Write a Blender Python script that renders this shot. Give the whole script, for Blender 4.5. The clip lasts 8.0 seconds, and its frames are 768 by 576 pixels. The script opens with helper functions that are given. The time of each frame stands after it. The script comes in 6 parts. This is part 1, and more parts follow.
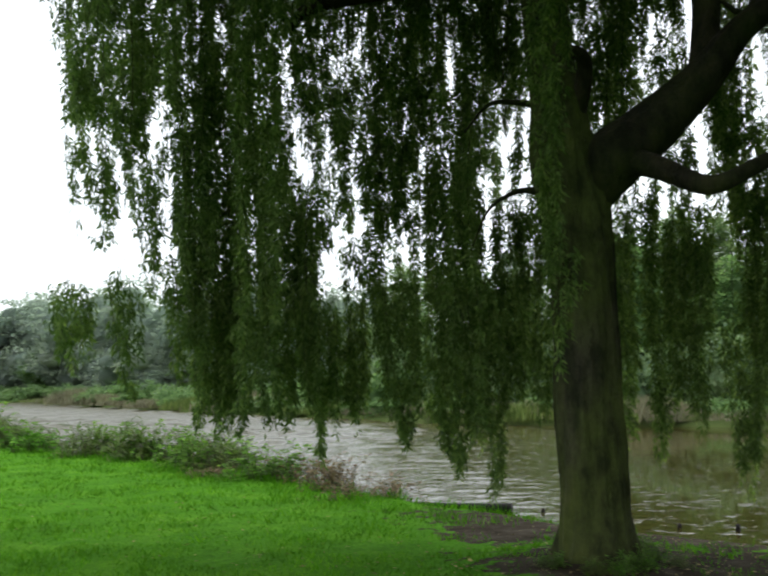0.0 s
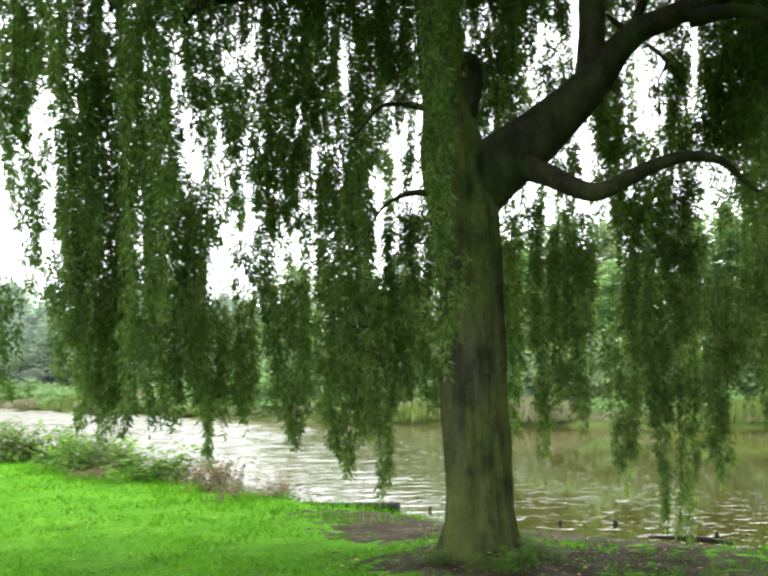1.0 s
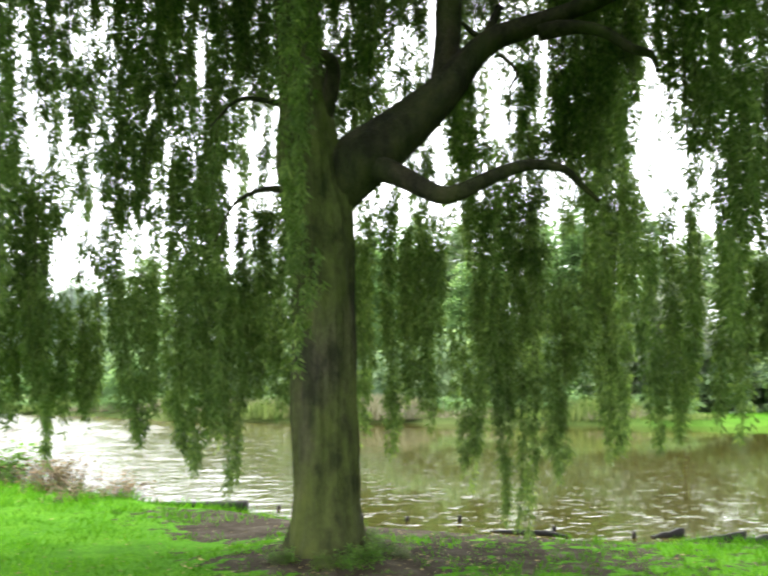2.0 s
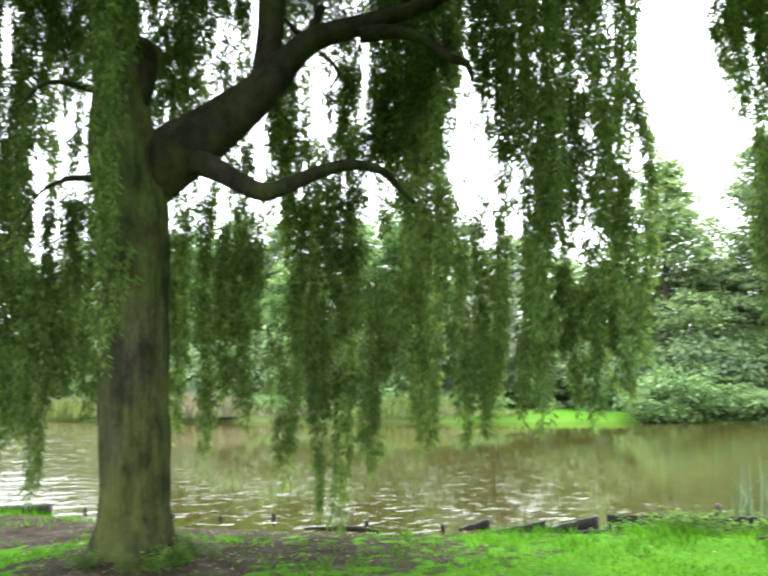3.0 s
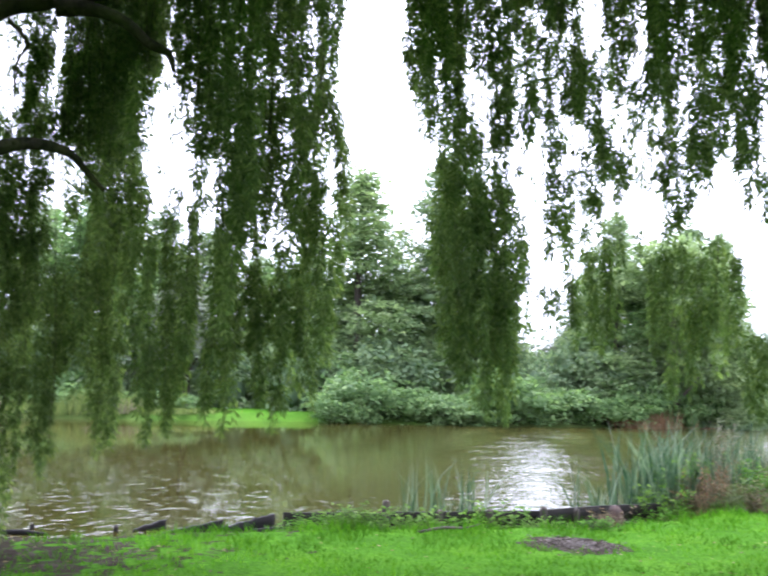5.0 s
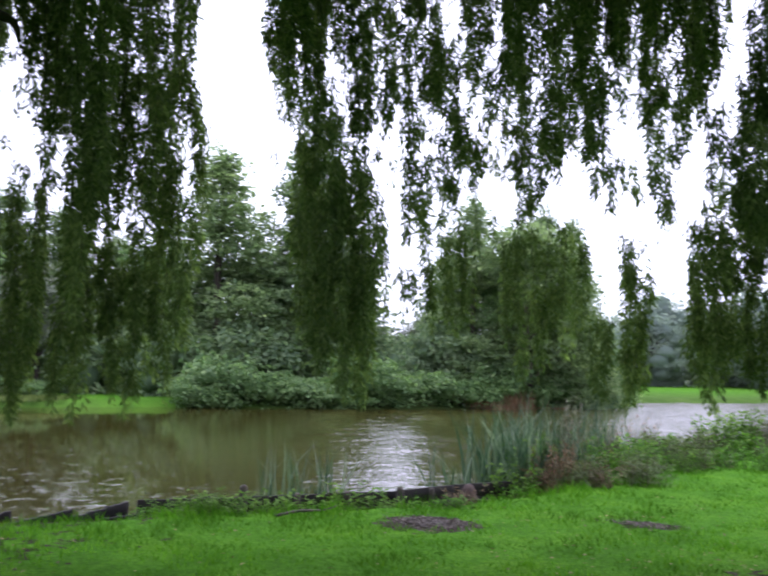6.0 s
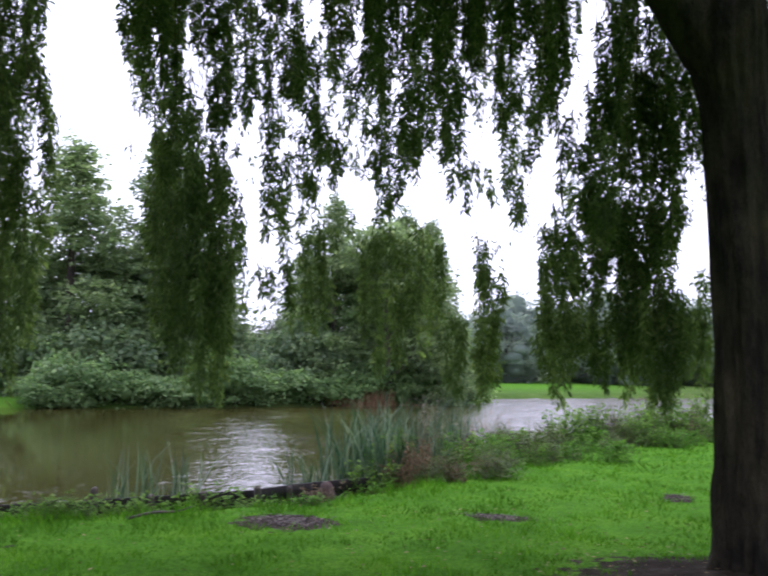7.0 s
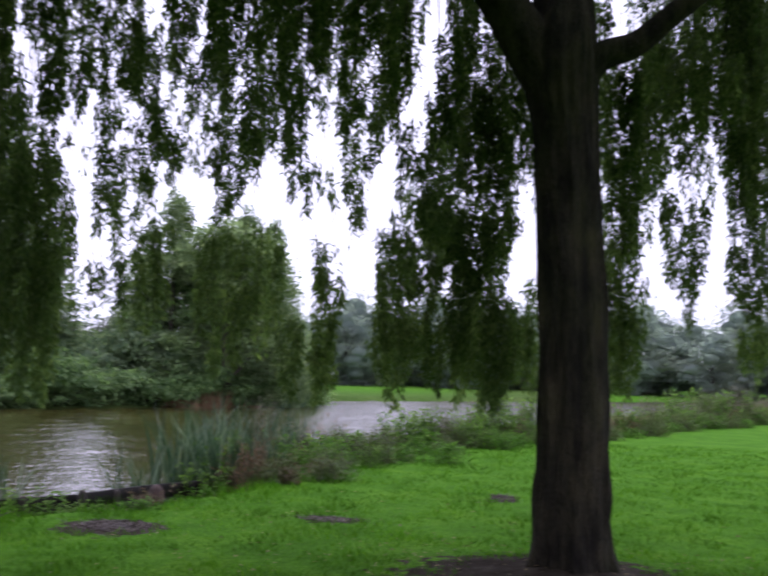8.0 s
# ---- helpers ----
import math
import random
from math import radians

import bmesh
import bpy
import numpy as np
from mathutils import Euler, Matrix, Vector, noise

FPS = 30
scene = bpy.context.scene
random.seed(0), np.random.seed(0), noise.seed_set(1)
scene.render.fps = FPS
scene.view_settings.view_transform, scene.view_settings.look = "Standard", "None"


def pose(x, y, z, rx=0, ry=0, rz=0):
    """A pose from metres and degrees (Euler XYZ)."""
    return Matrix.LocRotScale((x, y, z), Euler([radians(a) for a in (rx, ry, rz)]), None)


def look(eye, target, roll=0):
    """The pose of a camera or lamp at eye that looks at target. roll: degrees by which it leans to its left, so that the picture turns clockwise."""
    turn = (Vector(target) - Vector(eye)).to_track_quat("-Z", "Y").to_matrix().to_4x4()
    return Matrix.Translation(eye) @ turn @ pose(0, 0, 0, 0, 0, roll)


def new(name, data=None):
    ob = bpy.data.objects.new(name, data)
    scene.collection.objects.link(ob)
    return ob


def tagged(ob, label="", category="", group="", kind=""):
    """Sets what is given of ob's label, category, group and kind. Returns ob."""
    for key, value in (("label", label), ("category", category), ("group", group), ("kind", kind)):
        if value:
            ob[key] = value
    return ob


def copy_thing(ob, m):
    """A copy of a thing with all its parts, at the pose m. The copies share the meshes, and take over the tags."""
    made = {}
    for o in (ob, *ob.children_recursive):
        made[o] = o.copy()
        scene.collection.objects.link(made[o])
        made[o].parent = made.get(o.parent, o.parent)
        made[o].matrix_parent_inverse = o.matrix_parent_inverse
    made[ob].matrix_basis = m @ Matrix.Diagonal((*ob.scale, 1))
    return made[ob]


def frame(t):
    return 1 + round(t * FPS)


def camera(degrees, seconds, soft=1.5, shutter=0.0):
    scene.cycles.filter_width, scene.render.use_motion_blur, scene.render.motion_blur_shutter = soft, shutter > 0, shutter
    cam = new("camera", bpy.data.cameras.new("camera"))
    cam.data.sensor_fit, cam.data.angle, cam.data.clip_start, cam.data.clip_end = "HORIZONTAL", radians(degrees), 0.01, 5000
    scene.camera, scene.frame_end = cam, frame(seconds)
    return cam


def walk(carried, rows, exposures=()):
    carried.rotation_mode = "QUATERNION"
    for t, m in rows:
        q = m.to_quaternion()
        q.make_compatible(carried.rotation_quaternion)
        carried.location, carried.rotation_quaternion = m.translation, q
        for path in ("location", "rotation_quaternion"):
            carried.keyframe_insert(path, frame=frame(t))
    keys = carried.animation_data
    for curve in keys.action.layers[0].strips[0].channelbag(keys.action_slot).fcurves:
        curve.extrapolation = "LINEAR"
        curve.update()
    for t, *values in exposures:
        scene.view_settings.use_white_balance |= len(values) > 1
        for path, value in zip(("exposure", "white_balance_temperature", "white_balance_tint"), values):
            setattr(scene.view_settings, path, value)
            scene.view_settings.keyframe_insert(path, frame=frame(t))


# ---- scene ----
cam = camera(45.0, 8.0, soft=2.0, shutter=0.5)
PATH = [
    (0, pose(0.032, 0.248, 1.599, 95.92, 0.60, -6.94)),
    (0.5, pose(0.045, 0.245, 1.600, 95.84, 0.41, -10.19)),
    (1, pose(0.056, 0.243, 1.600, 95.84, 0.46, -13.59)),
    (1.5, pose(0.075, 0.238, 1.600, 95.80, 0.29, -17.56)),
    (1.7, pose(0.084, 0.236, 1.600, 95.74, 0.09, -19.48)),
    (2.8, pose(0.129, 0.215, 1.600, 95.56, 0.07, -31.26)),
    (3, pose(0.137, 0.209, 1.600, 95.54, -0.08, -33.53)),
    (3.5, pose(0.156, 0.197, 1.598, 95.50, -0.22, -38.11)),
    (4, pose(0.173, 0.181, 1.599, 95.52, -0.62, -43.57)),
    (4.5, pose(0.185, 0.166, 1.598, 95.66, -0.82, -47.94)),
    (4.7, pose(0.192, 0.161, 1.599, 95.76, -1.32, -49.65)),
    (5.8, pose(0.214, 0.128, 1.600, 95.16, -1.31, -59.09)),
    (6, pose(0.218, 0.122, 1.600, 94.99, -1.30, -60.76)),
    (6.5, pose(0.227, 0.105, 1.601, 94.83, -1.09, -65.27)),
    (7, pose(0.233, 0.088, 1.602, 95.02, -1.07, -69.26)),
    (7.5, pose(0.240, 0.071, 1.602, 95.27, -1.01, -73.45)),
    (8, pose(0.248, 0.050, 1.604, 95.39, -1.79, -79.10)),
]
EXPOSURES = [(0, 0.0, 6300, 6), (0.3, 0.3, 6350, 6), (0.6, 0.92, 6450, 6), (1.0, 1.42, 6500, 6), (1.7, 1.66, 6500, 7), (3.0, 1.85, 6250, 11), (3.5, 1.82, 6100, 12), (4.5, 1.75, 5500, 21),
             (5.2, 1.1, 5700, 24), (5.8, 0.45, 5650, 26), (6.5, 0.22, 5650, 29), (7.4, 0.05, 5680, 31), (8.0, -0.22, 5700, 33)]
walk(cam, PATH, EXPOSURES)

# ---- overcast sky and the sun behind it ----
SUN_AZ, SUN_EL = 59.0, 57.0          # degrees clockwise from +y, and above the horizon
world = bpy.data.worlds.new("overcast_sky")
scene.world = world
world.use_nodes = True
wn = world.node_tree
bg = wn.nodes["Background"]
sky = wn.nodes.new("ShaderNodeTexSky")
sky.sky_type = "NISHITA"
sky.sun_disc = False
sky.sun_elevation, sky.sun_rotation = radians(SUN_EL), radians(SUN_AZ)
sky.air_density, sky.dust_density, sky.ozone_density = 1.0, 4.0, 1.0
grey = wn.nodes.new("ShaderNodeHueSaturation")
grey.inputs["Saturation"].default_value = 0.16
cloud = wn.nodes.new("ShaderNodeMix")
cloud.data_type = "RGBA"
cloud.inputs["Factor"].default_value = 0.6
cloud.inputs["B"].default_value = (16.0, 16.3, 17.2, 1)
wn.links.new(sky.outputs[0], grey.inputs["Color"])
wn.links.new(grey.outputs[0], cloud.inputs["A"])
wn.links.new(cloud.outputs["Result"], bg.inputs[0])
bg.inputs[1].default_value = 0.145

sun = new("sun", bpy.data.lights.new("sun", "SUN"))
sun.data.energy, sun.data.angle, sun.data.color = 1.7, radians(25), (1.0, 0.97, 0.93)
_a, _e = radians(SUN_AZ), radians(SUN_EL)
sun.matrix_world = look((60 * math.sin(_a) * math.cos(_e), 60 * math.cos(_a) * math.cos(_e), 60 * math.sin(_e)), (0, 0, 0))

# ---- materials ----
def shader(name):
    m = bpy.data.materials.new(name)
    m.use_nodes = True
    return m, m.node_tree, m.node_tree.nodes["Principled BSDF"]


def node(nt, kind, **values):
    n = nt.nodes.new(kind)
    for key, value in values.items():
        n.inputs[key.replace("_", " ")].default_value = value
    return n


def ramp(nt, source, stops):
    n = nt.nodes.new("ShaderNodeValToRGB")
    els = n.color_ramp.elements
    while len(els) < len(stops):
        els.new(0.5)
    for el, (at, col) in zip(els, stops):
        el.position, el.color = at, (*col, 1)
    nt.links.new(source, n.inputs[0])
    return n.outputs[0]


def mixed(nt, fac, a, b, mode="MIX"):
    n = nt.nodes.new("ShaderNodeMix")
    n.data_type, n.blend_type = "RGBA", mode
    for socket, value in (("Factor", fac), ("A", a), ("B", b)):
        if isinstance(value, (int, float)):
            n.inputs[socket].default_value = value
        elif isinstance(value, tuple):
            n.inputs[socket].default_value = (*value, 1)
        else:
            nt.links.new(value, n.inputs[socket])
    return n.outputs["Result"]


def noise_tex(nt, scale, detail=4.0, stretch=(1, 1, 1), rough=0.55):
    geo = nt.nodes.new("ShaderNodeTexCoord")
    mp = nt.nodes.new("ShaderNodeMapping")
    mp.inputs["Scale"].default_value = stretch
    nt.links.new(geo.outputs["Object"], mp.inputs["Vector"])
    n = node(nt, "ShaderNodeTexNoise", Scale=scale, Detail=detail, Roughness=rough)
    nt.links.new(mp.outputs[0], n.inputs["Vector"])
    return n.outputs["Fac"]


def bump(nt, bsdf, height, strength, distance):
    b = node(nt, "ShaderNodeBump", Strength=strength, Distance=distance)
    nt.links.new(height, b.inputs["Height"])
    nt.links.new(b.outputs[0], bsdf.inputs["Normal"])


def leaf_material(name, dark, mid, light, clump=1.5, glow=0.35, rough=0.5, shine=0.18, lo=0.74, hi=1.2):
    """Foliage: each leaf its own shade, clumps of a slightly different green, light passing through the blade."""
    m, nt, p = shader(name)
    geo = nt.nodes.new("ShaderNodeNewGeometry")
    col = ramp(nt, geo.outputs["Random Per Island"], [(0.0, dark), (0.55, mid), (1.0, light)])
    patch = ramp(nt, noise_tex(nt, clump, 3.0), [(0.3, (lo, lo * 1.05, lo)), (0.7, (hi, hi * 0.96, hi * 0.8))])
    col = mixed(nt, 1.0, col, patch, "MULTIPLY")
    nt.links.new(col, p.inputs["Base Color"])
    p.inputs["Roughness"].default_value = rough
    p.inputs["Specular IOR Level"].default_value = shine
    tl = nt.nodes.new("ShaderNodeBsdfTranslucent")
    nt.links.new(mixed(nt, 1.0, col, (1.08, 1.15, 0.8), "MULTIPLY"), tl.inputs["Color"])
    mx = nt.nodes.new("ShaderNodeMixShader")
    mx.inputs[0].default_value = glow
    nt.links.new(p.outputs[0], mx.inputs[1])
    nt.links.new(tl.outputs[0], mx.inputs[2])
    nt.links.new(mx.outputs[0], nt.nodes["Material Output"].inputs["Surface"])
    return m


def bark_material(name, dark, mid, moss, moss_from=0.52, scale=5.0):
    m, nt, p = shader(name)
    ridge = noise_tex(nt, scale, 6.0, (1, 1, 0.16), 0.65)
    fine = noise_tex(nt, scale * 7, 4.0, (1, 1, 0.5), 0.6)
    col = ramp(nt, ridge, [(0.32, dark), (0.52, mid), (0.75, tuple(c * 1.5 for c in mid))])
    col = mixed(nt, 0.5, col, ramp(nt, fine, [(0.3, (0.5, 0.5, 0.5)), (0.7, (1.3, 1.3, 1.3))]), "MULTIPLY")
    green = ramp(nt, noise_tex(nt, 1.3, 5.0, (1, 1, 0.5), 0.6), [(moss_from - 0.08, (0, 0, 0)), (moss_from + 0.1, (0.75, 0.75, 0.75))])
    col = mixed(nt, green, col, moss)
    blotch = ramp(nt, noise_tex(nt, 3.6, 5.0, (1, 1, 0.55), 0.7), [(0.38, (0.28, 0.27, 0.25)), (0.5, (0.9, 0.9, 0.88)), (0.66, (1.6, 1.55, 1.35))])
    col = mixed(nt, 0.85, col, blotch, "MULTIPLY")
    nt.links.new(col, p.inputs["Base Color"])
    p.inputs["Roughness"].default_value = 0.92
    p.inputs["Specular IOR Level"].default_value = 0.2
    both = mixed(nt, 0.35, ridge, fine)
    bump(nt, p, both, 1.0, 0.09)
    return m


def wood_material(name, dark, light, wet=0.8, scale=9.0):
    m, nt, p = shader(name)
    grain = noise_tex(nt, scale, 6.0, (0.15, 1, 1), 0.6)
    stain = noise_tex(nt, 1.7, 3.0)
    col = ramp(nt, grain, [(0.3, dark), (0.7, light)])
    col = mixed(nt, 0.6, col, ramp(nt, stain, [(0.35, (0.45, 0.5, 0.42)), (0.65, (1.1, 1.05, 1.0))]), "MULTIPLY")
    nt.links.new(col, p.inputs["Base Color"])
    p.inputs["Roughness"].default_value = wet
    bump(nt, p, grain, 0.7, 0.01)
    return m


WILLOW_LEAF = leaf_material("willow_leaf", (0.060, 0.106, 0.028), (0.102, 0.166, 0.045), (0.184, 0.250, 0.082), 1.2, 0.58, lo=0.7, hi=1.3)
# colours lifted for haze: alder, pale and dark a little, the distant leaf fully
FAR_LEAVES = [
    leaf_material("alder_leaf", (0.150, 0.222, 0.122), (0.245, 0.340, 0.185), (0.365, 0.458, 0.270), 0.5, 0.6, 0.6, 0.1),
    leaf_material("pale_leaf", (0.092, 0.165, 0.070), (0.160, 0.262, 0.115), (0.235, 0.355, 0.165), 0.5, 0.6, 0.6, 0.1),
    leaf_material("dark_leaf", (0.125, 0.192, 0.120), (0.205, 0.290, 0.175), (0.310, 0.398, 0.250), 0.5, 0.58, 0.6, 0.1),
    leaf_material("silver_leaf", (0.101, 0.135, 0.094), (0.161, 0.195, 0.144), (0.237, 0.270, 0.212), 0.6, 0.25),
    leaf_material("haze_coloured_leaf", (0.31, 0.36, 0.375), (0.33, 0.38, 0.395), (0.35, 0.40, 0.415), 0.15, 0.7, 0.9, 0.0, 0.94, 1.06),
]
SHRUB_LEAF = leaf_material("shrub_leaf", (0.100, 0.180, 0.075), (0.165, 0.270, 0.115), (0.285, 0.405, 0.190), 0.8, 0.5, 0.5, 0.15)
WEED_LEAF = leaf_material("weed_leaf", (0.056, 0.146, 0.017), (0.092, 0.230, 0.027), (0.160, 0.320, 0.045), 1.2, 0.4, 0.75, 0.06)
NETTLE_LEAF = leaf_material("nettle_leaf", (0.070, 0.150, 0.026), (0.115, 0.225, 0.042), (0.190, 0.310, 0.078), 1.2, 0.5, 0.75, 0.06)
DRY_LEAF = leaf_material("dry_leaf", (0.085, 0.052, 0.026), (0.143, 0.098, 0.049), (0.195, 0.150, 0.078), 1.2, 0.25, 0.7)
DOCK_LEAF = leaf_material("dock_leaf", (0.130, 0.074, 0.042), (0.215, 0.128, 0.075), (0.290, 0.195, 0.122), 1.2, 0.2, 0.7)
OLIVE_GRASS = leaf_material("olive_grass", (0.048, 0.080, 0.017), (0.084, 0.130, 0.028), (0.140, 0.185, 0.050), 1.0, 0.3, 0.6)
PALE_REED = leaf_material("pale_reed", (0.094, 0.136, 0.036), (0.143, 0.200, 0.057), (0.215, 0.257, 0.086), 0.5, 0.3, 0.6)
STRAW = leaf_material("straw", (0.13, 0.125, 0.08), (0.2, 0.19, 0.13), (0.28, 0.27, 0.2), 0.5, 0.2, 0.7)
REED_BLADE = leaf_material("reed_blade", (0.024, 0.066, 0.034), (0.048, 0.112, 0.058), (0.230, 0.310, 0.230), 1.0, 0.3, 0.3, 0.5)
GRASS_BLADE = leaf_material("grass_blade", (0.046, 0.152, 0.007), (0.070, 0.204, 0.010), (0.118, 0.276, 0.017), 0.9, 0.3, 0.8, 0.04, 0.5, 1.4)
FALLEN_LEAF = leaf_material("fallen_leaf", (0.084, 0.059, 0.028), (0.168, 0.133, 0.056), (0.280, 0.238, 0.119), 2.0, 0.05, 0.7)
CHIP = leaf_material("wood_chip", (0.054, 0.045, 0.045), (0.102, 0.087, 0.087), (0.180, 0.156, 0.150), 3.0, 0.0, 0.8)
BARK_WILLOW = bark_material("willow_bark", (0.010, 0.009, 0.006), (0.048, 0.045, 0.026), (0.048, 0.064, 0.012), 0.40, 7.0)
# bark darkened in colour to stand for the limbs being seen against the sky
BARK_LIMB_BACKLIT = bark_material("backlit_limb_bark", (0.007, 0.006, 0.004), (0.023, 0.0195, 0.0115), (0.026, 0.032, 0.009), 0.5)
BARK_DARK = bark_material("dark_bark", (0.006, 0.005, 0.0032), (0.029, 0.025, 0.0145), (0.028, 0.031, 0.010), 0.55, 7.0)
BARK_FAR = bark_material("far_bark", (0.019, 0.017, 0.013), (0.058, 0.049, 0.039), (0.039, 0.049, 0.019), 0.6)
TWIG = bark_material("twig_bark", (0.019, 0.019, 0.010), (0.052, 0.049, 0.023), (0.046, 0.052, 0.019), 0.6)
OLD_WOOD = wood_material("weathered_timber", (0.006, 0.005, 0.0035), (0.022, 0.017, 0.011), 0.9)
BLACK_WOOD = wood_material("waterlogged_wood", (0.004, 0.0035, 0.003), (0.016, 0.013, 0.01), 0.9)
POST_WOOD = wood_material("post_timber", (0.036, 0.029, 0.022), (0.105, 0.086, 0.062))
PALE_WOOD = wood_material("bare_wood", (0.143, 0.117, 0.085), (0.293, 0.247, 0.189))
ROT_WOOD = wood_material("rotten_wood", (0.020, 0.012, 0.009), (0.095, 0.052, 0.034))
STEM = wood_material("plant_stem", (0.046, 0.049, 0.019), (0.104, 0.111, 0.046))


def ground_material():
    """Lawn, bare earth and bank in one sheet; the attribute 'bare' says where the turf is worn away and, by the willow,
    thinned for its shade.
    """
    m, nt, p = shader("ground_turf")
    at = nt.nodes.new("ShaderNodeAttribute")
    at.attribute_name = "bare"
    far = nt.nodes.new("ShaderNodeAttribute")
    far.attribute_name = "rough"
    turf = ramp(nt, noise_tex(nt, 1.1, 8.0, rough=0.7), [(0.3, (0.042, 0.130, 0.007)), (0.5, (0.064, 0.182, 0.010)), (0.72, (0.104, 0.240, 0.015))])
    tuft = ramp(nt, noise_tex(nt, 22.0, 4.0), [(0.3, (0.6, 0.65, 0.6)), (0.7, (1.2, 1.2, 1.1))])
    turf = mixed(nt, 1.0, turf, tuft, "MULTIPLY")
    rough = ramp(nt, noise_tex(nt, 0.6, 7.0), [(0.3, (0.0330, 0.0550, 0.0138)), (0.7, (0.0825, 0.1045, 0.0330))])
    earth = ramp(nt, noise_tex(nt, 3.5, 8.0, rough=0.65), [(0.3, (0.018, 0.0135, 0.008)), (0.55, (0.050, 0.042, 0.030)), (0.8, (0.115, 0.100, 0.076))])
    col = mixed(nt, far.outputs["Fac"], turf, rough)
    edge = node(nt, "ShaderNodeMath")
    edge.operation = "MULTIPLY_ADD"
    nt.links.new(noise_tex(nt, 5.0, 5.0), edge.inputs[0])
    edge.inputs[1].default_value = 1.2
    nt.links.new(at.outputs["Fac"], edge.inputs[2])
    fac = ramp(nt, edge.outputs[0], [(0.95, (0, 0, 0)), (1.2, (1, 1, 1))])
    nt.links.new(mixed(nt, fac, col, earth), p.inputs["Base Color"])
    p.inputs["Roughness"].default_value = 0.95
    p.inputs["Specular IOR Level"].default_value = 0.03
    bump(nt, p, noise_tex(nt, 30.0, 5.0, rough=0.7), 0.8, 0.04)
    return m


def water_material():
    m, nt, p = shader("pond_water")
    murk = ramp(nt, noise_tex(nt, 0.12, 3.0), [(0.3, (0.038, 0.034, 0.0075)), (0.7, (0.049, 0.043, 0.0105))])
    nt.links.new(murk, p.inputs["Base Color"])
    fine = nt.nodes.new("ShaderNodeAttribute")      # ripples too small to model roughen the open lake
    fine.attribute_name = "fine"
    nt.links.new(fine.outputs["Fac"], p.inputs["Roughness"])
    p.inputs["IOR"].default_value = 1.33
    coord = nt.nodes.new("ShaderNodeTexCoord")
    heights = []
    ruffle, chop = nt.nodes.new("ShaderNodeAttribute"), nt.nodes.new("ShaderNodeAttribute")
    ruffle.attribute_name, chop.attribute_name = "ruffle", "chop"
    for turn, scale, stretch, lowest, highest, amount in ((16, 3.4, (0.7, 1, 1), 0.61, 0.78, chop), (36, 8.0, (0.6, 1, 1), 0.2, 1.8, ruffle), (2, 7.5, (0.6, 1, 1), 0.62, 0.82, chop)):
        mp = nt.nodes.new("ShaderNodeMapping")
        mp.inputs["Rotation"].default_value = (0, 0, radians(turn))
        mp.inputs["Scale"].default_value = stretch
        nt.links.new(coord.outputs["Object"], mp.inputs["Vector"])
        n = node(nt, "ShaderNodeTexNoise", Scale=scale, Detail=2.0, Roughness=0.5)
        nt.links.new(mp.outputs[0], n.inputs["Vector"])
        mul = node(nt, "ShaderNodeMath")
        mul.operation = "MULTIPLY"
        crest = node(nt, "ShaderNodeMapRange", From_Min=lowest, From_Max=highest)      # flat troughs, raised crests
        nt.links.new(n.outputs["Fac"], crest.inputs["Value"])
        nt.links.new(crest.outputs[0], mul.inputs[0])
        nt.links.new(amount.outputs["Fac"], mul.inputs[1])
        heights.append(mul.outputs[0])
    total = heights[0]
    for h in heights[1:]:
        add = nt.nodes.new("ShaderNodeMath")
        nt.links.new(total, add.inputs[0])
        nt.links.new(h, add.inputs[1])
        total = add.outputs[0]
    b = node(nt, "ShaderNodeBump", Distance=0.06, Strength=1.0)
    nt.links.new(total, b.inputs["Height"])
    nt.links.new(b.outputs[0], p.inputs["Normal"])
    return m


GROUND, WATER = ground_material(), water_material()

# ---- mesh helpers ----
rng = np.random.default_rng(7)


def mesh_of(name, verts, faces, materials, slots=None, smooth=False):
    """faces: an (n, 4) or (n, 3) array of vertex numbers, or a list of such arrays."""
    groups = faces if isinstance(faces, list) else [faces]
    me = bpy.data.meshes.new(name)
    me.vertices.add(len(verts))
    me.vertices.foreach_set("co", np.asarray(verts, np.float32).ravel())
    loops = np.concatenate([g.ravel() for g in groups]).astype(np.int32)
    totals = np.concatenate([np.full(len(g), g.shape[1], np.int32) for g in groups])
    me.loops.add(len(loops))
    me.loops.foreach_set("vertex_index", loops)
    me.polygons.add(len(totals))
    me.polygons.foreach_set("loop_start", np.concatenate([[0], np.cumsum(totals)[:-1]]).astype(np.int32))
    for mat in materials:
        me.materials.append(mat)
    if slots is not None:
        me.polygons.foreach_set("material_index", np.asarray(slots, np.int32))
    if smooth:
        me.polygons.foreach_set("use_smooth", np.ones(len(totals), bool))
    me.update(calc_edges=True)
    return me


def unit(v):
    return v / np.maximum(np.linalg.norm(v, axis=-1, keepdims=True), 1e-9)


def blades(base, along, across):
    """Leaf blades: a pointed, slightly folded quad each. Returns verts and faces."""
    n = len(base)
    lift = np.cross(along, across)
    lift = unit(lift) * np.linalg.norm(across, axis=1, keepdims=True) * 0.35
    v = np.stack([base, base + along * 0.42 + across + lift, base + along, base + along * 0.42 - across + lift], 1).reshape(-1, 3)
    f = np.arange(4 * n).reshape(n, 4)
    return v, f


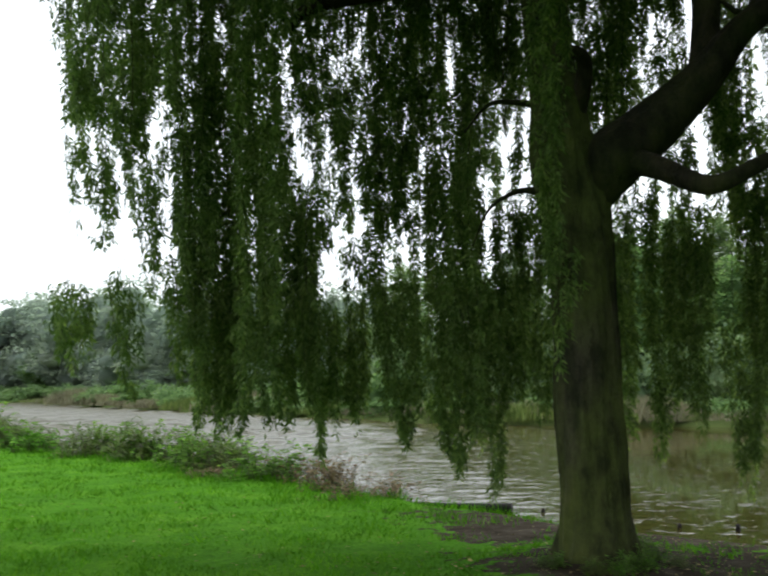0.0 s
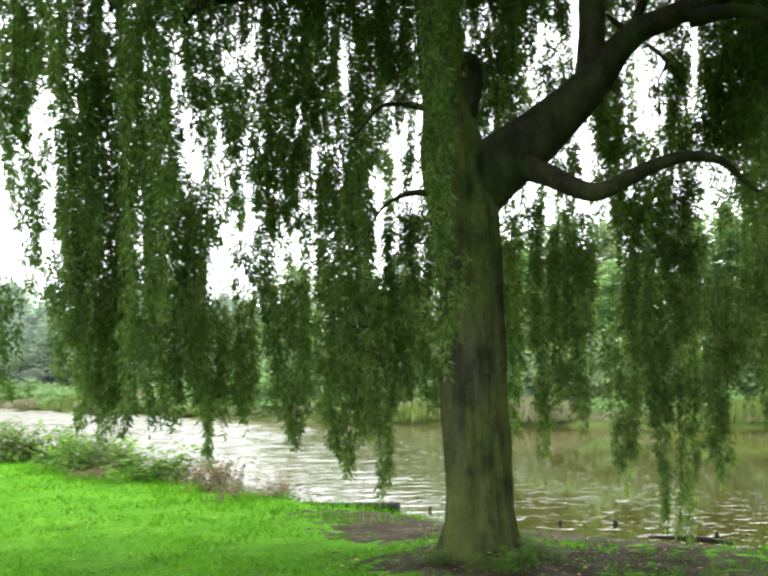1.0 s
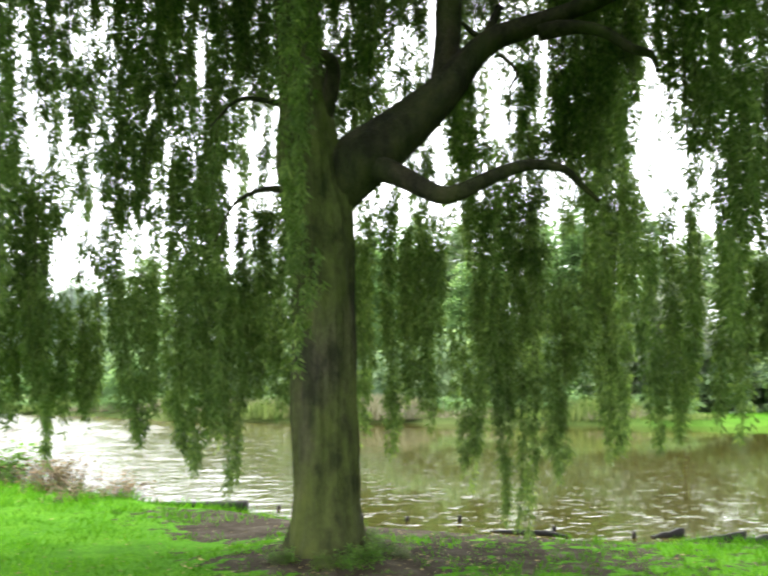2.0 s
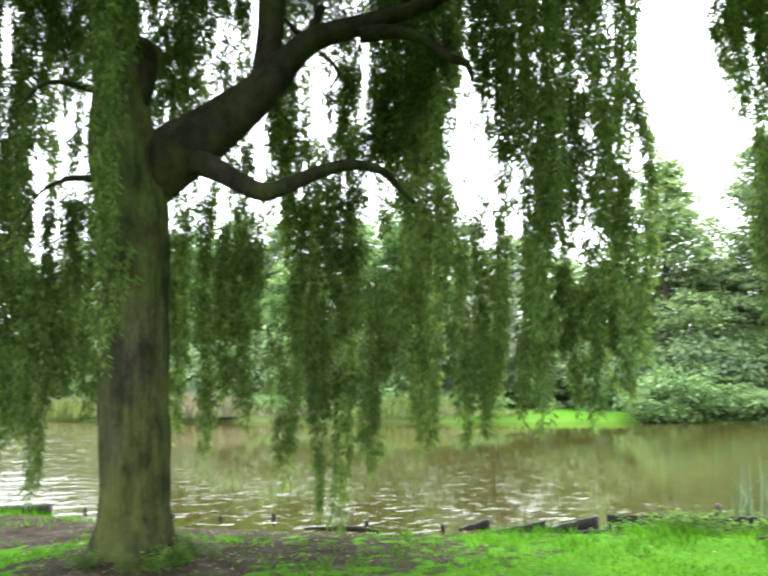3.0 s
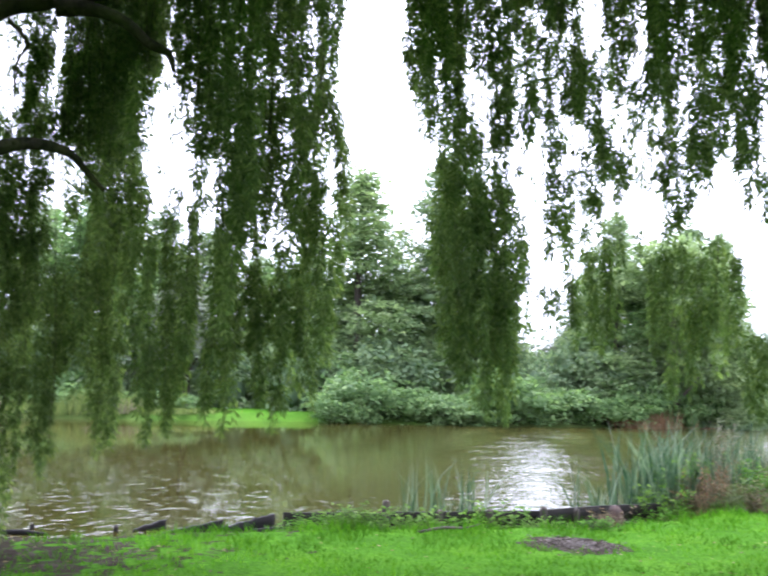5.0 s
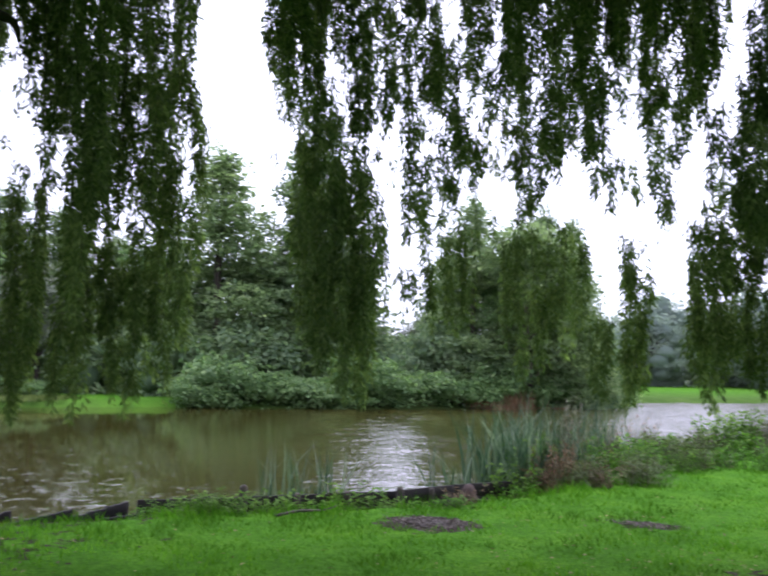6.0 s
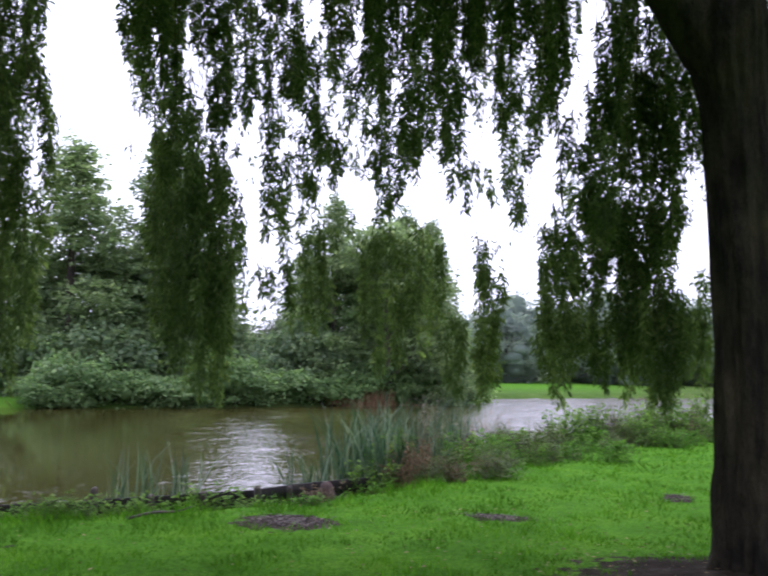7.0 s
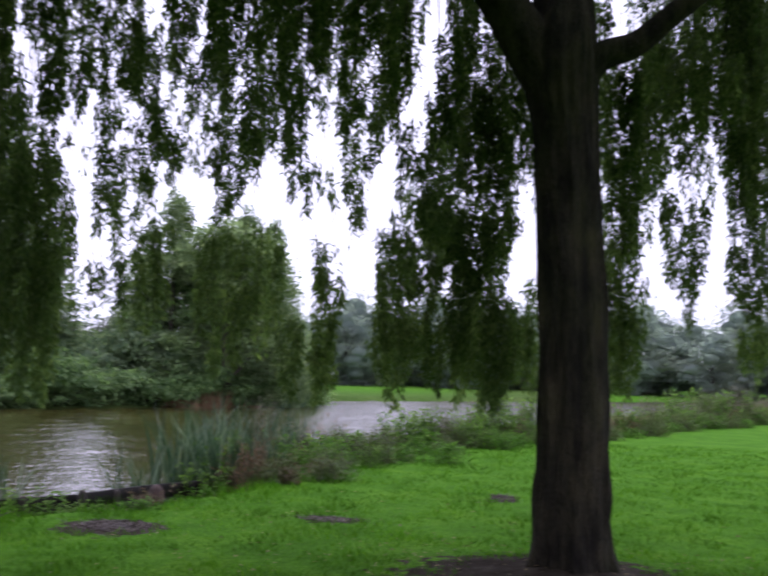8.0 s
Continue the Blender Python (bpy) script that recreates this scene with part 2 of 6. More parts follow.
def spikes(base, along, across):
    """Grass blades: one narrow triangle each."""
    n = len(base)
    v = np.stack([base - across, base + across, base + along], 1).reshape(-1, 3)
    return v, np.arange(3 * n).reshape(n, 3)


def tube(points, radii, sides=10, rough=0.0, ridges=0.0, close=True, seed=0.0):
    """A limb along points with the given radii, its surface uneven by rough and ridged like bark."""
    pts = np.asarray(points, float)
    tan = unit(np.gradient(pts, axis=0))
    ref = np.array([0.31, 0.94, 0.12])
    rings = []
    for i, (p, t, r) in enumerate(zip(pts, tan, radii)):
        a = unit(np.cross(t, ref))
        b = np.cross(t, a)
        ang = np.linspace(0, 2 * np.pi, sides, endpoint=False)
        rad = np.full(sides, r)
        if rough:
            rad = rad * (1 + rough * np.array([noise.noise((math.cos(q) * 1.4 + seed, math.sin(q) * 1.4, p[2] * 0.9 + p[0] * 0.5)) for q in ang]))
        if ridges:
            rad = rad * (1 + ridges * np.array([noise.noise((math.cos(q) * 7 + seed, math.sin(q) * 7, p[2] * 1.6)) for q in ang]))
        rings.append(p + rad[:, None] * (np.cos(ang)[:, None] * a + np.sin(ang)[:, None] * b))
    v = np.concatenate(rings)
    i, j = np.meshgrid(np.arange(len(pts) - 1), np.arange(sides), indexing="ij")
    k = (j + 1) % sides
    f = np.stack([i * sides + j, i * sides + k, (i + 1) * sides + k, (i + 1) * sides + j], -1).reshape(-1, 4)
    if close:
        v = np.concatenate([v, pts[-1:], pts[:1]])
        n, ring = len(v) - 2, np.arange(sides)
        last = (len(pts) - 1) * sides
        tip = np.stack([last + ring, last + (ring + 1) % sides, np.full(sides, n)], -1)
        foot = np.stack([(ring + 1) % sides, ring, np.full(sides, n + 1)], -1)
        return v, [f, tip, foot]
    return v, [f]


def spline(points, count):
    """A smooth line through a few points (and their radii, as a fourth number)."""
    p = np.asarray(points, float)
    p = np.concatenate([2 * p[:1] - p[1:2], p, 2 * p[-1:] - p[-2:-1]])
    s = np.linspace(0, len(p) - 3 - 1e-6, count)
    i = s.astype(int)
    u = (s - i)[:, None]
    a, b, c, d = p[i], p[i + 1], p[i + 2], p[i + 3]
    return 0.5 * (2 * b + (c - a) * u + (2 * a - 5 * b + 4 * c - d) * u ** 2 + (3 * b - a - 3 * c + d) * u ** 3)


def child(name, me, parent, label="", kind=""):
    ob = new(name, me)
    ob.parent = parent
    return tagged(ob, label, kind=kind)


def thing(name, label, category, group="", at=(0, 0, 0)):
    ob = new(name)
    ob.location = at
    ob.empty_display_size = 0.3
    return tagged(ob, label, category, group)


def settle(ob, x, y, z):
    """Moves a thing's origin to its base, its parts staying where they are."""
    ob.location = (x, y, z)
    for part in ob.children:
        part.location = (-x, -y, -z)
    return ob


def limb(name, points, parent, material, sides=12, count=24, rough=0.12, ridges=0.0, seed=0.0, label=""):
    s = spline(points, count)
    v, f = tube(s[:, :3], s[:, 3], sides, rough, ridges, seed=seed)
    return child(name, mesh_of(name, v, f, [material], smooth=True), parent, label)


def join(parts):
    """Puts (verts, faces, slot) pieces together for mesh_of."""
    vs, fs, slots, at = [], [], [], 0
    for v, f, slot in parts:
        for g in (f if isinstance(f, list) else [f]):
            fs.append(g + at)
            slots.append(np.full(len(g), slot))
        vs.append(v)
        at += len(v)
    return np.concatenate(vs), fs, np.concatenate(slots)

# ---- the pond's outline, the ground and the water ----
WATER_Z = -0.35
NEAR_SHORE = [(-200, 260), (-70, 112), (-30, 58), (-8, 30), (-3.2, 24), (-0.6, 20), (0.9, 17.4), (1.8, 15.6), (2.9, 13.6), (4.2, 12.6), (5.3, 11.6), (6.7, 10.3),
              (7.5, 9.3), (8.3, 8.6), (9.7, 7.5), (11.4, 6.3), (12.5, 5.9), (13.4, 5.6), (14.8, 6.0), (17, 6.3), (20, 6.0), (25, 4.4), (32, 1.5), (42, -3.5), (60, -12), (100, -32)]
FAR_SHORE = [(125, -22), (92, -2), (76, 9), (64, 17), (58, 19.6), (52, 18.6), (47.5, 19), (44, 20), (40, 22), (36.5, 25), (33.2, 28.8), (27, 32), (20.5, 36), (16.3, 39.5),
             (8.5, 44.5), (3.2, 53.5), (-4.1, 66.7), (-16.4, 92.4), (-38.8, 141), (-90, 230), (-150, 300)]
POND = np.array(NEAR_SHORE + FAR_SHORE, float)


def pond_distance(x, y):
    """Metres from the pond's edge: negative in the water."""
    p = np.stack([x, y], -1)
    best = np.full(x.shape, 1e9)
    inside = np.zeros(x.shape, bool)
    for a, b in zip(POND, np.roll(POND, -1, 0)):
        d = b - a
        s = np.clip(((p - a) @ d) / (d @ d), 0, 1)
        best = np.minimum(best, np.linalg.norm(p - a - s[..., None] * d, axis=-1))
        crosses = (a[1] > y) != (b[1] > y)
        with np.errstate(divide="ignore", invalid="ignore"):
            inside ^= crosses & (x < (b[0] - a[0]) * (y - a[1]) / (b[1] - a[1] + 1e-12) + a[0])
    return np.where(inside, -best, best)


def wave(x, y, k, seed):
    return (np.sin(x * k + seed) * np.cos(y * k * 0.83 + seed * 1.7) + 0.6 * np.sin(x * k * 2.3 - y * k * 1.9 + seed * 3.1)) / 1.6


def blob(x, y, cx, cy, rx, ry, turn=0.0):
    c, s = math.cos(radians(turn)), math.sin(radians(turn))
    u, v = (x - cx) * c + (y - cy) * s, -(x - cx) * s + (y - cy) * c
    return np.exp(-((u / rx) ** 2 + (v / ry) ** 2))


def ground_height(x, y):
    d = pond_distance(x, y)
    beach = blob(x, y, 5.3, 10.0, 4.0, 2.4, -35)
    slope = 0.42 * (1 - beach) + 0.1 * beach
    trough = blob(x, y, 11.0, 6.0, 3.6, 1.6, -37)
    land = np.minimum(-0.37 + slope * np.maximum(d - 1.0 * trough, 0), 0.0)
    land = np.where(land > -0.06, -0.06 * np.exp(-(land + 0.06) * 16), land)
    r = np.hypot(x, y)
    land = land + 0.02 * wave(x, y, 1.1, 0.3) * np.clip(d, 0, 1) + np.clip((r - 60) / 90, 0, 1) * 0.5 * (d > 0) * np.clip(d / 10, 0, 1)
    land = land + 0.10 * blob(x, y, 2.9, 8.36, 0.9, 0.9) + 0.10 * blob(x, y, 8.45, -0.04, 0.8, 0.8)
    return np.where(d > 0, land, -0.37 + np.maximum(d * 0.3, -1.2))


def bareness(x, y):
    """How far the turf is worn off: the muddy beach, the earth under the willows, two bare patches; by the beach willow
    also thinned for its shade.
    """
    d = pond_distance(x, y)
    b = 1.1 * np.clip(1.1 - d / 1.0, 0, 1) * (np.hypot(x, y) < 30)
    b = np.maximum(b, 1.3 * blob(x, y, 5.5, 9.75, 3.8, 1.2, -33))
    b = np.maximum(b, 1.0 * blob(x, y, 3.0, 8.2, 1.15, 0.95, -20))
    b = np.maximum(b, 0.9 * blob(x, y, 2.7, 10.4, 0.9, 0.9, -20))
    # patchy turf, its earth colour also standing for the willow's shade on the lawn
    b = np.maximum(b, 0.56 * blob(x, y, 4.3, 8.1, 3.0, 1.5, -33))
    b = np.maximum(b, 0.95 * blob(x, y, 8.0, 0.1, 1.15, 1.3))
    b = np.maximum(b, 1.2 * blob(x, y, 9.18, 4.55, 0.48, 0.5))
    b = np.maximum(b, 0.95 * blob(x, y, 10.5, 2.6, 0.36, 0.28, -70))
    b = np.maximum(b, 0.75 * blob(x, y, 13.2, 0.85, 0.5, 0.25, 15))
    return b


def build_ground():
    fine = np.radians(np.arange(-24, 118.01, 0.5))
    coarse = np.radians(np.arange(122, 334, 5.0))
    az = np.concatenate([fine, coarse])
    ring = np.concatenate([np.arange(0.6, 7, 0.4), 7 * 1.022 ** np.arange(0, 130), 120 * 1.25 ** np.arange(0, 12)])
    ring = np.unique(np.round(ring, 3))
    A, R = np.meshgrid(az, ring)
    x, y = R * np.sin(A), R * np.cos(A)
    z = ground_height(x, y)
    n, m = len(az), len(ring)
    v = np.concatenate([np.stack([x, y, z], -1).reshape(-1, 3), [[0, 0, 0]]])
    i, j = np.meshgrid(np.arange(m - 1), np.arange(n), indexing="ij")
    k = (j + 1) % n
    f = np.stack([i * n + j, (i + 1) * n + j, (i + 1) * n + k, i * n + k], -1).reshape(-1, 4)
    hub = np.stack([np.full(n, len(v) - 1), np.arange(n), (np.arange(n) + 1) % n], -1)
    me = mesh_of("ground", v, [f, hub], [GROUND], smooth=True)
    me.attributes.new("bare", "FLOAT", "POINT").data.foreach_set("value", bareness(v[:, 0], v[:, 1]).astype(np.float32))
    far = np.clip((np.hypot(v[:, 0], v[:, 1]) - 34) / 6, 0, 1) * (1 - blob(v[:, 0], v[:, 1], 97, 19, 28, 13)) * (1 - blob(v[:, 0], v[:, 1], 33, 33.5, 6.5, 6.5)) * (v[:, 1] > 0)
    me.attributes.new("rough", "FLOAT", "POINT").data.foreach_set("value", far.astype(np.float32))
    return tagged(new("ground", me), "green mown lawn with bare muddy bank round a pond", "ground", kind="structure")


def build_water():
    """The pond's surface; the attributes 'ruffle' and 'chop' say how the breeze moves it, and where it lies in the lee."""
    az = np.radians(np.concatenate([np.arange(-40, -20, 2.0), np.arange(-20, 108, 0.5), np.arange(108, 131, 2.0)]))
    ring = np.concatenate([[3.0], np.arange(7.5, 18, 0.1), 18 * 1.0068 ** np.arange(0, 320), [180, 220, 300, 420]])
    A, R = np.meshgrid(az, ring)
    x, y = R * np.sin(A), R * np.cos(A)
    v = np.stack([x, y, np.full(x.shape, WATER_Z)], -1).reshape(-1, 3)
    n, m = len(az), len(ring)
    i, j = np.meshgrid(np.arange(m - 1), np.arange(n - 1), indexing="ij")
    f = np.stack([i * n + j, (i + 1) * n + j, (i + 1) * n + j + 1, i * n + j + 1], -1).reshape(-1, 4)
    deg, dist = np.degrees(A).ravel(), R.ravel()
    patchy = 0.85 + 0.3 * wave(v[:, 0], v[:, 1], 0.35, 1.0)
    ruffle = np.interp(deg, [-40, 8, 18, 24, 48, 54, 58, 66, 72, 78, 130], [1.0, 0.8, 0.12, 0.03, 0.03, 0.18, 0.9, 0.9, 0.55, 0.8, 0.8]) * patchy
    swell = np.interp(deg, [-40, 8, 18, 24, 48, 54, 58, 66, 72, 78, 130], [3.2, 1.6, 0.12, 0.02, 0.02, 0.12, 0.8, 0.8, 0.45, 1.0, 1.0]) * patchy
    chop = np.interp(deg, [-40, 8, 17, 22, 34, 48, 54, 72, 78, 130], [0.4, 0.5, 0.85, 0.95, 0.8, 0.45, 0.12, 0.08, 0.5, 0.5])
    chop = chop * np.where((deg > 17) & (deg < 75), np.interp(dist, [8, 13, 17, 30], [1, 0.95, 0.3, 0.05]), 1.0) * patchy
    # the larger waves are real relief, as far out as the sheet is fine enough to carry them
    local = np.random.default_rng(5)
    for k in range(22):
        length = 0.33 * 1.105 ** k
        way = radians(local.normal(22, 42))
        lift = np.sin((v[:, 0] * math.sin(way) + v[:, 1] * math.cos(way)) * 2 * np.pi / length + local.uniform(0, 6.3))
        gain = np.clip(2.2 - dist * 0.0272 / length, 0, 1) * (1.1 * swell * (1 if length < 0.8 else np.clip((dist - 15) / 25, 0.12, 1)) + 0.05 * chop * (length < 0.6))
        v[:, 2] += 0.0068 * length * gain * lift
    me = mesh_of("water", v, f, [WATER], smooth=True)
    fine = 0.03 + np.interp(deg, [-40, 0, 10, 18, 68, 76, 130], [0.4, 0.27, 0.07, 0, 0, 0.2, 0.2]) * np.interp(dist, [15, 40], [0.5, 1])
    for key, values in (("ruffle", ruffle), ("chop", chop), ("fine", fine)):
        me.attributes.new(key, "FLOAT", "POINT").data.foreach_set("value", np.clip(values, 0, 1).astype(np.float32))
    return tagged(new("water", me), "murky olive brown pond water with small ripples", "water", kind="structure")


build_ground()
build_water()


# ---- weeping willows ----
# each swag of a curtain: x, y, top, bottom, how far its lower end stands to the side, half width, fullness
LAKE_SIDE_A = [
    (-1.96, 9.16, 7.09, 3.03, 0.25, 0.14, 0.45),
    (-1.71, 9.04, 6.56, 3.14, 0.17, 0.12, 0.60),
    (-1.46, 9.47, 6.75, 3.80, 0.02, 0.22, 0.90),
    (-1.52, 8.57, 5.53, 3.83, -0.21, 0.11, 0.50),
    (-1.17, 9.27, 6.98, 3.95, -0.03, 0.17, 0.90),
    (-0.92, 8.61, 6.38, 3.83, 0.07, 0.08, 0.50),
    (-1.23, 9.70, 4.11, 2.42, 0.08, 0.14, 0.60),
    (-1.61, 9.45, 3.31, 2.68, 0.06, 0.07, 0.35),
    (-1.30, 9.01, 2.72, 1.73, 0.04, 0.13, 0.75),
    (-1.90, 9.71, 2.71, 1.86, 0.07, 0.21, 0.80),
    (-1.77, 8.63, 2.41, 2.02, -0.01, 0.07, 0.40),
    (-0.81, 9.78, 6.99, 2.03, 0.05, 0.23, 1.00),
]
LAKE_SIDE_B = [
    (-0.46, 9.95, 7.42, 1.34, 0.05, 0.28, 1.00),
    (-0.18, 9.12, 6.76, 1.17, -0.02, 0.14, 0.90),
    (-0.47, 9.79, 2.53, 1.10, -0.01, 0.13, 0.60),
    (-0.85, 9.66, 3.01, 1.64, -0.01, 0.12, 0.70),
    (-0.66, 9.53, 3.98, 1.44, 0.05, 0.15, 0.80),
    (-0.95, 9.24, 2.75, 2.24, 0.05, 0.11, 0.30),
    (-0.03, 8.88, 7.13, 1.32, 0.07, 0.16, 0.95),
    (0.16, 8.94, 5.80, 3.71, -0.02, 0.14, 0.60),
    (0.30, 8.95, 5.07, 3.48, 0.00, 0.10, 0.30),
    (0.17, 9.69, 3.89, 1.33, 0.05, 0.19, 0.95),
    (0.42, 9.47, 3.59, 1.34, -0.00, 0.12, 0.50),
    (-2.07, 8.88, 6.61, 4.39, 0.08, 0.06, 0.25),
]
BEACH_SIDE_A = [
    (0.29, 10.36, 7.49, 5.14, 0.03, 0.13, 0.70),
    (0.31, 9.25, 5.85, 3.02, 0.07, 0.07, 0.35),
    (0.49, 9.53, 7.43, 4.56, 0.03, 0.15, 0.80),
    (0.62, 9.26, 4.63, 3.08, 0.02, 0.10, 0.55),
    (0.49, 9.86, 3.89, 2.51, 0.01, 0.05, 0.40),
    (0.39, 9.14, 2.63, 1.30, 0.04, 0.14, 1.00),
    (0.28, 10.16, 3.57, 2.03, 0.08, 0.10, 0.80),
    (0.80, 9.61, 3.29, 2.49, 0.01, 0.07, 0.40),
    (0.85, 10.09, 2.64, 1.26, 0.05, 0.17, 1.00),
    (0.87, 10.20, 7.57, 5.19, 0.04, 0.13, 0.80),
    (0.94, 9.18, 4.49, 3.03, -0.01, 0.09, 0.70),
    (0.78, 9.48, 4.62, 3.81, -0.01, 0.11, 0.60),
]
BEACH_SIDE_B = [
    (1.08, 9.63, 3.20, 2.01, 0.01, 0.07, 0.60),
    (1.18, 10.08, 7.30, 3.07, 0.03, 0.15, 0.85),
    (1.37, 9.59, 2.75, 1.00, 0.02, 0.20, 1.00),
    (1.39, 9.69, 7.49, 3.12, -0.01, 0.18, 0.90),
    (1.69, 10.24, 7.67, 3.22, 0.01, 0.15, 0.80),
    (1.91, 10.02, 4.28, 0.68, 0.09, 0.22, 1.00),
    (2.20, 9.96, 3.62, 0.99, -0.00, 0.12, 0.90),
    (2.26, 9.65, 2.73, 0.51, 0.06, 0.13, 1.00),
    (1.86, 9.65, 7.11, 4.76, -0.05, 0.23, 0.80),
    (1.66, 9.11, 4.67, 3.92, 0.05, 0.14, 0.40),
    (2.23, 9.83, 7.16, 4.14, -0.01, 0.21, 0.85),
    (2.06, 9.59, 4.70, 2.72, 0.05, 0.13, 0.65),
]
BEACH_SIDE_C = [
    (2.55, 10.12, 7.58, 4.62, 0.02, 0.22, 0.90),
    (2.53, 9.75, 3.65, 2.86, -0.03, 0.18, 0.40),
    (2.39, 9.35, 2.85, 1.56, 0.03, 0.22, 0.95),
    (2.57, 9.24, 7.36, 4.37, 0.01, 0.09, 0.60),
    (2.77, 9.81, 3.62, 1.50, -0.00, 0.12, 0.85),
    (2.69, 9.02, 2.47, 1.17, 0.01, 0.07, 0.70),
    (2.35, 7.80, 6.62, 2.52, 0.02, 0.14, 0.62),
    (2.40, 7.63, 6.28, 3.09, -0.00, 0.11, 0.50),
    (2.51, 7.70, 2.85, 1.68, -0.01, 0.09, 0.30),
    (2.49, 7.65, 5.36, 4.04, -0.02, 0.09, 0.40),
]
WATER_SIDE_A = [
    (4.41, 8.48, 4.90, 3.78, -0.01, 0.14, 0.75),
    (5.14, 8.50, 5.23, 3.99, -0.03, 0.06, 0.60),
    (5.66, 8.43, 7.18, 3.85, -0.07, 0.13, 0.85),
    (5.82, 8.29, 7.31, 3.83, -0.08, 0.15, 0.85),
    (5.96, 7.96, 7.13, 3.76, -0.08, 0.11, 0.80),
    (6.03, 7.80, 7.29, 4.46, -0.06, 0.11, 0.80),
    (6.15, 8.11, 3.95, 2.65, -0.06, 0.12, 0.85),
    (4.55, 8.40, 3.77, 3.03, 0.00, 0.13, 0.75),
    (5.36, 8.83, 3.92, 3.13, -0.05, 0.14, 0.75),
    (5.16, 8.91, 3.66, 2.72, -0.03, 0.13, 0.75),
    (4.27, 9.41, 4.21, 3.50, 0.01, 0.13, 0.60),
    (3.74, 9.25, 7.09, 4.62, -0.04, 0.12, 0.60),
]
WATER_SIDE_B = [
    (3.54, 9.57, 7.46, 4.32, 0.02, 0.18, 0.75),
    (3.67, 9.23, 7.15, 4.34, -0.06, 0.10, 0.65),
    (4.02, 9.64, 7.59, 4.54, -0.04, 0.12, 0.45),
    (3.93, 8.90, 7.25, 4.37, -0.04, 0.11, 0.50),
    (4.68, 9.20, 7.61, 5.18, -0.04, 0.13, 0.70),
    (4.99, 9.04, 7.73, 5.65, -0.03, 0.12, 0.60),
    (4.65, 9.27, 5.47, 3.98, 0.07, 0.11, 0.60),
    (5.22, 8.88, 4.14, 3.66, -0.02, 0.21, 0.70),
    (5.54, 8.61, 3.93, 3.62, -0.01, 0.15, 0.60),
    (5.19, 8.61, 3.09, 2.68, 0.01, 0.21, 0.90),
    (4.59, 9.02, 3.92, 3.45, -0.01, 0.11, 0.60),
    (3.63, 9.35, 3.25, 1.70, 0.02, 0.12, 0.76),
]
WATER_SIDE_C = [
    (3.59, 9.44, 3.06, 0.96, 0.03, 0.06, 0.76),
    (3.56, 8.94, 3.54, 2.98, -0.01, 0.10, 0.40),
    (4.00, 9.54, 3.68, 3.08, -0.04, 0.10, 0.50),
    (3.88, 9.03, 3.11, 1.00, -0.02, 0.09, 0.76),
    (4.15, 9.06, 3.54, 1.49, -0.10, 0.12, 0.76),
    (4.31, 9.04, 3.44, 1.07, -0.05, 0.09, 0.76),
    (4.30, 8.80, 3.34, 2.28, -0.03, 0.05, 0.70),
    (4.65, 9.05, 2.31, 0.69, 0.00, 0.08, 0.76),
    (4.69, 8.78, 2.69, 1.89, -0.02, 0.13, 0.76),
    (4.82, 9.00, 2.30, 0.68, -0.05, 0.06, 0.76),
    (4.80, 8.84, 3.52, 2.60, -0.03, 0.17, 0.85),
    (4.66, 9.21, 4.68, 3.96, 0.11, 0.15, 0.75),
]
WATER_SIDE_D = [
    (4.50, 8.45, 4.18, 3.71, 0.01, 0.14, 0.75),
    (4.73, 8.40, 3.78, 2.45, -0.03, 0.17, 0.85),
    (5.31, 8.88, 4.90, 4.14, -0.03, 0.06, 0.45),
    (5.25, 8.43, 5.11, 4.34, -0.08, 0.07, 0.35),
    (5.47, 8.34, 4.99, 4.38, -0.05, 0.06, 0.40),
    (4.86, 8.45, 2.75, 0.29, -0.08, 0.08, 0.76),
    (4.92, 8.66, 2.48, 1.49, -0.01, 0.12, 0.76),
    (5.46, 8.86, 3.83, 3.03, -0.00, 0.12, 0.80),
    (5.36, 8.94, 3.04, 1.59, 0.05, 0.16, 0.76),
    (5.16, 8.47, 1.98, 0.03, -0.05, 0.12, 0.76),
    (5.20, 8.11, 2.63, 0.75, -0.05, 0.10, 0.76),
    (5.31, 8.17, 1.21, 0.65, -0.01, 0.05, 0.76),
]
WATER_SIDE_E = [
    (5.41, 8.03, 2.72, 1.58, -0.09, 0.17, 0.76),
    (5.87, 8.39, 3.33, 1.98, -0.02, 0.08, 0.76),
    (5.58, 8.68, 4.37, 3.90, -0.02, 0.20, 0.75),
    (5.67, 8.37, 5.02, 3.93, -0.02, 0.18, 0.95),
    (6.11, 8.44, 7.62, 3.88, -0.11, 0.19, 1.00),
    (5.57, 7.99, 3.73, 3.30, -0.02, 0.11, 0.55),
    (5.68, 8.34, 7.02, 5.23, -0.04, 0.21, 0.80),
    (5.89, 8.13, 3.93, 2.65, -0.02, 0.10, 0.80),
    (5.91, 7.97, 3.40, 0.74, -0.12, 0.11, 0.76),
    (6.07, 8.44, 2.68, 1.23, -0.06, 0.12, 0.76),
]
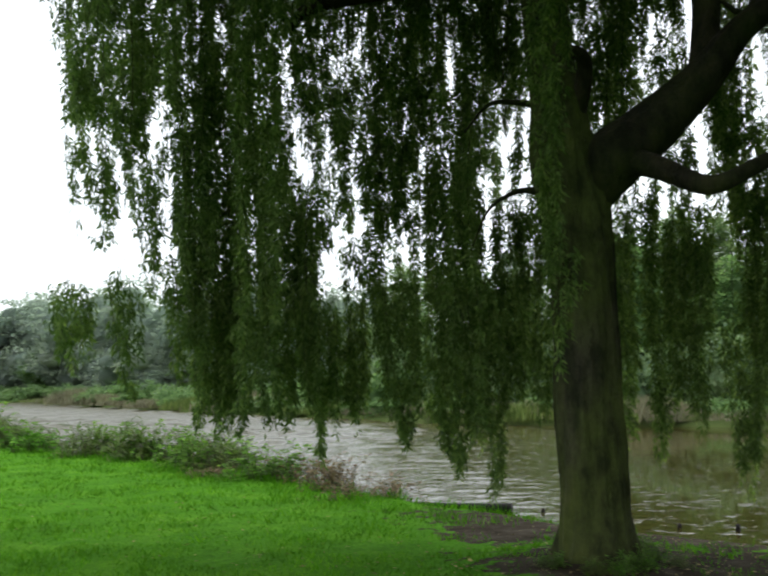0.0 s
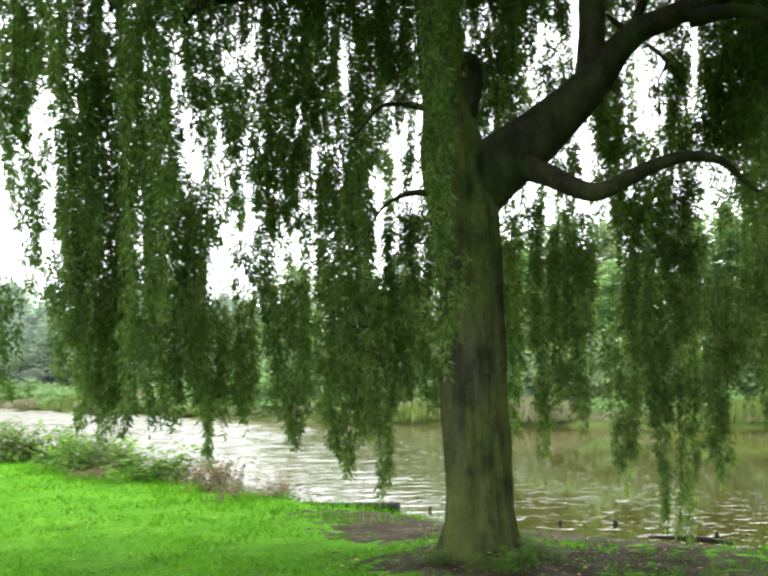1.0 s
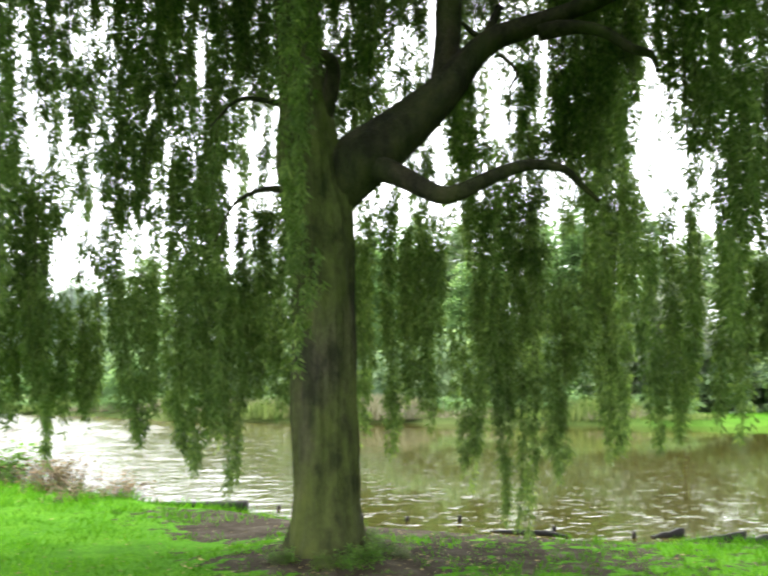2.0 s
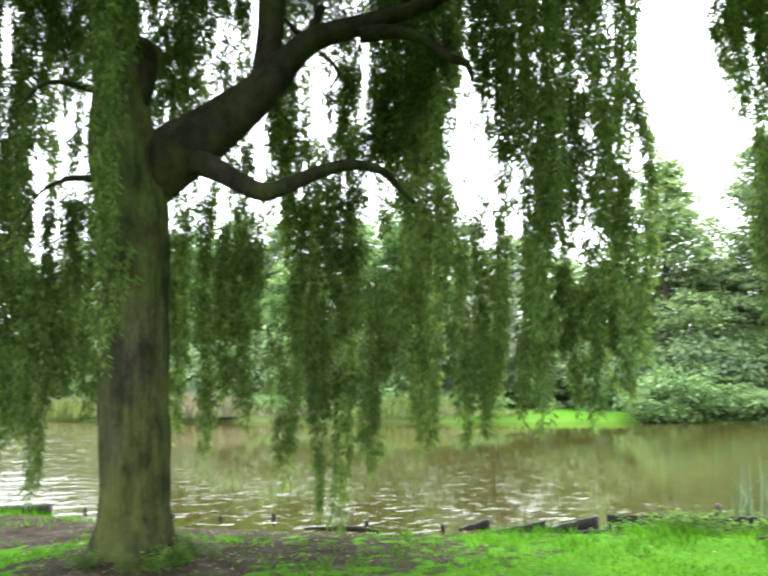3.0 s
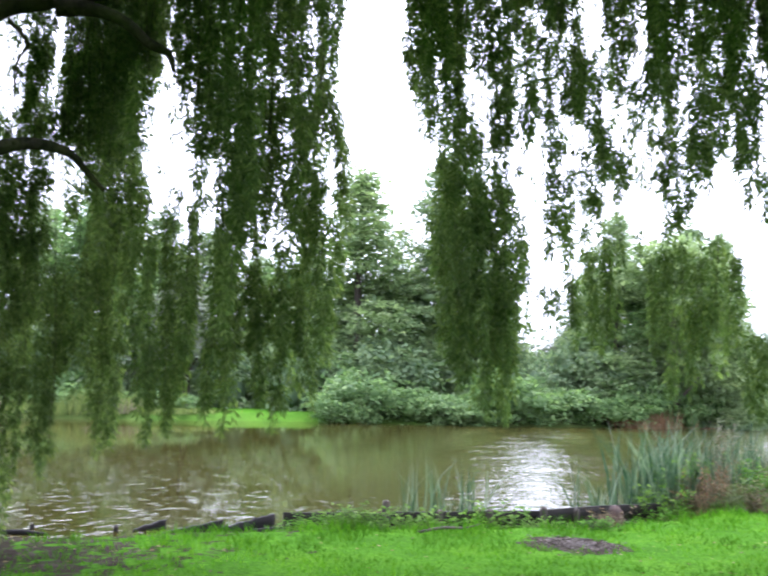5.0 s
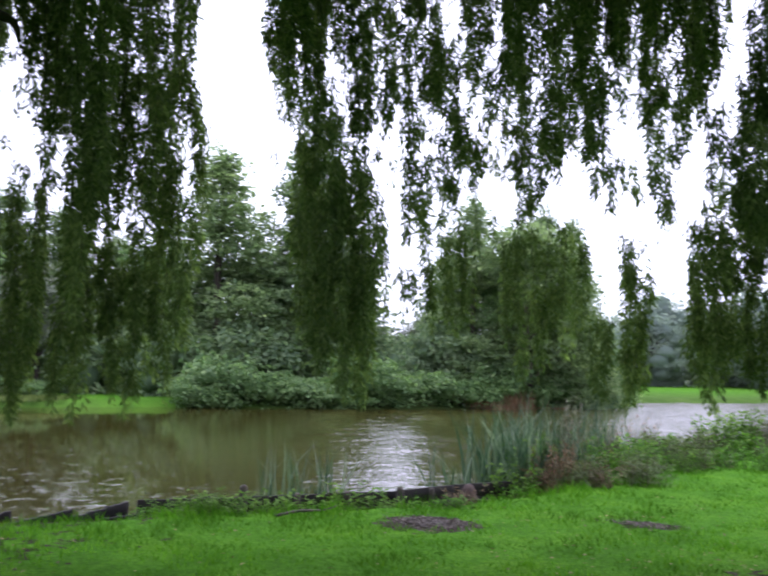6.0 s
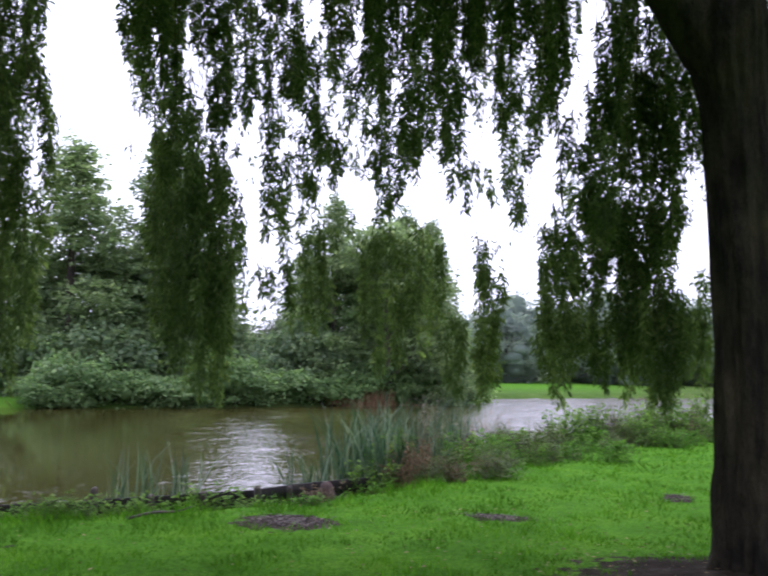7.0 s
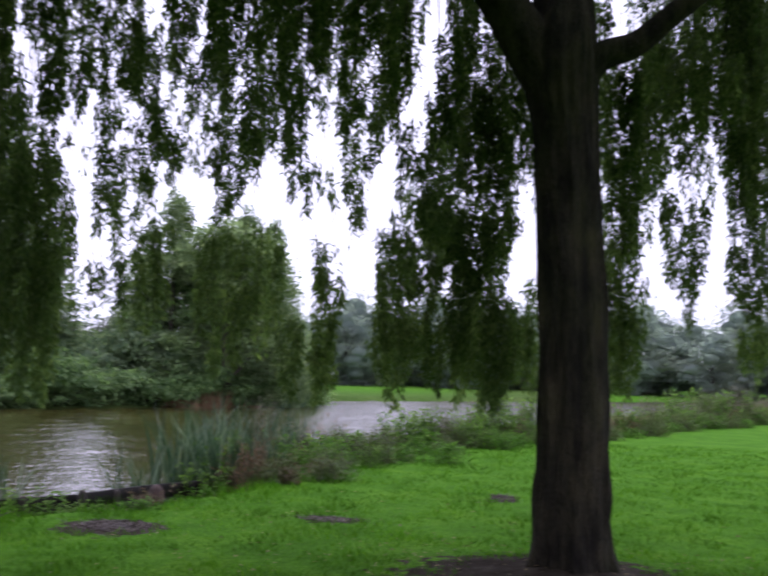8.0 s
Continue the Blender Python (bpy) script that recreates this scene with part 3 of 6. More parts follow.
OPEN_SIDE_A = [
    (6.10, 7.09, 3.35, 2.18, 0.01, 0.06, 0.60),
    (5.62, 6.60, 2.53, 1.64, -0.01, 0.04, 0.70),
    (5.80, 7.97, 6.97, 3.86, 0.04, 0.17, 0.85),
    (5.62, 7.97, 5.04, 3.68, 0.01, 0.13, 0.80),
    (6.07, 7.89, 7.46, 4.69, 0.03, 0.13, 0.80),
    (5.61, 7.85, 3.76, 2.84, 0.03, 0.11, 0.70),
    (5.83, 6.54, 6.83, 3.60, 0.04, 0.15, 0.85),
    (6.21, 6.23, 6.49, 4.26, 0.01, 0.09, 0.60),
    (5.82, 6.17, 4.21, 3.13, 0.06, 0.11, 0.80),
    (5.23, 6.86, 4.41, 3.53, -0.04, 0.11, 0.70),
    (5.57, 7.41, 3.62, 2.89, 0.05, 0.13, 0.85),
    (5.30, 6.86, 3.12, 1.25, 0.01, 0.11, 0.76),
]
OPEN_SIDE_B = [
    (5.95, 7.46, 2.63, 1.02, 0.00, 0.11, 0.76),
    (5.89, 7.16, 3.53, 3.14, 0.00, 0.08, 0.50),
    (6.06, 7.22, 7.06, 4.21, 0.06, 0.28, 1.00),
    (5.83, 6.68, 4.24, 3.20, 0.03, 0.09, 0.55),
    (5.60, 6.12, 6.59, 2.79, 0.13, 0.20, 1.00),
    (6.61, 6.70, 4.75, 2.91, -0.01, 0.15, 0.80),
    (5.61, 6.21, 2.98, 1.90, 0.04, 0.10, 0.76),
    (5.94, 6.65, 2.15, 1.29, -0.02, 0.08, 0.76),
    (5.97, 7.18, 3.10, 1.13, 0.00, 0.09, 0.76),
    (6.40, 6.76, 2.99, 1.27, -0.01, 0.15, 0.76),
    (6.47, 6.49, 2.97, 1.46, -0.03, 0.13, 0.76),
    (6.07, 6.32, 6.56, 4.44, 0.01, 0.08, 0.40),
]
OPEN_SIDE_C = [
    (6.16, 5.98, 6.35, 4.32, 0.04, 0.12, 0.90),
    (6.69, 6.20, 4.64, 3.62, 0.05, 0.12, 0.90),
    (6.34, 6.02, 4.37, 2.54, 0.01, 0.08, 0.80),
    (6.83, 6.19, 3.83, 2.78, -0.06, 0.09, 0.75),
    (7.00, 6.28, 4.62, 3.45, 0.19, 0.10, 0.75),
    (6.10, 5.57, 6.30, 4.29, 0.17, 0.14, 0.42),
    (6.82, 5.90, 6.81, 4.68, 0.07, 0.13, 0.32),
    (6.54, 6.32, 2.76, 1.24, 0.02, 0.10, 0.76),
    (6.94, 6.41, 2.81, 1.49, -0.02, 0.11, 0.76),
    (6.39, 5.63, 3.21, 1.95, 0.00, 0.06, 0.76),
    (6.61, 5.97, 2.37, 1.34, -0.01, 0.05, 0.60),
]
POND_SIDE_A = [
    (6.97, 4.64, 4.09, 2.98, 0.02, 0.12, 0.78),
    (7.54, 4.72, 3.69, 2.66, 0.04, 0.10, 0.86),
    (7.12, 5.28, 6.31, 4.50, -0.00, 0.11, 0.91),
    (7.06, 5.03, 6.79, 4.11, 0.00, 0.20, 1.00),
    (7.28, 5.25, 4.40, 3.92, 0.06, 0.12, 0.66),
    (7.34, 5.00, 6.65, 4.14, 0.05, 0.14, 0.86),
    (7.79, 5.13, 4.53, 3.64, 0.08, 0.12, 0.81),
    (7.07, 4.51, 4.01, 3.30, 0.03, 0.06, 0.76),
    (7.67, 4.72, 6.46, 3.55, 0.06, 0.15, 1.00),
    (8.03, 4.81, 3.80, 2.92, 0.12, 0.11, 0.84),
    (7.44, 4.71, 3.52, 2.83, 0.02, 0.11, 1.00),
    (7.15, 4.79, 3.42, 1.56, 0.05, 0.15, 1.00),
]
POND_SIDE_B = [
    (7.42, 4.67, 2.87, 1.49, 0.08, 0.18, 1.00),
    (7.89, 4.69, 2.94, 1.38, 0.06, 0.12, 1.00),
    (7.81, 5.35, 3.71, 2.32, 0.04, 0.10, 0.96),
    (8.05, 4.72, 2.82, 2.24, 0.09, 0.07, 0.66),
    (8.34, 4.81, 6.93, 4.86, 0.06, 0.11, 0.61),
    (7.40, 4.21, 4.38, 3.60, -0.04, 0.05, 0.41),
    (7.93, 4.35, 6.52, 4.32, 0.08, 0.13, 0.61),
    (7.45, 4.11, 4.42, 3.92, -0.01, 0.08, 0.56),
    (8.06, 4.33, 4.40, 3.43, 0.05, 0.07, 0.76),
    (8.37, 4.44, 3.84, 2.94, 0.04, 0.13, 0.74),
    (8.24, 4.24, 6.59, 4.99, 0.02, 0.14, 0.76),
    (8.57, 4.32, 5.12, 4.49, 0.05, 0.16, 0.76),
]
POND_SIDE_C = [
    (8.37, 4.20, 4.62, 4.17, -0.02, 0.10, 0.76),
    (8.13, 4.10, 4.00, 3.37, 0.05, 0.06, 0.61),
    (8.10, 4.21, 3.37, 2.61, 0.09, 0.08, 0.66),
    (7.74, 4.09, 2.66, 2.16, -0.01, 0.09, 0.66),
    (7.79, 3.79, 4.58, 4.02, 0.00, 0.10, 0.71),
    (8.39, 3.90, 6.65, 4.99, 0.04, 0.10, 0.56),
    (8.61, 3.83, 5.62, 4.34, -0.03, 0.08, 0.66),
    (8.16, 3.79, 4.21, 3.12, -0.01, 0.15, 0.81),
    (8.34, 3.70, 4.25, 3.19, 0.01, 0.08, 0.66),
    (8.31, 3.90, 3.15, 1.86, 0.02, 0.18, 0.66),
    (8.52, 4.25, 2.85, 2.16, 0.00, 0.09, 0.66),
]
REED_SIDE_A = [
    (8.00, 3.34, 6.62, 4.11, -0.00, 0.11, 0.61),
    (8.17, 3.21, 6.38, 4.05, 0.05, 0.15, 1.00),
    (9.36, 3.52, 4.50, 3.24, 0.01, 0.20, 0.96),
    (8.19, 2.87, 4.56, 3.29, 0.06, 0.11, 0.91),
    (8.30, 2.83, 6.87, 4.45, 0.01, 0.13, 0.66),
    (8.86, 3.45, 3.21, 1.55, 0.02, 0.15, 0.71),
    (8.26, 2.96, 3.08, 1.47, 0.01, 0.14, 0.71),
    (9.47, 3.12, 3.18, 1.71, 0.02, 0.15, 0.71),
    (8.91, 2.95, 4.56, 3.87, -0.02, 0.10, 0.56),
    (9.54, 3.01, 4.23, 3.70, -0.02, 0.09, 0.51),
    (8.35, 2.65, 6.72, 4.12, 0.01, 0.11, 0.68),
    (8.42, 2.55, 4.59, 3.30, 0.05, 0.09, 0.81),
]
REED_SIDE_B = [
    (8.50, 2.46, 3.68, 3.22, 0.02, 0.05, 0.61),
    (8.63, 2.50, 6.59, 4.51, 0.00, 0.12, 0.91),
    (8.79, 2.40, 6.58, 4.30, -0.04, 0.11, 0.78),
    (8.66, 2.14, 6.39, 4.37, 0.02, 0.13, 0.91),
    (8.95, 2.14, 4.55, 3.75, -0.00, 0.07, 0.91),
    (8.82, 2.09, 3.71, 2.88, 0.04, 0.08, 0.61),
    (8.54, 1.85, 6.23, 4.57, -0.03, 0.11, 0.76),
    (9.11, 1.94, 4.62, 3.57, -0.01, 0.08, 0.64),
    (8.82, 1.68, 6.34, 4.22, -0.01, 0.14, 0.96),
    (9.60, 1.91, 4.52, 3.92, 0.02, 0.11, 0.68),
    (8.81, 1.58, 4.11, 3.48, 0.01, 0.07, 0.45),
    (9.44, 2.54, 3.04, 2.35, 0.04, 0.08, 0.71),
]
REED_SIDE_C = [
    (8.76, 2.34, 2.30, 1.51, 0.04, 0.12, 1.00),
    (8.36, 2.44, 2.14, 1.44, -0.02, 0.11, 0.91),
    (9.15, 1.32, 4.49, 3.89, 0.06, 0.13, 0.72),
    (8.93, 1.16, 5.45, 3.87, -0.01, 0.13, 0.92),
    (8.58, 1.29, 3.80, 2.90, -0.05, 0.16, 0.87),
    (8.61, 1.17, 3.45, 2.81, -0.01, 0.17, 1.00),
    (8.79, 1.60, 3.21, 2.29, -0.02, 0.20, 0.97),
    (9.62, 1.51, 3.11, 2.30, 0.02, 0.19, 0.89),
    (8.96, 1.63, 2.39, 1.51, 0.00, 0.23, 1.00),
    (9.46, 1.38, 2.29, 1.65, -0.01, 0.17, 0.82),
]
TRUNK_SIDE = [
    (9.49, 1.16, 6.91, 4.78, 0.06, 0.17, 0.77),
    (10.04, 1.37, 4.60, 3.53, 0.12, 0.21, 0.92),
    (10.14, 1.17, 5.17, 4.08, 0.06, 0.18, 0.87),
    (9.46, 0.99, 4.00, 3.30, 0.04, 0.13, 0.97),
    (10.00, 0.85, 4.99, 3.87, 0.03, 0.17, 1.00),
    (9.54, 0.69, 4.41, 3.31, 0.06, 0.10, 0.77),
    (9.47, 1.24, 3.41, 2.72, 0.00, 0.22, 1.00),
    (9.89, 1.03, 3.49, 2.26, 0.02, 0.19, 1.00),
    (9.83, 0.80, 3.47, 2.45, 0.02, 0.14, 1.00),
    (9.82, 0.61, 3.56, 2.96, -0.02, 0.08, 0.57),
    (9.99, 1.12, 2.47, 1.75, -0.02, 0.14, 1.00),
    (9.22, 0.76, 2.45, 1.47, 0.05, 0.24, 1.00),
    (10.14, 0.55, 2.28, 1.97, 0.02, 0.10, 0.77),
]
REED_GAP = [
    (9.69, 1.75, 3.06, 1.41, 0.00, 0.18, 0.95),
    (10.03, 1.71, 4.28, 3.06, -0.02, 0.10, 0.50),
    (10.01, 1.40, 3.82, 2.48, 0.02, 0.13, 0.85),
    (9.74, 1.42, 2.40, 1.61, 0.05, 0.13, 0.60),
    (9.73, 1.00, 4.65, 3.39, 0.00, 0.12, 0.60),
    (10.03, 1.18, 3.71, 1.42, 0.02, 0.15, 0.95),
    (10.03, 0.98, 3.44, 1.52, 0.01, 0.20, 1.00),
    (9.52, 0.75, 4.02, 2.57, -0.03, 0.10, 0.60),
    (9.42, 0.68, 2.56, 1.49, -0.01, 0.16, 0.90),
    (9.69, 0.59, 4.45, 3.21, 0.01, 0.08, 0.55),
    (9.72, 0.46, 2.39, 1.54, -0.01, 0.10, 0.70),
    (9.18, 2.37, 2.96, 1.40, 0.04, 0.11, 0.70),
    (9.89, 1.92, 7.57, 4.20, 0.02, 0.14, 0.75),
    (9.63, 2.23, 3.95, 3.02, 0.01, 0.06, 0.45),
]
MEADOW_SIDE_A = [
    (9.66, 0.53, 5.01, 3.57, 0.10, 0.12, 0.82),
    (9.40, 0.68, 5.13, 3.47, 0.09, 0.12, 0.79),
    (9.32, 0.38, 4.14, 3.31, 0.01, 0.08, 0.67),
    (9.78, 0.96, 6.94, 3.60, 0.14, 0.16, 0.87),
    (9.88, 1.16, 7.00, 3.89, 0.10, 0.12, 0.72),
    (10.24, 0.37, 2.73, 1.58, -0.01, 0.10, 0.77),
    (9.61, -0.27, 5.02, 3.80, 0.03, 0.15, 0.97),
    (9.83, -0.46, 5.04, 3.50, 0.01, 0.18, 1.00),
    (10.13, -0.67, 4.34, 2.73, -0.02, 0.11, 0.87),
    (10.29, -0.39, 2.96, 1.61, 0.04, 0.16, 1.00),
    (9.28, -0.75, 5.13, 4.44, 0.00, 0.13, 0.87),
    (9.34, -1.16, 5.23, 4.06, 0.02, 0.14, 0.97),
]
MEADOW_SIDE_B = [
    (10.03, -1.79, 6.97, 3.63, -0.04, 0.16, 1.00),
    (9.46, -1.45, 4.82, 4.09, 0.01, 0.12, 0.87),
    (9.74, -0.36, 7.28, 5.11, -0.04, 0.12, 0.57),
    (9.83, -0.20, 5.58, 5.10, 0.05, 0.12, 0.67),
    (9.83, -0.61, 4.93, 4.21, -0.04, 0.16, 0.97),
    (9.41, -0.31, 4.59, 4.05, 0.00, 0.08, 0.47),
    (10.19, -0.43, 4.26, 2.73, 0.01, 0.27, 1.00),
    (9.94, -0.52, 3.01, 1.61, 0.03, 0.19, 1.00),
    (10.35, -0.80, 4.94, 3.70, 0.03, 0.17, 1.00),
    (9.86, -0.94, 5.03, 4.36, -0.02, 0.14, 0.92),
    (10.08, -0.97, 3.70, 2.68, 0.00, 0.09, 0.82),
    (9.43, -1.09, 4.87, 3.51, 0.00, 0.16, 1.00),
]
MEADOW_SIDE_C = [
    (9.84, -1.20, 3.75, 2.31, -0.02, 0.12, 0.89),
    (9.52, -1.28, 6.73, 4.90, -0.00, 0.17, 0.82),
    (10.32, -1.49, 4.75, 4.27, 0.02, 0.15, 0.67),
    (10.25, -1.63, 7.18, 5.04, -0.01, 0.20, 0.87),
    (9.87, -1.65, 4.91, 3.01, -0.03, 0.13, 0.97),
    (10.06, -1.64, 3.13, 2.34, -0.03, 0.09, 0.62),
    (9.43, -1.04, 6.81, 5.27, 0.00, 0.16, 0.67),
    (10.11, -1.90, 7.21, 3.04, -0.02, 0.22, 1.00),
    (9.70, -1.85, 3.22, 2.03, -0.01, 0.18, 1.00),
    (10.00, -1.82, 2.33, 1.70, 0.01, 0.16, 0.67),
]
TAIL_LAKE = [
    (-0.74, 9.94, 4.53, 1.17, 0.02, 0.05, 0.79),
    (-0.56, 10.08, 4.85, 1.26, 0.06, 0.06, 0.82),
    (-0.40, 9.74, 4.26, 1.16, 0.03, 0.06, 0.93),
    (-0.31, 10.53, 4.64, 1.39, 0.09, 0.06, 0.73),
    (-0.15, 10.46, 4.72, 1.56, 0.09, 0.05, 0.76),
    (0.02, 9.90, 4.43, 1.19, 0.04, 0.04, 0.93),
    (0.18, 10.37, 3.85, 1.58, 0.05, 0.06, 0.75),
    (0.34, 10.55, 3.90, 1.78, 0.07, 0.07, 0.80),
    (0.54, 10.54, 5.15, 1.18, 0.02, 0.06, 0.77),
]
TAIL_BEACH_A = [
    (0.47, 9.92, 2.50, 0.93, 0.04, 0.07, 0.93),
    (0.61, 10.12, 2.57, 1.16, 0.03, 0.06, 0.93),
    (0.70, 9.71, 2.46, 1.21, 0.01, 0.05, 0.72),
    (0.87, 9.80, 2.55, 1.32, 0.02, 0.05, 0.78),
    (1.02, 9.85, 4.20, 1.43, 0.02, 0.04, 0.80),
    (1.18, 9.97, 4.61, 1.36, 0.05, 0.05, 0.85),
    (1.42, 10.14, 2.77, 1.99, 0.05, 0.05, 0.89),
    (1.59, 10.33, 4.52, 1.24, 0.00, 0.05, 0.77),
    (1.75, 10.33, 4.09, 1.12, 0.06, 0.06, 0.70),
]
TAIL_BEACH_B = [
    (1.80, 9.88, 4.31, 1.01, 0.01, 0.05, 0.91),
    (1.84, 9.41, 4.00, 1.46, 0.02, 0.05, 0.82),
    (1.94, 9.37, 3.88, 0.93, 0.05, 0.04, 0.86),
    (2.04, 9.03, 4.43, 1.21, -0.03, 0.06, 0.76),
    (2.31, 9.33, 3.43, 1.53, 0.06, 0.06, 0.91),
    (2.54, 9.68, 3.49, 1.71, 0.04, 0.05, 0.90),
    (2.63, 9.64, 3.58, 1.31, 0.02, 0.06, 0.86),
    (2.84, 9.65, 3.59, 1.78, -0.02, 0.05, 0.89),
    (3.21, 10.12, 4.36, 1.15, 0.04, 0.06, 0.72),
]
TAIL_WATER_A = [
    (3.83, 9.67, 4.01, 1.23, -0.03, 0.07, 0.70),
    (3.81, 9.01, 3.74, 0.99, -0.05, 0.04, 0.71),
    (4.11, 9.21, 3.34, 1.93, -0.04, 0.06, 0.73),
    (4.25, 9.08, 3.21, 1.45, -0.01, 0.06, 0.88),
    (4.79, 8.89, 3.51, 0.84, -0.04, 0.07, 0.73),
    (4.81, 8.50, 3.59, 1.03, -0.07, 0.04, 0.90),
    (5.05, 8.65, 3.49, 1.05, -0.03, 0.05, 0.94),
    (5.39, 8.86, 3.14, 1.17, -0.05, 0.07, 0.93),
]
TAIL_WATER_B = [
    (5.37, 8.55, 3.66, 1.79, -0.08, 0.06, 0.78),
    (5.46, 8.37, 2.81, 0.84, -0.09, 0.06, 0.74),
    (5.63, 8.41, 2.72, 1.60, -0.02, 0.05, 0.92),
    (5.53, 8.10, 2.68, 1.56, -0.01, 0.04, 0.72),
    (5.77, 8.16, 3.53, 1.11, -0.06, 0.06, 0.80),
    (5.99, 8.22, 3.70, 0.89, -0.07, 0.07, 0.88),
    (5.78, 7.64, 3.26, 1.03, -0.06, 0.06, 0.85),
    (6.07, 7.73, 3.21, 1.78, -0.06, 0.04, 0.93),
]
TAIL_OPEN = [
    (5.92, 7.29, 3.29, 1.15, 0.06, 0.05, 0.89),
    (6.05, 7.08, 3.25, 1.38, -0.01, 0.04, 0.82),
    (5.99, 6.67, 3.71, 1.75, 0.06, 0.05, 0.81),
    (6.25, 6.79, 3.83, 1.11, 0.00, 0.06, 0.93),
    (6.55, 6.95, 3.71, 1.79, 0.01, 0.06, 0.79),
    (6.28, 6.38, 3.86, 1.48, 0.02, 0.05, 0.78),
    (6.77, 6.57, 4.09, 1.68, 0.02, 0.05, 0.72),
    (6.66, 6.21, 3.44, 1.77, 0.04, 0.03, 0.94),
    (6.69, 5.99, 3.87, 1.77, -0.02, 0.04, 0.83),
    (7.26, 6.25, 4.15, 1.74, -0.05, 0.06, 0.74),
]
TAIL_POND = [
    (7.61, 5.06, 3.72, 1.74, 0.07, 0.05, 0.89),
    (7.62, 4.94, 3.27, 1.47, 0.09, 0.05, 0.87),
    (8.32, 5.22, 3.94, 1.36, 0.09, 0.06, 0.71),
    (7.76, 4.74, 3.38, 1.83, 0.10, 0.04, 0.76),
    (7.65, 4.54, 3.63, 1.48, 0.05, 0.03, 0.86),
    (7.58, 4.38, 3.07, 2.16, 0.04, 0.05, 0.82),
    (8.32, 4.73, 3.52, 2.20, 0.00, 0.06, 0.77),
]
VEIL_LAKE_A = [
    (-2.22, 10.81, 7.59, 4.15, 0.12, 0.14, 0.59),
    (-1.99, 10.74, 5.05, 3.61, 0.07, 0.07, 0.38),
    (-2.03, 10.73, 7.92, 4.99, 0.06, 0.12, 0.45),
    (-1.78, 10.30, 4.85, 2.99, 0.10, 0.05, 0.33),
    (-1.86, 10.55, 7.27, 4.87, 0.02, 0.12, 0.63),
    (-1.68, 10.44, 4.29, 3.11, 0.06, 0.05, 0.25),
    (-1.78, 10.72, 7.75, 4.31, 0.05, 0.14, 0.59),
    (-1.55, 10.57, 4.34, 3.59, 0.06, 0.05, 0.40),
    (-1.57, 10.42, 7.87, 4.25, 0.10, 0.12, 0.47),
    (-1.42, 10.55, 4.35, 3.60, -0.02, 0.07, 0.39),
    (-1.55, 11.10, 8.23, 4.45, 0.06, 0.10, 0.60),
    (-1.35, 10.95, 4.50, 3.14, 0.04, 0.06, 0.34),
    (-1.34, 10.59, 7.51, 4.35, 0.05, 0.12, 0.62),
]
VEIL_LAKE_B = [
    (-1.18, 10.48, 4.46, 3.78, 0.01, 0.06, 0.35),
    (-1.27, 10.90, 7.99, 4.52, 0.02, 0.09, 0.51),
    (-1.08, 10.92, 7.90, 3.13, 0.09, 0.12, 0.58),
    (-0.92, 10.77, 7.81, 3.29, 0.02, 0.14, 0.47),
    (-0.73, 10.61, 7.75, 3.03, 0.09, 0.11, 0.55),
    (-0.59, 10.57, 7.87, 4.01, 0.06, 0.12, 0.51),
    (-0.41, 10.65, 8.06, 2.52, 0.04, 0.11, 0.48),
    (-0.24, 10.76, 8.03, 3.84, 0.01, 0.14, 0.47),
    (-0.05, 10.99, 7.85, 3.22, -0.00, 0.13, 0.56),
    (0.13, 11.17, 8.23, 3.59, 0.00, 0.09, 0.47),
    (0.30, 11.18, 5.05, 3.52, -0.02, 0.05, 0.20),
    (0.29, 10.82, 7.65, 4.88, 0.04, 0.08, 0.52),
]
VEIL_BEACH_A = [
    (0.42, 10.62, 7.70, 4.12, 0.05, 0.09, 0.60),
    (0.57, 10.64, 4.19, 3.14, 0.08, 0.05, 0.42),
    (0.56, 11.40, 7.75, 4.32, 0.08, 0.11, 0.46),
    (0.71, 11.27, 4.36, 3.27, 0.05, 0.07, 0.30),
    (0.67, 11.27, 8.01, 4.31, 0.10, 0.14, 0.45),
    (0.85, 11.38, 3.49, 2.90, 0.02, 0.05, 0.40),
    (0.75, 10.53, 7.73, 3.29, 0.06, 0.11, 0.57),
    (0.93, 11.10, 4.05, 3.47, -0.02, 0.08, 0.41),
    (0.89, 11.03, 8.01, 3.98, 0.08, 0.10, 0.52),
    (1.02, 10.83, 5.42, 3.62, 0.07, 0.05, 0.29),
    (1.01, 10.92, 8.16, 5.40, 0.08, 0.15, 0.48),
    (1.18, 11.35, 7.77, 4.32, 0.07, 0.09, 0.48),
    (1.24, 10.70, 7.75, 4.16, 0.04, 0.10, 0.64),
]
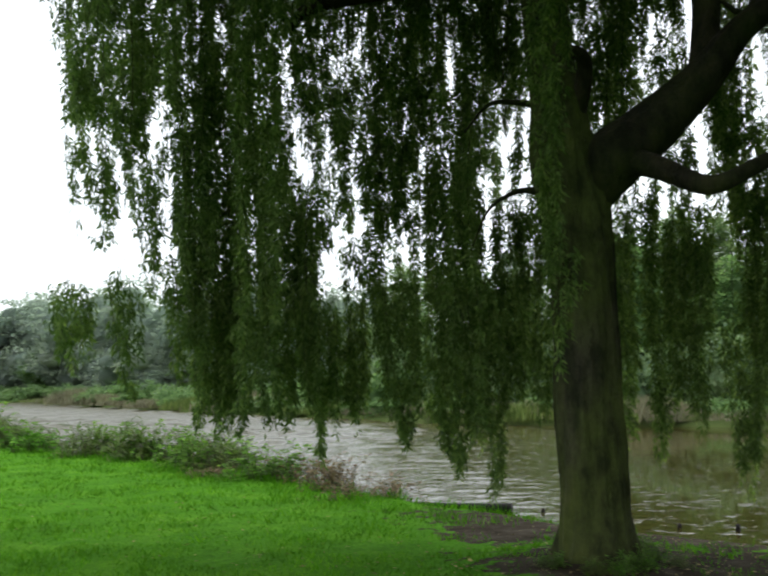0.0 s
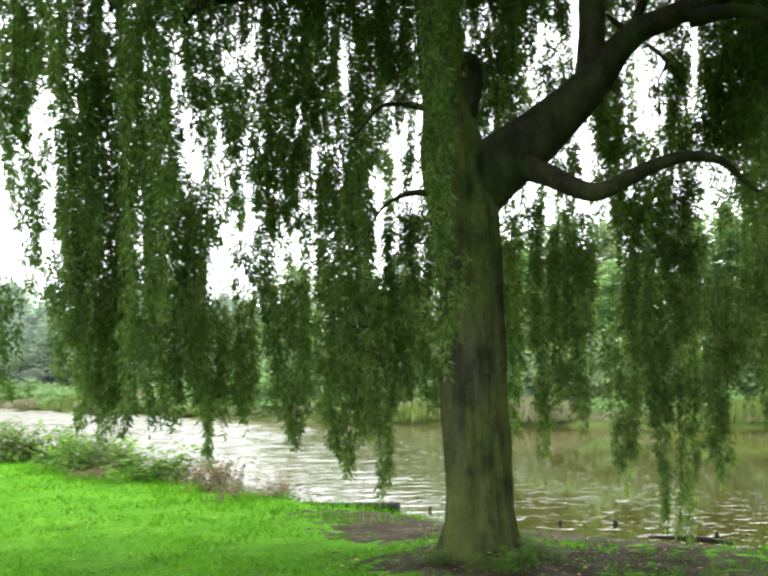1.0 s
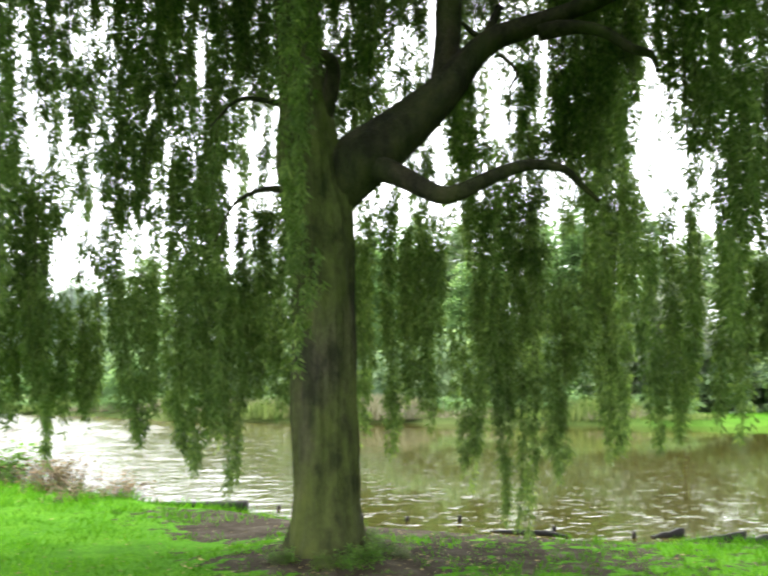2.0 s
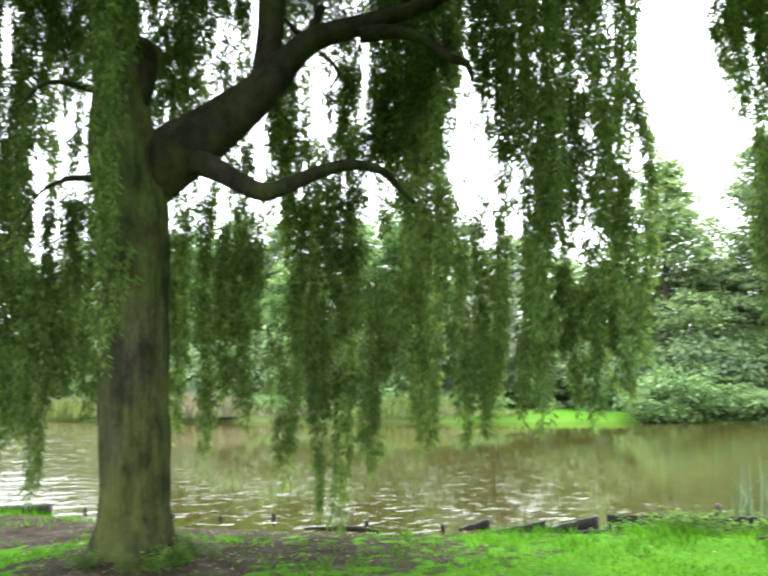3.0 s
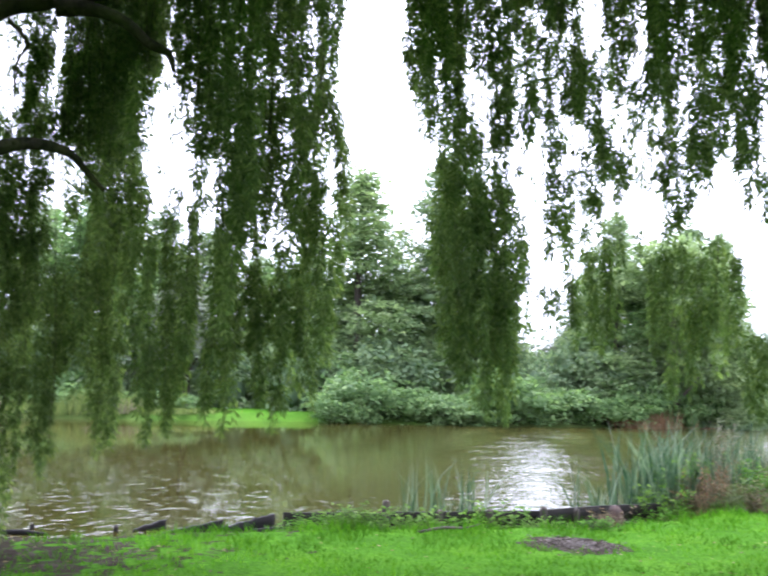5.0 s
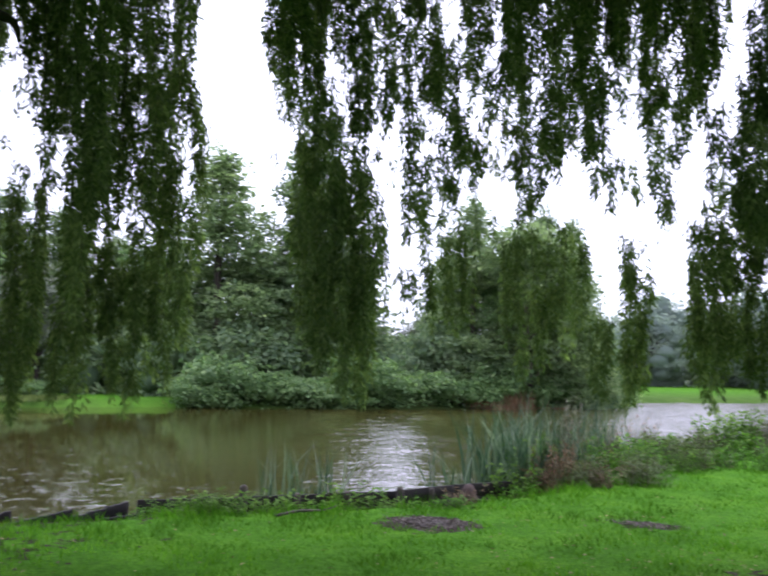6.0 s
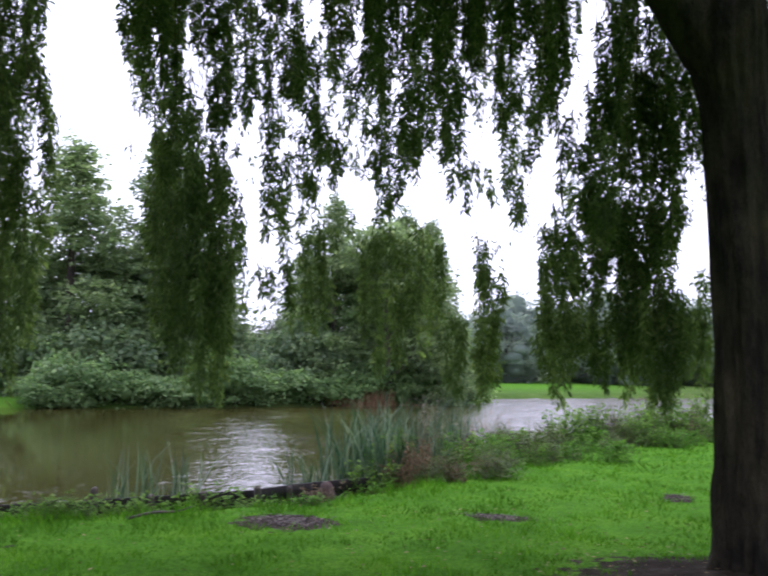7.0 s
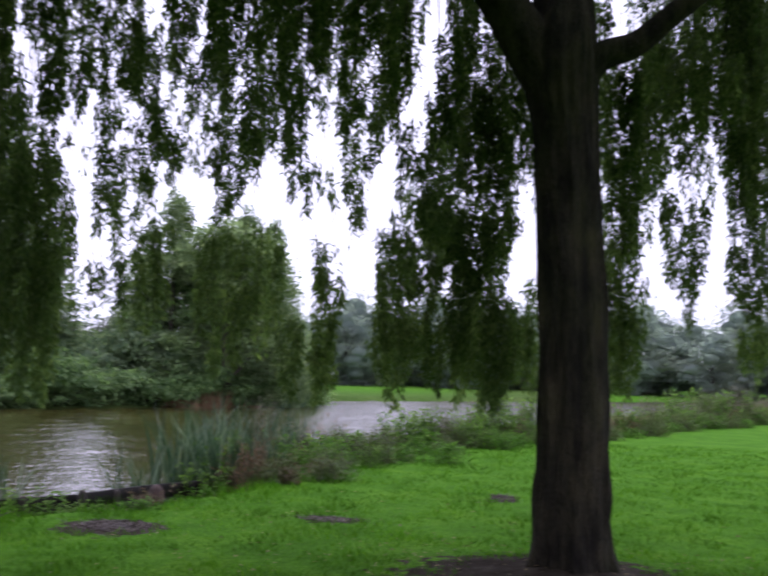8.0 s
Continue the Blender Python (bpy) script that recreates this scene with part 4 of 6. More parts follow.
VEIL_BEACH_B = [
    (1.38, 10.77, 7.50, 3.96, 0.10, 0.12, 0.47),
    (1.53, 10.97, 3.43, 2.85, -0.04, 0.05, 0.36),
    (1.46, 10.62, 8.04, 3.31, -0.02, 0.13, 0.55),
    (1.66, 11.18, 7.97, 3.81, 0.06, 0.14, 0.45),
    (1.74, 11.07, 8.10, 4.16, 0.03, 0.12, 0.52),
    (1.83, 10.79, 8.03, 4.34, -0.02, 0.09, 0.46),
    (1.92, 10.62, 7.71, 3.45, 0.01, 0.13, 0.51),
    (2.12, 11.02, 8.03, 4.38, 0.00, 0.09, 0.59),
    (2.16, 10.59, 7.91, 3.24, 0.06, 0.11, 0.47),
    (2.21, 10.39, 7.57, 3.48, 0.04, 0.12, 0.46),
    (2.36, 10.64, 8.23, 3.42, -0.04, 0.11, 0.53),
    (2.56, 10.91, 8.22, 4.31, 0.04, 0.10, 0.72),
    (2.67, 10.98, 8.15, 3.63, 0.04, 0.13, 0.74),
]
VEIL_BEACH_C = [
    (2.80, 11.06, 5.00, 3.39, -0.04, 0.05, 0.30),
    (2.65, 10.40, 8.14, 4.73, 0.00, 0.09, 0.61),
    (2.73, 10.27, 4.71, 3.49, 0.03, 0.06, 0.29),
    (2.79, 10.46, 8.21, 4.71, 0.04, 0.08, 0.76),
    (2.82, 10.32, 4.87, 3.53, -0.03, 0.05, 0.39),
    (2.80, 10.19, 7.78, 4.77, -0.04, 0.10, 0.64),
    (2.92, 10.35, 4.71, 3.46, 0.06, 0.07, 0.21),
    (2.90, 10.23, 7.49, 4.61, 0.04, 0.12, 0.63),
    (3.05, 10.39, 4.67, 3.46, 0.03, 0.08, 0.36),
    (3.07, 10.40, 8.19, 4.61, 0.05, 0.14, 0.59),
    (3.16, 10.22, 8.01, 3.42, -0.06, 0.09, 0.63),
    (3.33, 10.34, 7.62, 3.84, -0.01, 0.11, 0.71),
    (3.35, 10.04, 7.98, 4.17, 0.04, 0.11, 0.57),
]
VEIL_BEACH_D = [
    (3.47, 10.14, 7.61, 3.11, 0.02, 0.11, 0.65),
    (3.66, 10.35, 8.27, 3.92, -0.03, 0.12, 0.59),
    (3.78, 10.26, 7.69, 4.07, -0.08, 0.12, 0.65),
    (3.96, 10.37, 8.02, 4.14, -0.02, 0.09, 0.76),
    (4.06, 10.37, 7.80, 3.14, -0.09, 0.12, 0.66),
    (4.17, 10.25, 8.16, 3.89, -0.03, 0.14, 0.58),
    (4.21, 10.13, 5.78, 3.35, -0.08, 0.08, 0.40),
    (4.14, 9.90, 8.00, 5.63, -0.01, 0.09, 0.56),
    (4.34, 10.15, 5.90, 3.28, -0.01, 0.05, 0.42),
    (4.36, 10.15, 7.75, 5.84, 0.03, 0.12, 0.76),
    (4.59, 10.37, 6.07, 3.57, -0.05, 0.09, 0.23),
    (4.55, 10.24, 8.23, 5.96, -0.01, 0.14, 0.72),
    (4.72, 10.42, 5.93, 3.49, -0.03, 0.05, 0.24),
]
VEIL_BEACH_E = [
    (4.49, 9.85, 7.61, 5.63, 0.03, 0.09, 0.80),
    (4.59, 9.82, 7.55, 3.06, -0.05, 0.11, 0.77),
    (4.83, 9.79, 3.75, 3.01, -0.05, 0.08, 0.27),
    (4.94, 9.80, 7.94, 3.70, -0.03, 0.09, 0.63),
    (4.83, 9.45, 4.11, 3.08, 0.02, 0.08, 0.22),
    (5.19, 9.98, 7.84, 4.20, -0.03, 0.13, 0.68),
    (5.16, 9.74, 8.02, 3.21, -0.10, 0.13, 0.64),
    (5.27, 9.71, 7.60, 3.06, -0.13, 0.14, 0.58),
    (5.37, 9.70, 5.51, 3.19, -0.02, 0.08, 0.36),
    (5.24, 9.38, 7.35, 5.33, 0.01, 0.10, 0.76),
    (5.63, 9.90, 5.58, 3.46, 0.01, 0.08, 0.22),
    (5.41, 9.44, 7.73, 5.35, -0.05, 0.09, 0.74),
    (5.44, 9.38, 5.41, 3.49, -0.06, 0.06, 0.33),
]
VEIL_BEACH_F = [
    (5.60, 9.57, 7.67, 5.44, -0.03, 0.14, 0.65),
    (5.74, 9.71, 5.74, 3.79, -0.04, 0.07, 0.25),
    (5.50, 9.23, 7.88, 5.48, -0.04, 0.11, 0.58),
    (5.64, 9.26, 7.39, 3.57, -0.12, 0.09, 0.71),
    (5.63, 9.05, 7.61, 2.98, -0.10, 0.09, 0.61),
    (5.86, 9.34, 5.68, 3.40, -0.12, 0.05, 0.34),
    (6.01, 9.50, 7.58, 5.70, 0.01, 0.12, 0.73),
    (6.10, 9.59, 5.57, 3.84, -0.07, 0.08, 0.39),
    (6.06, 9.44, 8.11, 5.46, -0.00, 0.10, 0.66),
    (5.95, 9.16, 5.48, 3.34, -0.04, 0.06, 0.25),
    (5.90, 9.00, 7.71, 5.36, -0.00, 0.10, 0.66),
    (6.23, 9.49, 4.11, 3.18, -0.04, 0.07, 0.24),
    (6.01, 8.98, 7.36, 3.93, -0.15, 0.11, 0.74),
]
VEIL_BEACH_G = [
    (5.91, 8.88, 3.75, 3.21, -0.02, 0.05, 0.34),
    (6.29, 9.24, 7.57, 3.79, -0.08, 0.08, 0.76),
    (6.21, 9.14, 3.90, 2.98, -0.06, 0.08, 0.22),
    (6.24, 8.98, 7.29, 3.82, -0.12, 0.09, 0.66),
    (6.28, 8.88, 7.44, 3.02, -0.11, 0.14, 0.76),
    (6.35, 8.84, 7.82, 3.24, -0.11, 0.09, 0.69),
    (6.70, 9.13, 7.82, 4.05, -0.06, 0.15, 0.80),
    (6.78, 9.11, 8.01, 3.79, -0.15, 0.09, 0.70),
    (6.87, 9.07, 7.88, 3.44, -0.10, 0.11, 0.76),
    (6.68, 8.78, 4.75, 2.95, -0.08, 0.08, 0.25),
    (6.54, 8.46, 7.13, 4.60, -0.03, 0.14, 0.75),
    (6.78, 8.78, 4.76, 3.24, -0.05, 0.08, 0.27),
    (6.50, 8.30, 6.98, 4.55, -0.07, 0.10, 0.58),
]
VEIL_OPEN_A = [
    (6.15, 7.64, 4.72, 3.57, -0.02, 0.07, 0.34),
    (6.27, 7.79, 7.70, 4.73, -0.03, 0.11, 0.62),
    (6.33, 7.65, 4.67, 3.58, 0.05, 0.05, 0.28),
    (6.23, 7.54, 7.14, 4.57, 0.01, 0.10, 0.78),
    (6.27, 7.43, 4.74, 3.08, 0.03, 0.05, 0.33),
    (6.31, 7.48, 7.44, 4.70, 0.05, 0.08, 0.67),
    (6.34, 7.35, 6.98, 3.22, -0.00, 0.09, 0.64),
    (6.61, 7.51, 7.11, 3.23, -0.03, 0.09, 0.56),
    (6.71, 7.46, 7.71, 3.70, 0.02, 0.08, 0.80),
]
VEIL_OPEN_B = [
    (6.94, 7.51, 7.14, 3.65, 0.06, 0.13, 0.59),
    (6.94, 7.31, 7.51, 2.97, -0.06, 0.08, 0.61),
    (6.92, 7.11, 7.15, 3.23, -0.05, 0.08, 0.58),
    (7.00, 7.03, 7.15, 3.53, -0.01, 0.13, 0.68),
    (6.88, 6.77, 7.33, 3.36, 0.00, 0.12, 0.67),
    (7.32, 7.00, 7.70, 3.11, 0.00, 0.11, 0.71),
    (7.08, 6.62, 7.23, 3.63, 0.00, 0.08, 0.74),
    (7.47, 6.85, 7.30, 3.14, -0.01, 0.10, 0.73),
    (7.63, 6.79, 7.22, 3.29, -0.02, 0.11, 0.57),
]
VEIL_POND_A = [
    (8.16, 5.88, 4.51, 2.76, 0.05, 0.08, 0.18),
    (8.45, 6.17, 7.15, 4.57, 0.04, 0.13, 0.77),
    (8.17, 5.75, 4.53, 3.50, 0.08, 0.08, 0.18),
    (8.38, 5.97, 7.39, 4.57, 0.09, 0.12, 0.66),
    (8.55, 5.90, 5.02, 2.91, 0.13, 0.05, 0.21),
    (8.20, 5.71, 7.21, 4.83, 0.10, 0.08, 0.67),
    (8.62, 5.79, 4.62, 3.19, 0.06, 0.07, 0.21),
    (8.43, 5.73, 7.17, 4.51, 0.11, 0.10, 0.69),
    (8.58, 5.65, 4.82, 2.98, 0.10, 0.06, 0.25),
    (8.74, 5.82, 7.24, 4.84, 0.09, 0.14, 0.58),
    (8.86, 5.68, 5.00, 3.09, 0.05, 0.05, 0.13),
    (8.58, 5.55, 7.46, 4.84, 0.09, 0.10, 0.67),
]
VEIL_POND_B = [
    (8.74, 5.51, 5.40, 3.36, 0.10, 0.06, 0.17),
    (8.92, 5.66, 7.70, 5.42, 0.01, 0.11, 0.61),
    (8.69, 5.37, 7.08, 4.94, 0.03, 0.08, 0.61),
    (9.05, 5.43, 7.80, 4.54, 0.09, 0.12, 0.77),
    (8.88, 5.19, 7.49, 4.61, 0.09, 0.07, 0.66),
    (8.76, 4.95, 4.47, 2.81, 0.04, 0.05, 0.23),
    (9.07, 5.17, 7.40, 4.52, 0.10, 0.09, 0.58),
    (9.06, 5.01, 7.77, 5.28, -0.01, 0.13, 0.62),
    (9.36, 5.03, 7.30, 5.18, 0.02, 0.14, 0.66),
    (9.00, 4.67, 4.91, 2.79, 0.08, 0.05, 0.21),
    (9.23, 4.82, 7.46, 4.95, 0.06, 0.12, 0.68),
    (9.25, 4.68, 7.22, 4.54, 0.07, 0.09, 0.75),
]
VEIL_POND_C = [
    (9.25, 4.49, 5.56, 3.00, 0.01, 0.07, 0.13),
    (9.55, 4.65, 7.36, 5.64, 0.03, 0.09, 0.66),
    (9.19, 4.36, 5.63, 3.48, 0.00, 0.06, 0.22),
    (9.58, 4.38, 5.74, 2.84, 0.11, 0.08, 0.24),
    (9.29, 4.26, 7.10, 5.56, 0.02, 0.10, 0.63),
    (9.19, 4.10, 7.52, 4.85, -0.01, 0.11, 0.69),
    (9.39, 4.01, 4.57, 3.19, 0.03, 0.05, 0.23),
    (9.34, 4.01, 7.14, 4.50, 0.01, 0.09, 0.77),
    (9.12, 3.76, 4.51, 3.31, 0.06, 0.06, 0.19),
    (9.15, 3.79, 7.38, 4.47, 0.07, 0.08, 0.77),
    (9.39, 3.80, 7.07, 4.09, 0.01, 0.08, 0.76),
    (9.91, 3.88, 7.43, 4.14, 0.03, 0.09, 0.62),
]
VEIL_POND_D = [
    (9.34, 3.53, 7.20, 3.84, 0.03, 0.10, 0.57),
    (9.31, 3.39, 6.94, 4.64, 0.02, 0.11, 0.74),
    (9.82, 3.47, 7.73, 4.87, 0.03, 0.13, 0.68),
    (10.00, 3.44, 7.53, 3.94, 0.00, 0.12, 0.75),
    (9.45, 3.17, 7.52, 4.15, 0.07, 0.11, 0.69),
    (9.75, 3.15, 4.29, 2.95, 0.07, 0.08, 0.13),
    (9.73, 3.16, 7.47, 4.23, 0.07, 0.13, 0.73),
    (9.88, 3.10, 7.55, 5.01, -0.03, 0.13, 0.74),
    (9.61, 2.93, 7.33, 5.05, -0.00, 0.09, 0.66),
    (9.72, 2.82, 7.13, 4.06, -0.02, 0.10, 0.57),
    (10.15, 2.83, 7.13, 5.23, -0.03, 0.10, 0.59),
    (9.56, 2.59, 5.05, 3.37, -0.03, 0.07, 0.17),
]
VEIL_POND_E = [
    (10.07, 2.72, 7.07, 5.18, -0.02, 0.14, 0.77),
    (10.17, 2.63, 5.04, 3.29, 0.06, 0.07, 0.24),
    (10.11, 2.61, 7.17, 4.96, -0.04, 0.14, 0.58),
    (9.82, 2.44, 7.30, 3.90, 0.06, 0.09, 0.65),
    (10.13, 2.38, 7.24, 3.91, 0.04, 0.10, 0.77),
    (10.24, 2.30, 5.34, 3.61, -0.02, 0.05, 0.22),
    (10.20, 2.29, 7.08, 5.27, 0.02, 0.08, 0.61),
    (10.21, 2.15, 7.61, 4.10, -0.00, 0.09, 0.70),
    (10.13, 2.05, 7.54, 4.59, 0.03, 0.12, 0.62),
    (10.26, 2.00, 7.06, 4.68, 0.01, 0.11, 0.60),
    (10.38, 1.92, 7.07, 4.60, -0.03, 0.10, 0.56),
    (9.86, 1.72, 7.39, 4.57, 0.04, 0.13, 0.56),
]
VEIL_MEADOW_A = [
    (10.92, -0.32, 7.67, 4.65, 0.02, 0.10, 0.45),
    (10.89, -0.77, 7.68, 3.69, 0.03, 0.13, 0.60),
    (10.57, -0.81, 4.39, 3.09, 0.07, 0.07, 0.17),
    (10.63, -0.81, 7.50, 4.35, 0.05, 0.08, 0.57),
    (10.94, -0.91, 4.56, 3.60, 0.05, 0.06, 0.16),
    (10.78, -0.88, 7.81, 4.46, 0.03, 0.08, 0.57),
    (11.00, -0.97, 7.59, 3.76, 0.06, 0.14, 0.47),
    (10.91, -1.05, 7.46, 3.88, -0.03, 0.09, 0.46),
    (10.69, -1.10, 7.63, 4.20, 0.02, 0.11, 0.50),
    (10.47, -1.17, 4.73, 3.34, 0.03, 0.06, 0.13),
    (10.50, -1.18, 7.62, 4.69, 0.02, 0.09, 0.64),
    (10.67, -1.29, 7.43, 4.31, 0.02, 0.13, 0.58),
    (10.53, -1.36, 7.60, 3.85, 0.06, 0.10, 0.44),
    (10.78, -1.48, 5.18, 3.31, -0.00, 0.05, 0.23),
]
VEIL_MEADOW_B = [
    (10.69, -1.47, 7.75, 5.10, -0.03, 0.11, 0.62),
    (10.49, -1.53, 5.14, 3.45, -0.04, 0.08, 0.12),
    (10.65, -1.56, 7.36, 5.14, -0.01, 0.10, 0.53),
    (10.62, -1.62, 5.15, 3.38, 0.03, 0.07, 0.22),
    (10.56, -1.61, 7.60, 5.08, -0.00, 0.10, 0.60),
    (10.47, -1.67, 7.19, 3.81, 0.02, 0.09, 0.61),
    (10.33, -1.70, 7.46, 3.05, 0.02, 0.09, 0.60),
    (10.73, -1.85, 4.03, 3.39, -0.04, 0.08, 0.12),
    (10.47, -1.82, 7.19, 3.92, -0.01, 0.13, 0.49),
    (10.59, -1.88, 4.04, 2.98, 0.04, 0.05, 0.15),
    (10.66, -1.91, 7.83, 4.00, 0.05, 0.14, 0.53),
    (10.74, -1.98, 7.54, 3.76, 0.04, 0.10, 0.62),
    (10.45, -1.97, 7.40, 3.38, -0.05, 0.14, 0.53),
    (10.34, -2.04, 7.19, 4.57, 0.02, 0.08, 0.53),
]
OUTER_SIDE = [
    (8.61, -1.94, 6.4, 1.58, 0.0, 0.27, 1.0),
    (9.29, -2.52, 6.8, 1.76, 0.0, 0.30, 1.0),
    (8.77, -2.83, 6.4, 1.85, 0.0, 0.33, 1.0),
]


def hanging(x, y, top, bottom, shift, half, full, leaf=0.075, coarse=1.0):
    """A swag of hanging twigs that draws together to a ragged point. shift: how far its lower end stands to the side; full: how closely it is leaved."""
    far = math.hypot(x, y)
    right, out = np.array([y / far, -x / far, 0.0]), np.array([x / far, y / far, 0.0])
    bottom -= 0.06
    half *= 1.1
    length = top - bottom
    count = max(3, int(half * 2 * 23 * (0.5 + 0.5 * full) / coarse) + 1)
    pieces, tufts_at, droop_at = [], [], []
    start = rng.uniform(0, 6.3, 3)
    for k in range(count):
        u = ((k + rng.uniform(0, 1)) / count * 2 - 1)
        w = rng.normal(0, 0.15)
        end = 1 - min(0.3, 0.4 / length) * abs(u) ** 1.7 * rng.uniform(0.3, 1.1) - min(rng.exponential(0.16) / length, 0.35) + (min(0.3, 0.3 / length) * rng.uniform(0.3, 1) if rng.uniform() < 0.2 else 0.0)
        begin = 0.0 if top > 5.6 else min(0.3, 0.35 / length) * (abs(u) ** 1.5 * rng.uniform(0.3, 1) + rng.exponential(0.25))
        begin = min(begin, end - 0.1)
        n = max(5, int(length * end / 0.25) + 2)
        h = np.linspace(begin, end, n)
        z = top - length * h
        draw = u * half * (1.0 - 0.58 * np.maximum(h, 0) ** 1.8)
        side = draw + shift * h + 0.035 * np.sin(z * 1.7 + start[0]) + 0.022 * np.sin(z * 2.6 + start[1] + k * 1.7)
        deep = w + 0.05 * np.sin(z * 1.1 + start[2] + k)
        path = np.array([x, y, 0.0]) + side[:, None] * right + deep[:, None] * out + z[:, None] * np.array([0, 0, 1.0])
        if k % 2 == 0:
            pieces.append((*tube(path, 0.0035 - 0.0022 * h, 3, close=False), 1))
        m = int(length * end / (0.058 * coarse)) + 1
        at = rng.uniform(begin, end, m)
        tufts_at.append(np.stack([np.interp(at, h, path[:, e]) for e in range(3)], 1) + rng.normal(0, 0.012, (m, 3)))
        droop_at.append(at)
    spot, at = np.concatenate(tufts_at), np.concatenate(droop_at)      # at: 0 at the top, 1 at the tip
    least = (0.34 - full) * 0.95 + 0.18 * np.clip(at, 0, 1) ** 3      # thinner towards the tips
    lush = np.array([noise.noise((p @ right * 14.0, p @ out * 6.0 + start[0], p[2] * 1.5)) for p in spot])
    spot, at = spot[lush > least], at[lush > least]
    if not len(spot):
        return join(pieces)
    # each tuft: a spray of narrow leaves that droop outwards from the twig
    each = rng.integers(9, 17, len(spot)) if coarse == 1 else rng.integers(5, 9, len(spot))
    base = np.repeat(spot, each, 0)
    m = len(base)
    ang, spread = rng.uniform(0, 2 * np.pi, m), rng.uniform(0, 1, m) ** 0.7 * 0.036 * coarse * np.repeat(1.15 - 0.5 * at ** 3, each)
    base = base + np.stack([np.cos(ang) * spread, np.sin(ang) * spread, rng.normal(0, 0.045 * coarse, m) - spread * 0.6], 1)
    fall = rng.uniform(0.45, 1.5, m)
    ang = ang + rng.normal(0, 0.8, m)
    along = np.stack([np.cos(ang) * np.cos(fall), np.sin(ang) * np.cos(fall), -np.sin(fall)], 1)
    across = unit(np.cross(along, unit(rng.normal(0, 1, (m, 3)))))
    size = leaf * rng.uniform(0.55, 1.25, m)
    v, f = blades(base, along * size[:, None], across * (size * rng.uniform(0.10, 0.16, m))[:, None])
    pieces.append((v, f, 0))
    return join(pieces)


def curtain(parent, row, centre, leaf=0.075, coarse=1.0):
    x, y, top, bottom, shift, half, full = row
    v, f, slots = hanging(x, y, top, bottom, shift, half, full, leaf, coarse)
    cx, cy, cz = centre
    reach = math.hypot(x - cx, y - cy)
    high = max(top, 6.3)
    bearer = parent
    if reach > 0.6:      # the bough that carries it
        lift = min(1.6, 0.5 + reach * 0.25)
        pts = [(cx, cy, cz, 0.05 + 0.006 * reach), (cx + (x - cx) * 0.4, cy + (y - cy) * 0.4, max(cz, high) + lift * 0.75, 0.045), (cx + (x - cx) * 0.8, cy + (y - cy) * 0.8, high + lift * 0.6, 0.03), (x, y, high - 0.1, 0.012)]
        bearer = limb("bough", pts, parent, TWIG, 6, 14, 0.0)
    if high - top > 0.1:      # a bare twig from the bough down to the leaves
        h = np.linspace(0, 1, 12)
        line = np.stack([x + 0.03 * np.sin(h * 9 + x * 7), y + 0.03 * np.cos(h * 7 + y * 5), high + (top - 0.15 - high) * h], 1)
        v, f, more = join([(v, f, 0), (*tube(line, 0.004 - 0.001 * h, 3, close=False), 1)])
        slots = np.concatenate([slots, more[len(slots):]])
    child("curtain", mesh_of("curtain", v, f, [WILLOW_LEAF, TWIG], slots), bearer, "long hanging twigs with narrow green leaves", kind="stuff")


def shade_dome(parent, centre, radius, boughs, seed):
    """The upper crown, out of view: boughs that arch out all round above what the lower curtains reach, hung full of
    outsized leaves to shade what lies below.
    """
    cx, cy, cz = centre
    local = np.random.default_rng(seed)
    for k in range(boughs):
        a = 2 * math.pi * (k + local.uniform(0.1, 0.9)) / boughs
        r = radius * local.uniform(0.45, 1.0)
        x, y = cx + r * math.cos(a), cy + r * math.sin(a)
        low = max(2.6 + 0.5 * math.hypot(x, y), 4.6)
        top = max(low + 1.0, 8.8 - 2.4 * (r / radius) ** 2 + local.uniform(-0.4, 0.6))
        curtain(parent, (x, y, top, low, 0.0, 0.6, 0.9), centre, 0.26, 3.0)


def trunk(parent, points, foot, material, seed, label):
    """The bole, ridged, with a flared foot."""
    s = spline([(foot[0], foot[1], -0.12, foot[2] * 1.1), (foot[0], foot[1], 0.03, foot[2] * 1.05), (foot[0], foot[1], 0.25, foot[2] * 0.95)] + points, 110)
    v, f = tube(s[:, :3], s[:, 3], 84, 0.12, 0.13, seed=seed)
    low = np.clip(0.45 - v[:, 2], 0, 0.6)
    out = v[:, :2] - np.array(foot[:2])
    ang = np.arctan2(out[:, 1], out[:, 0])
    v[:, :2] += out * (low * 0.6 * np.maximum(0, np.sin(ang * 5 + seed)))[:, None]
    return child("trunk", mesh_of("trunk", v, f, [material], smooth=True), parent, label)


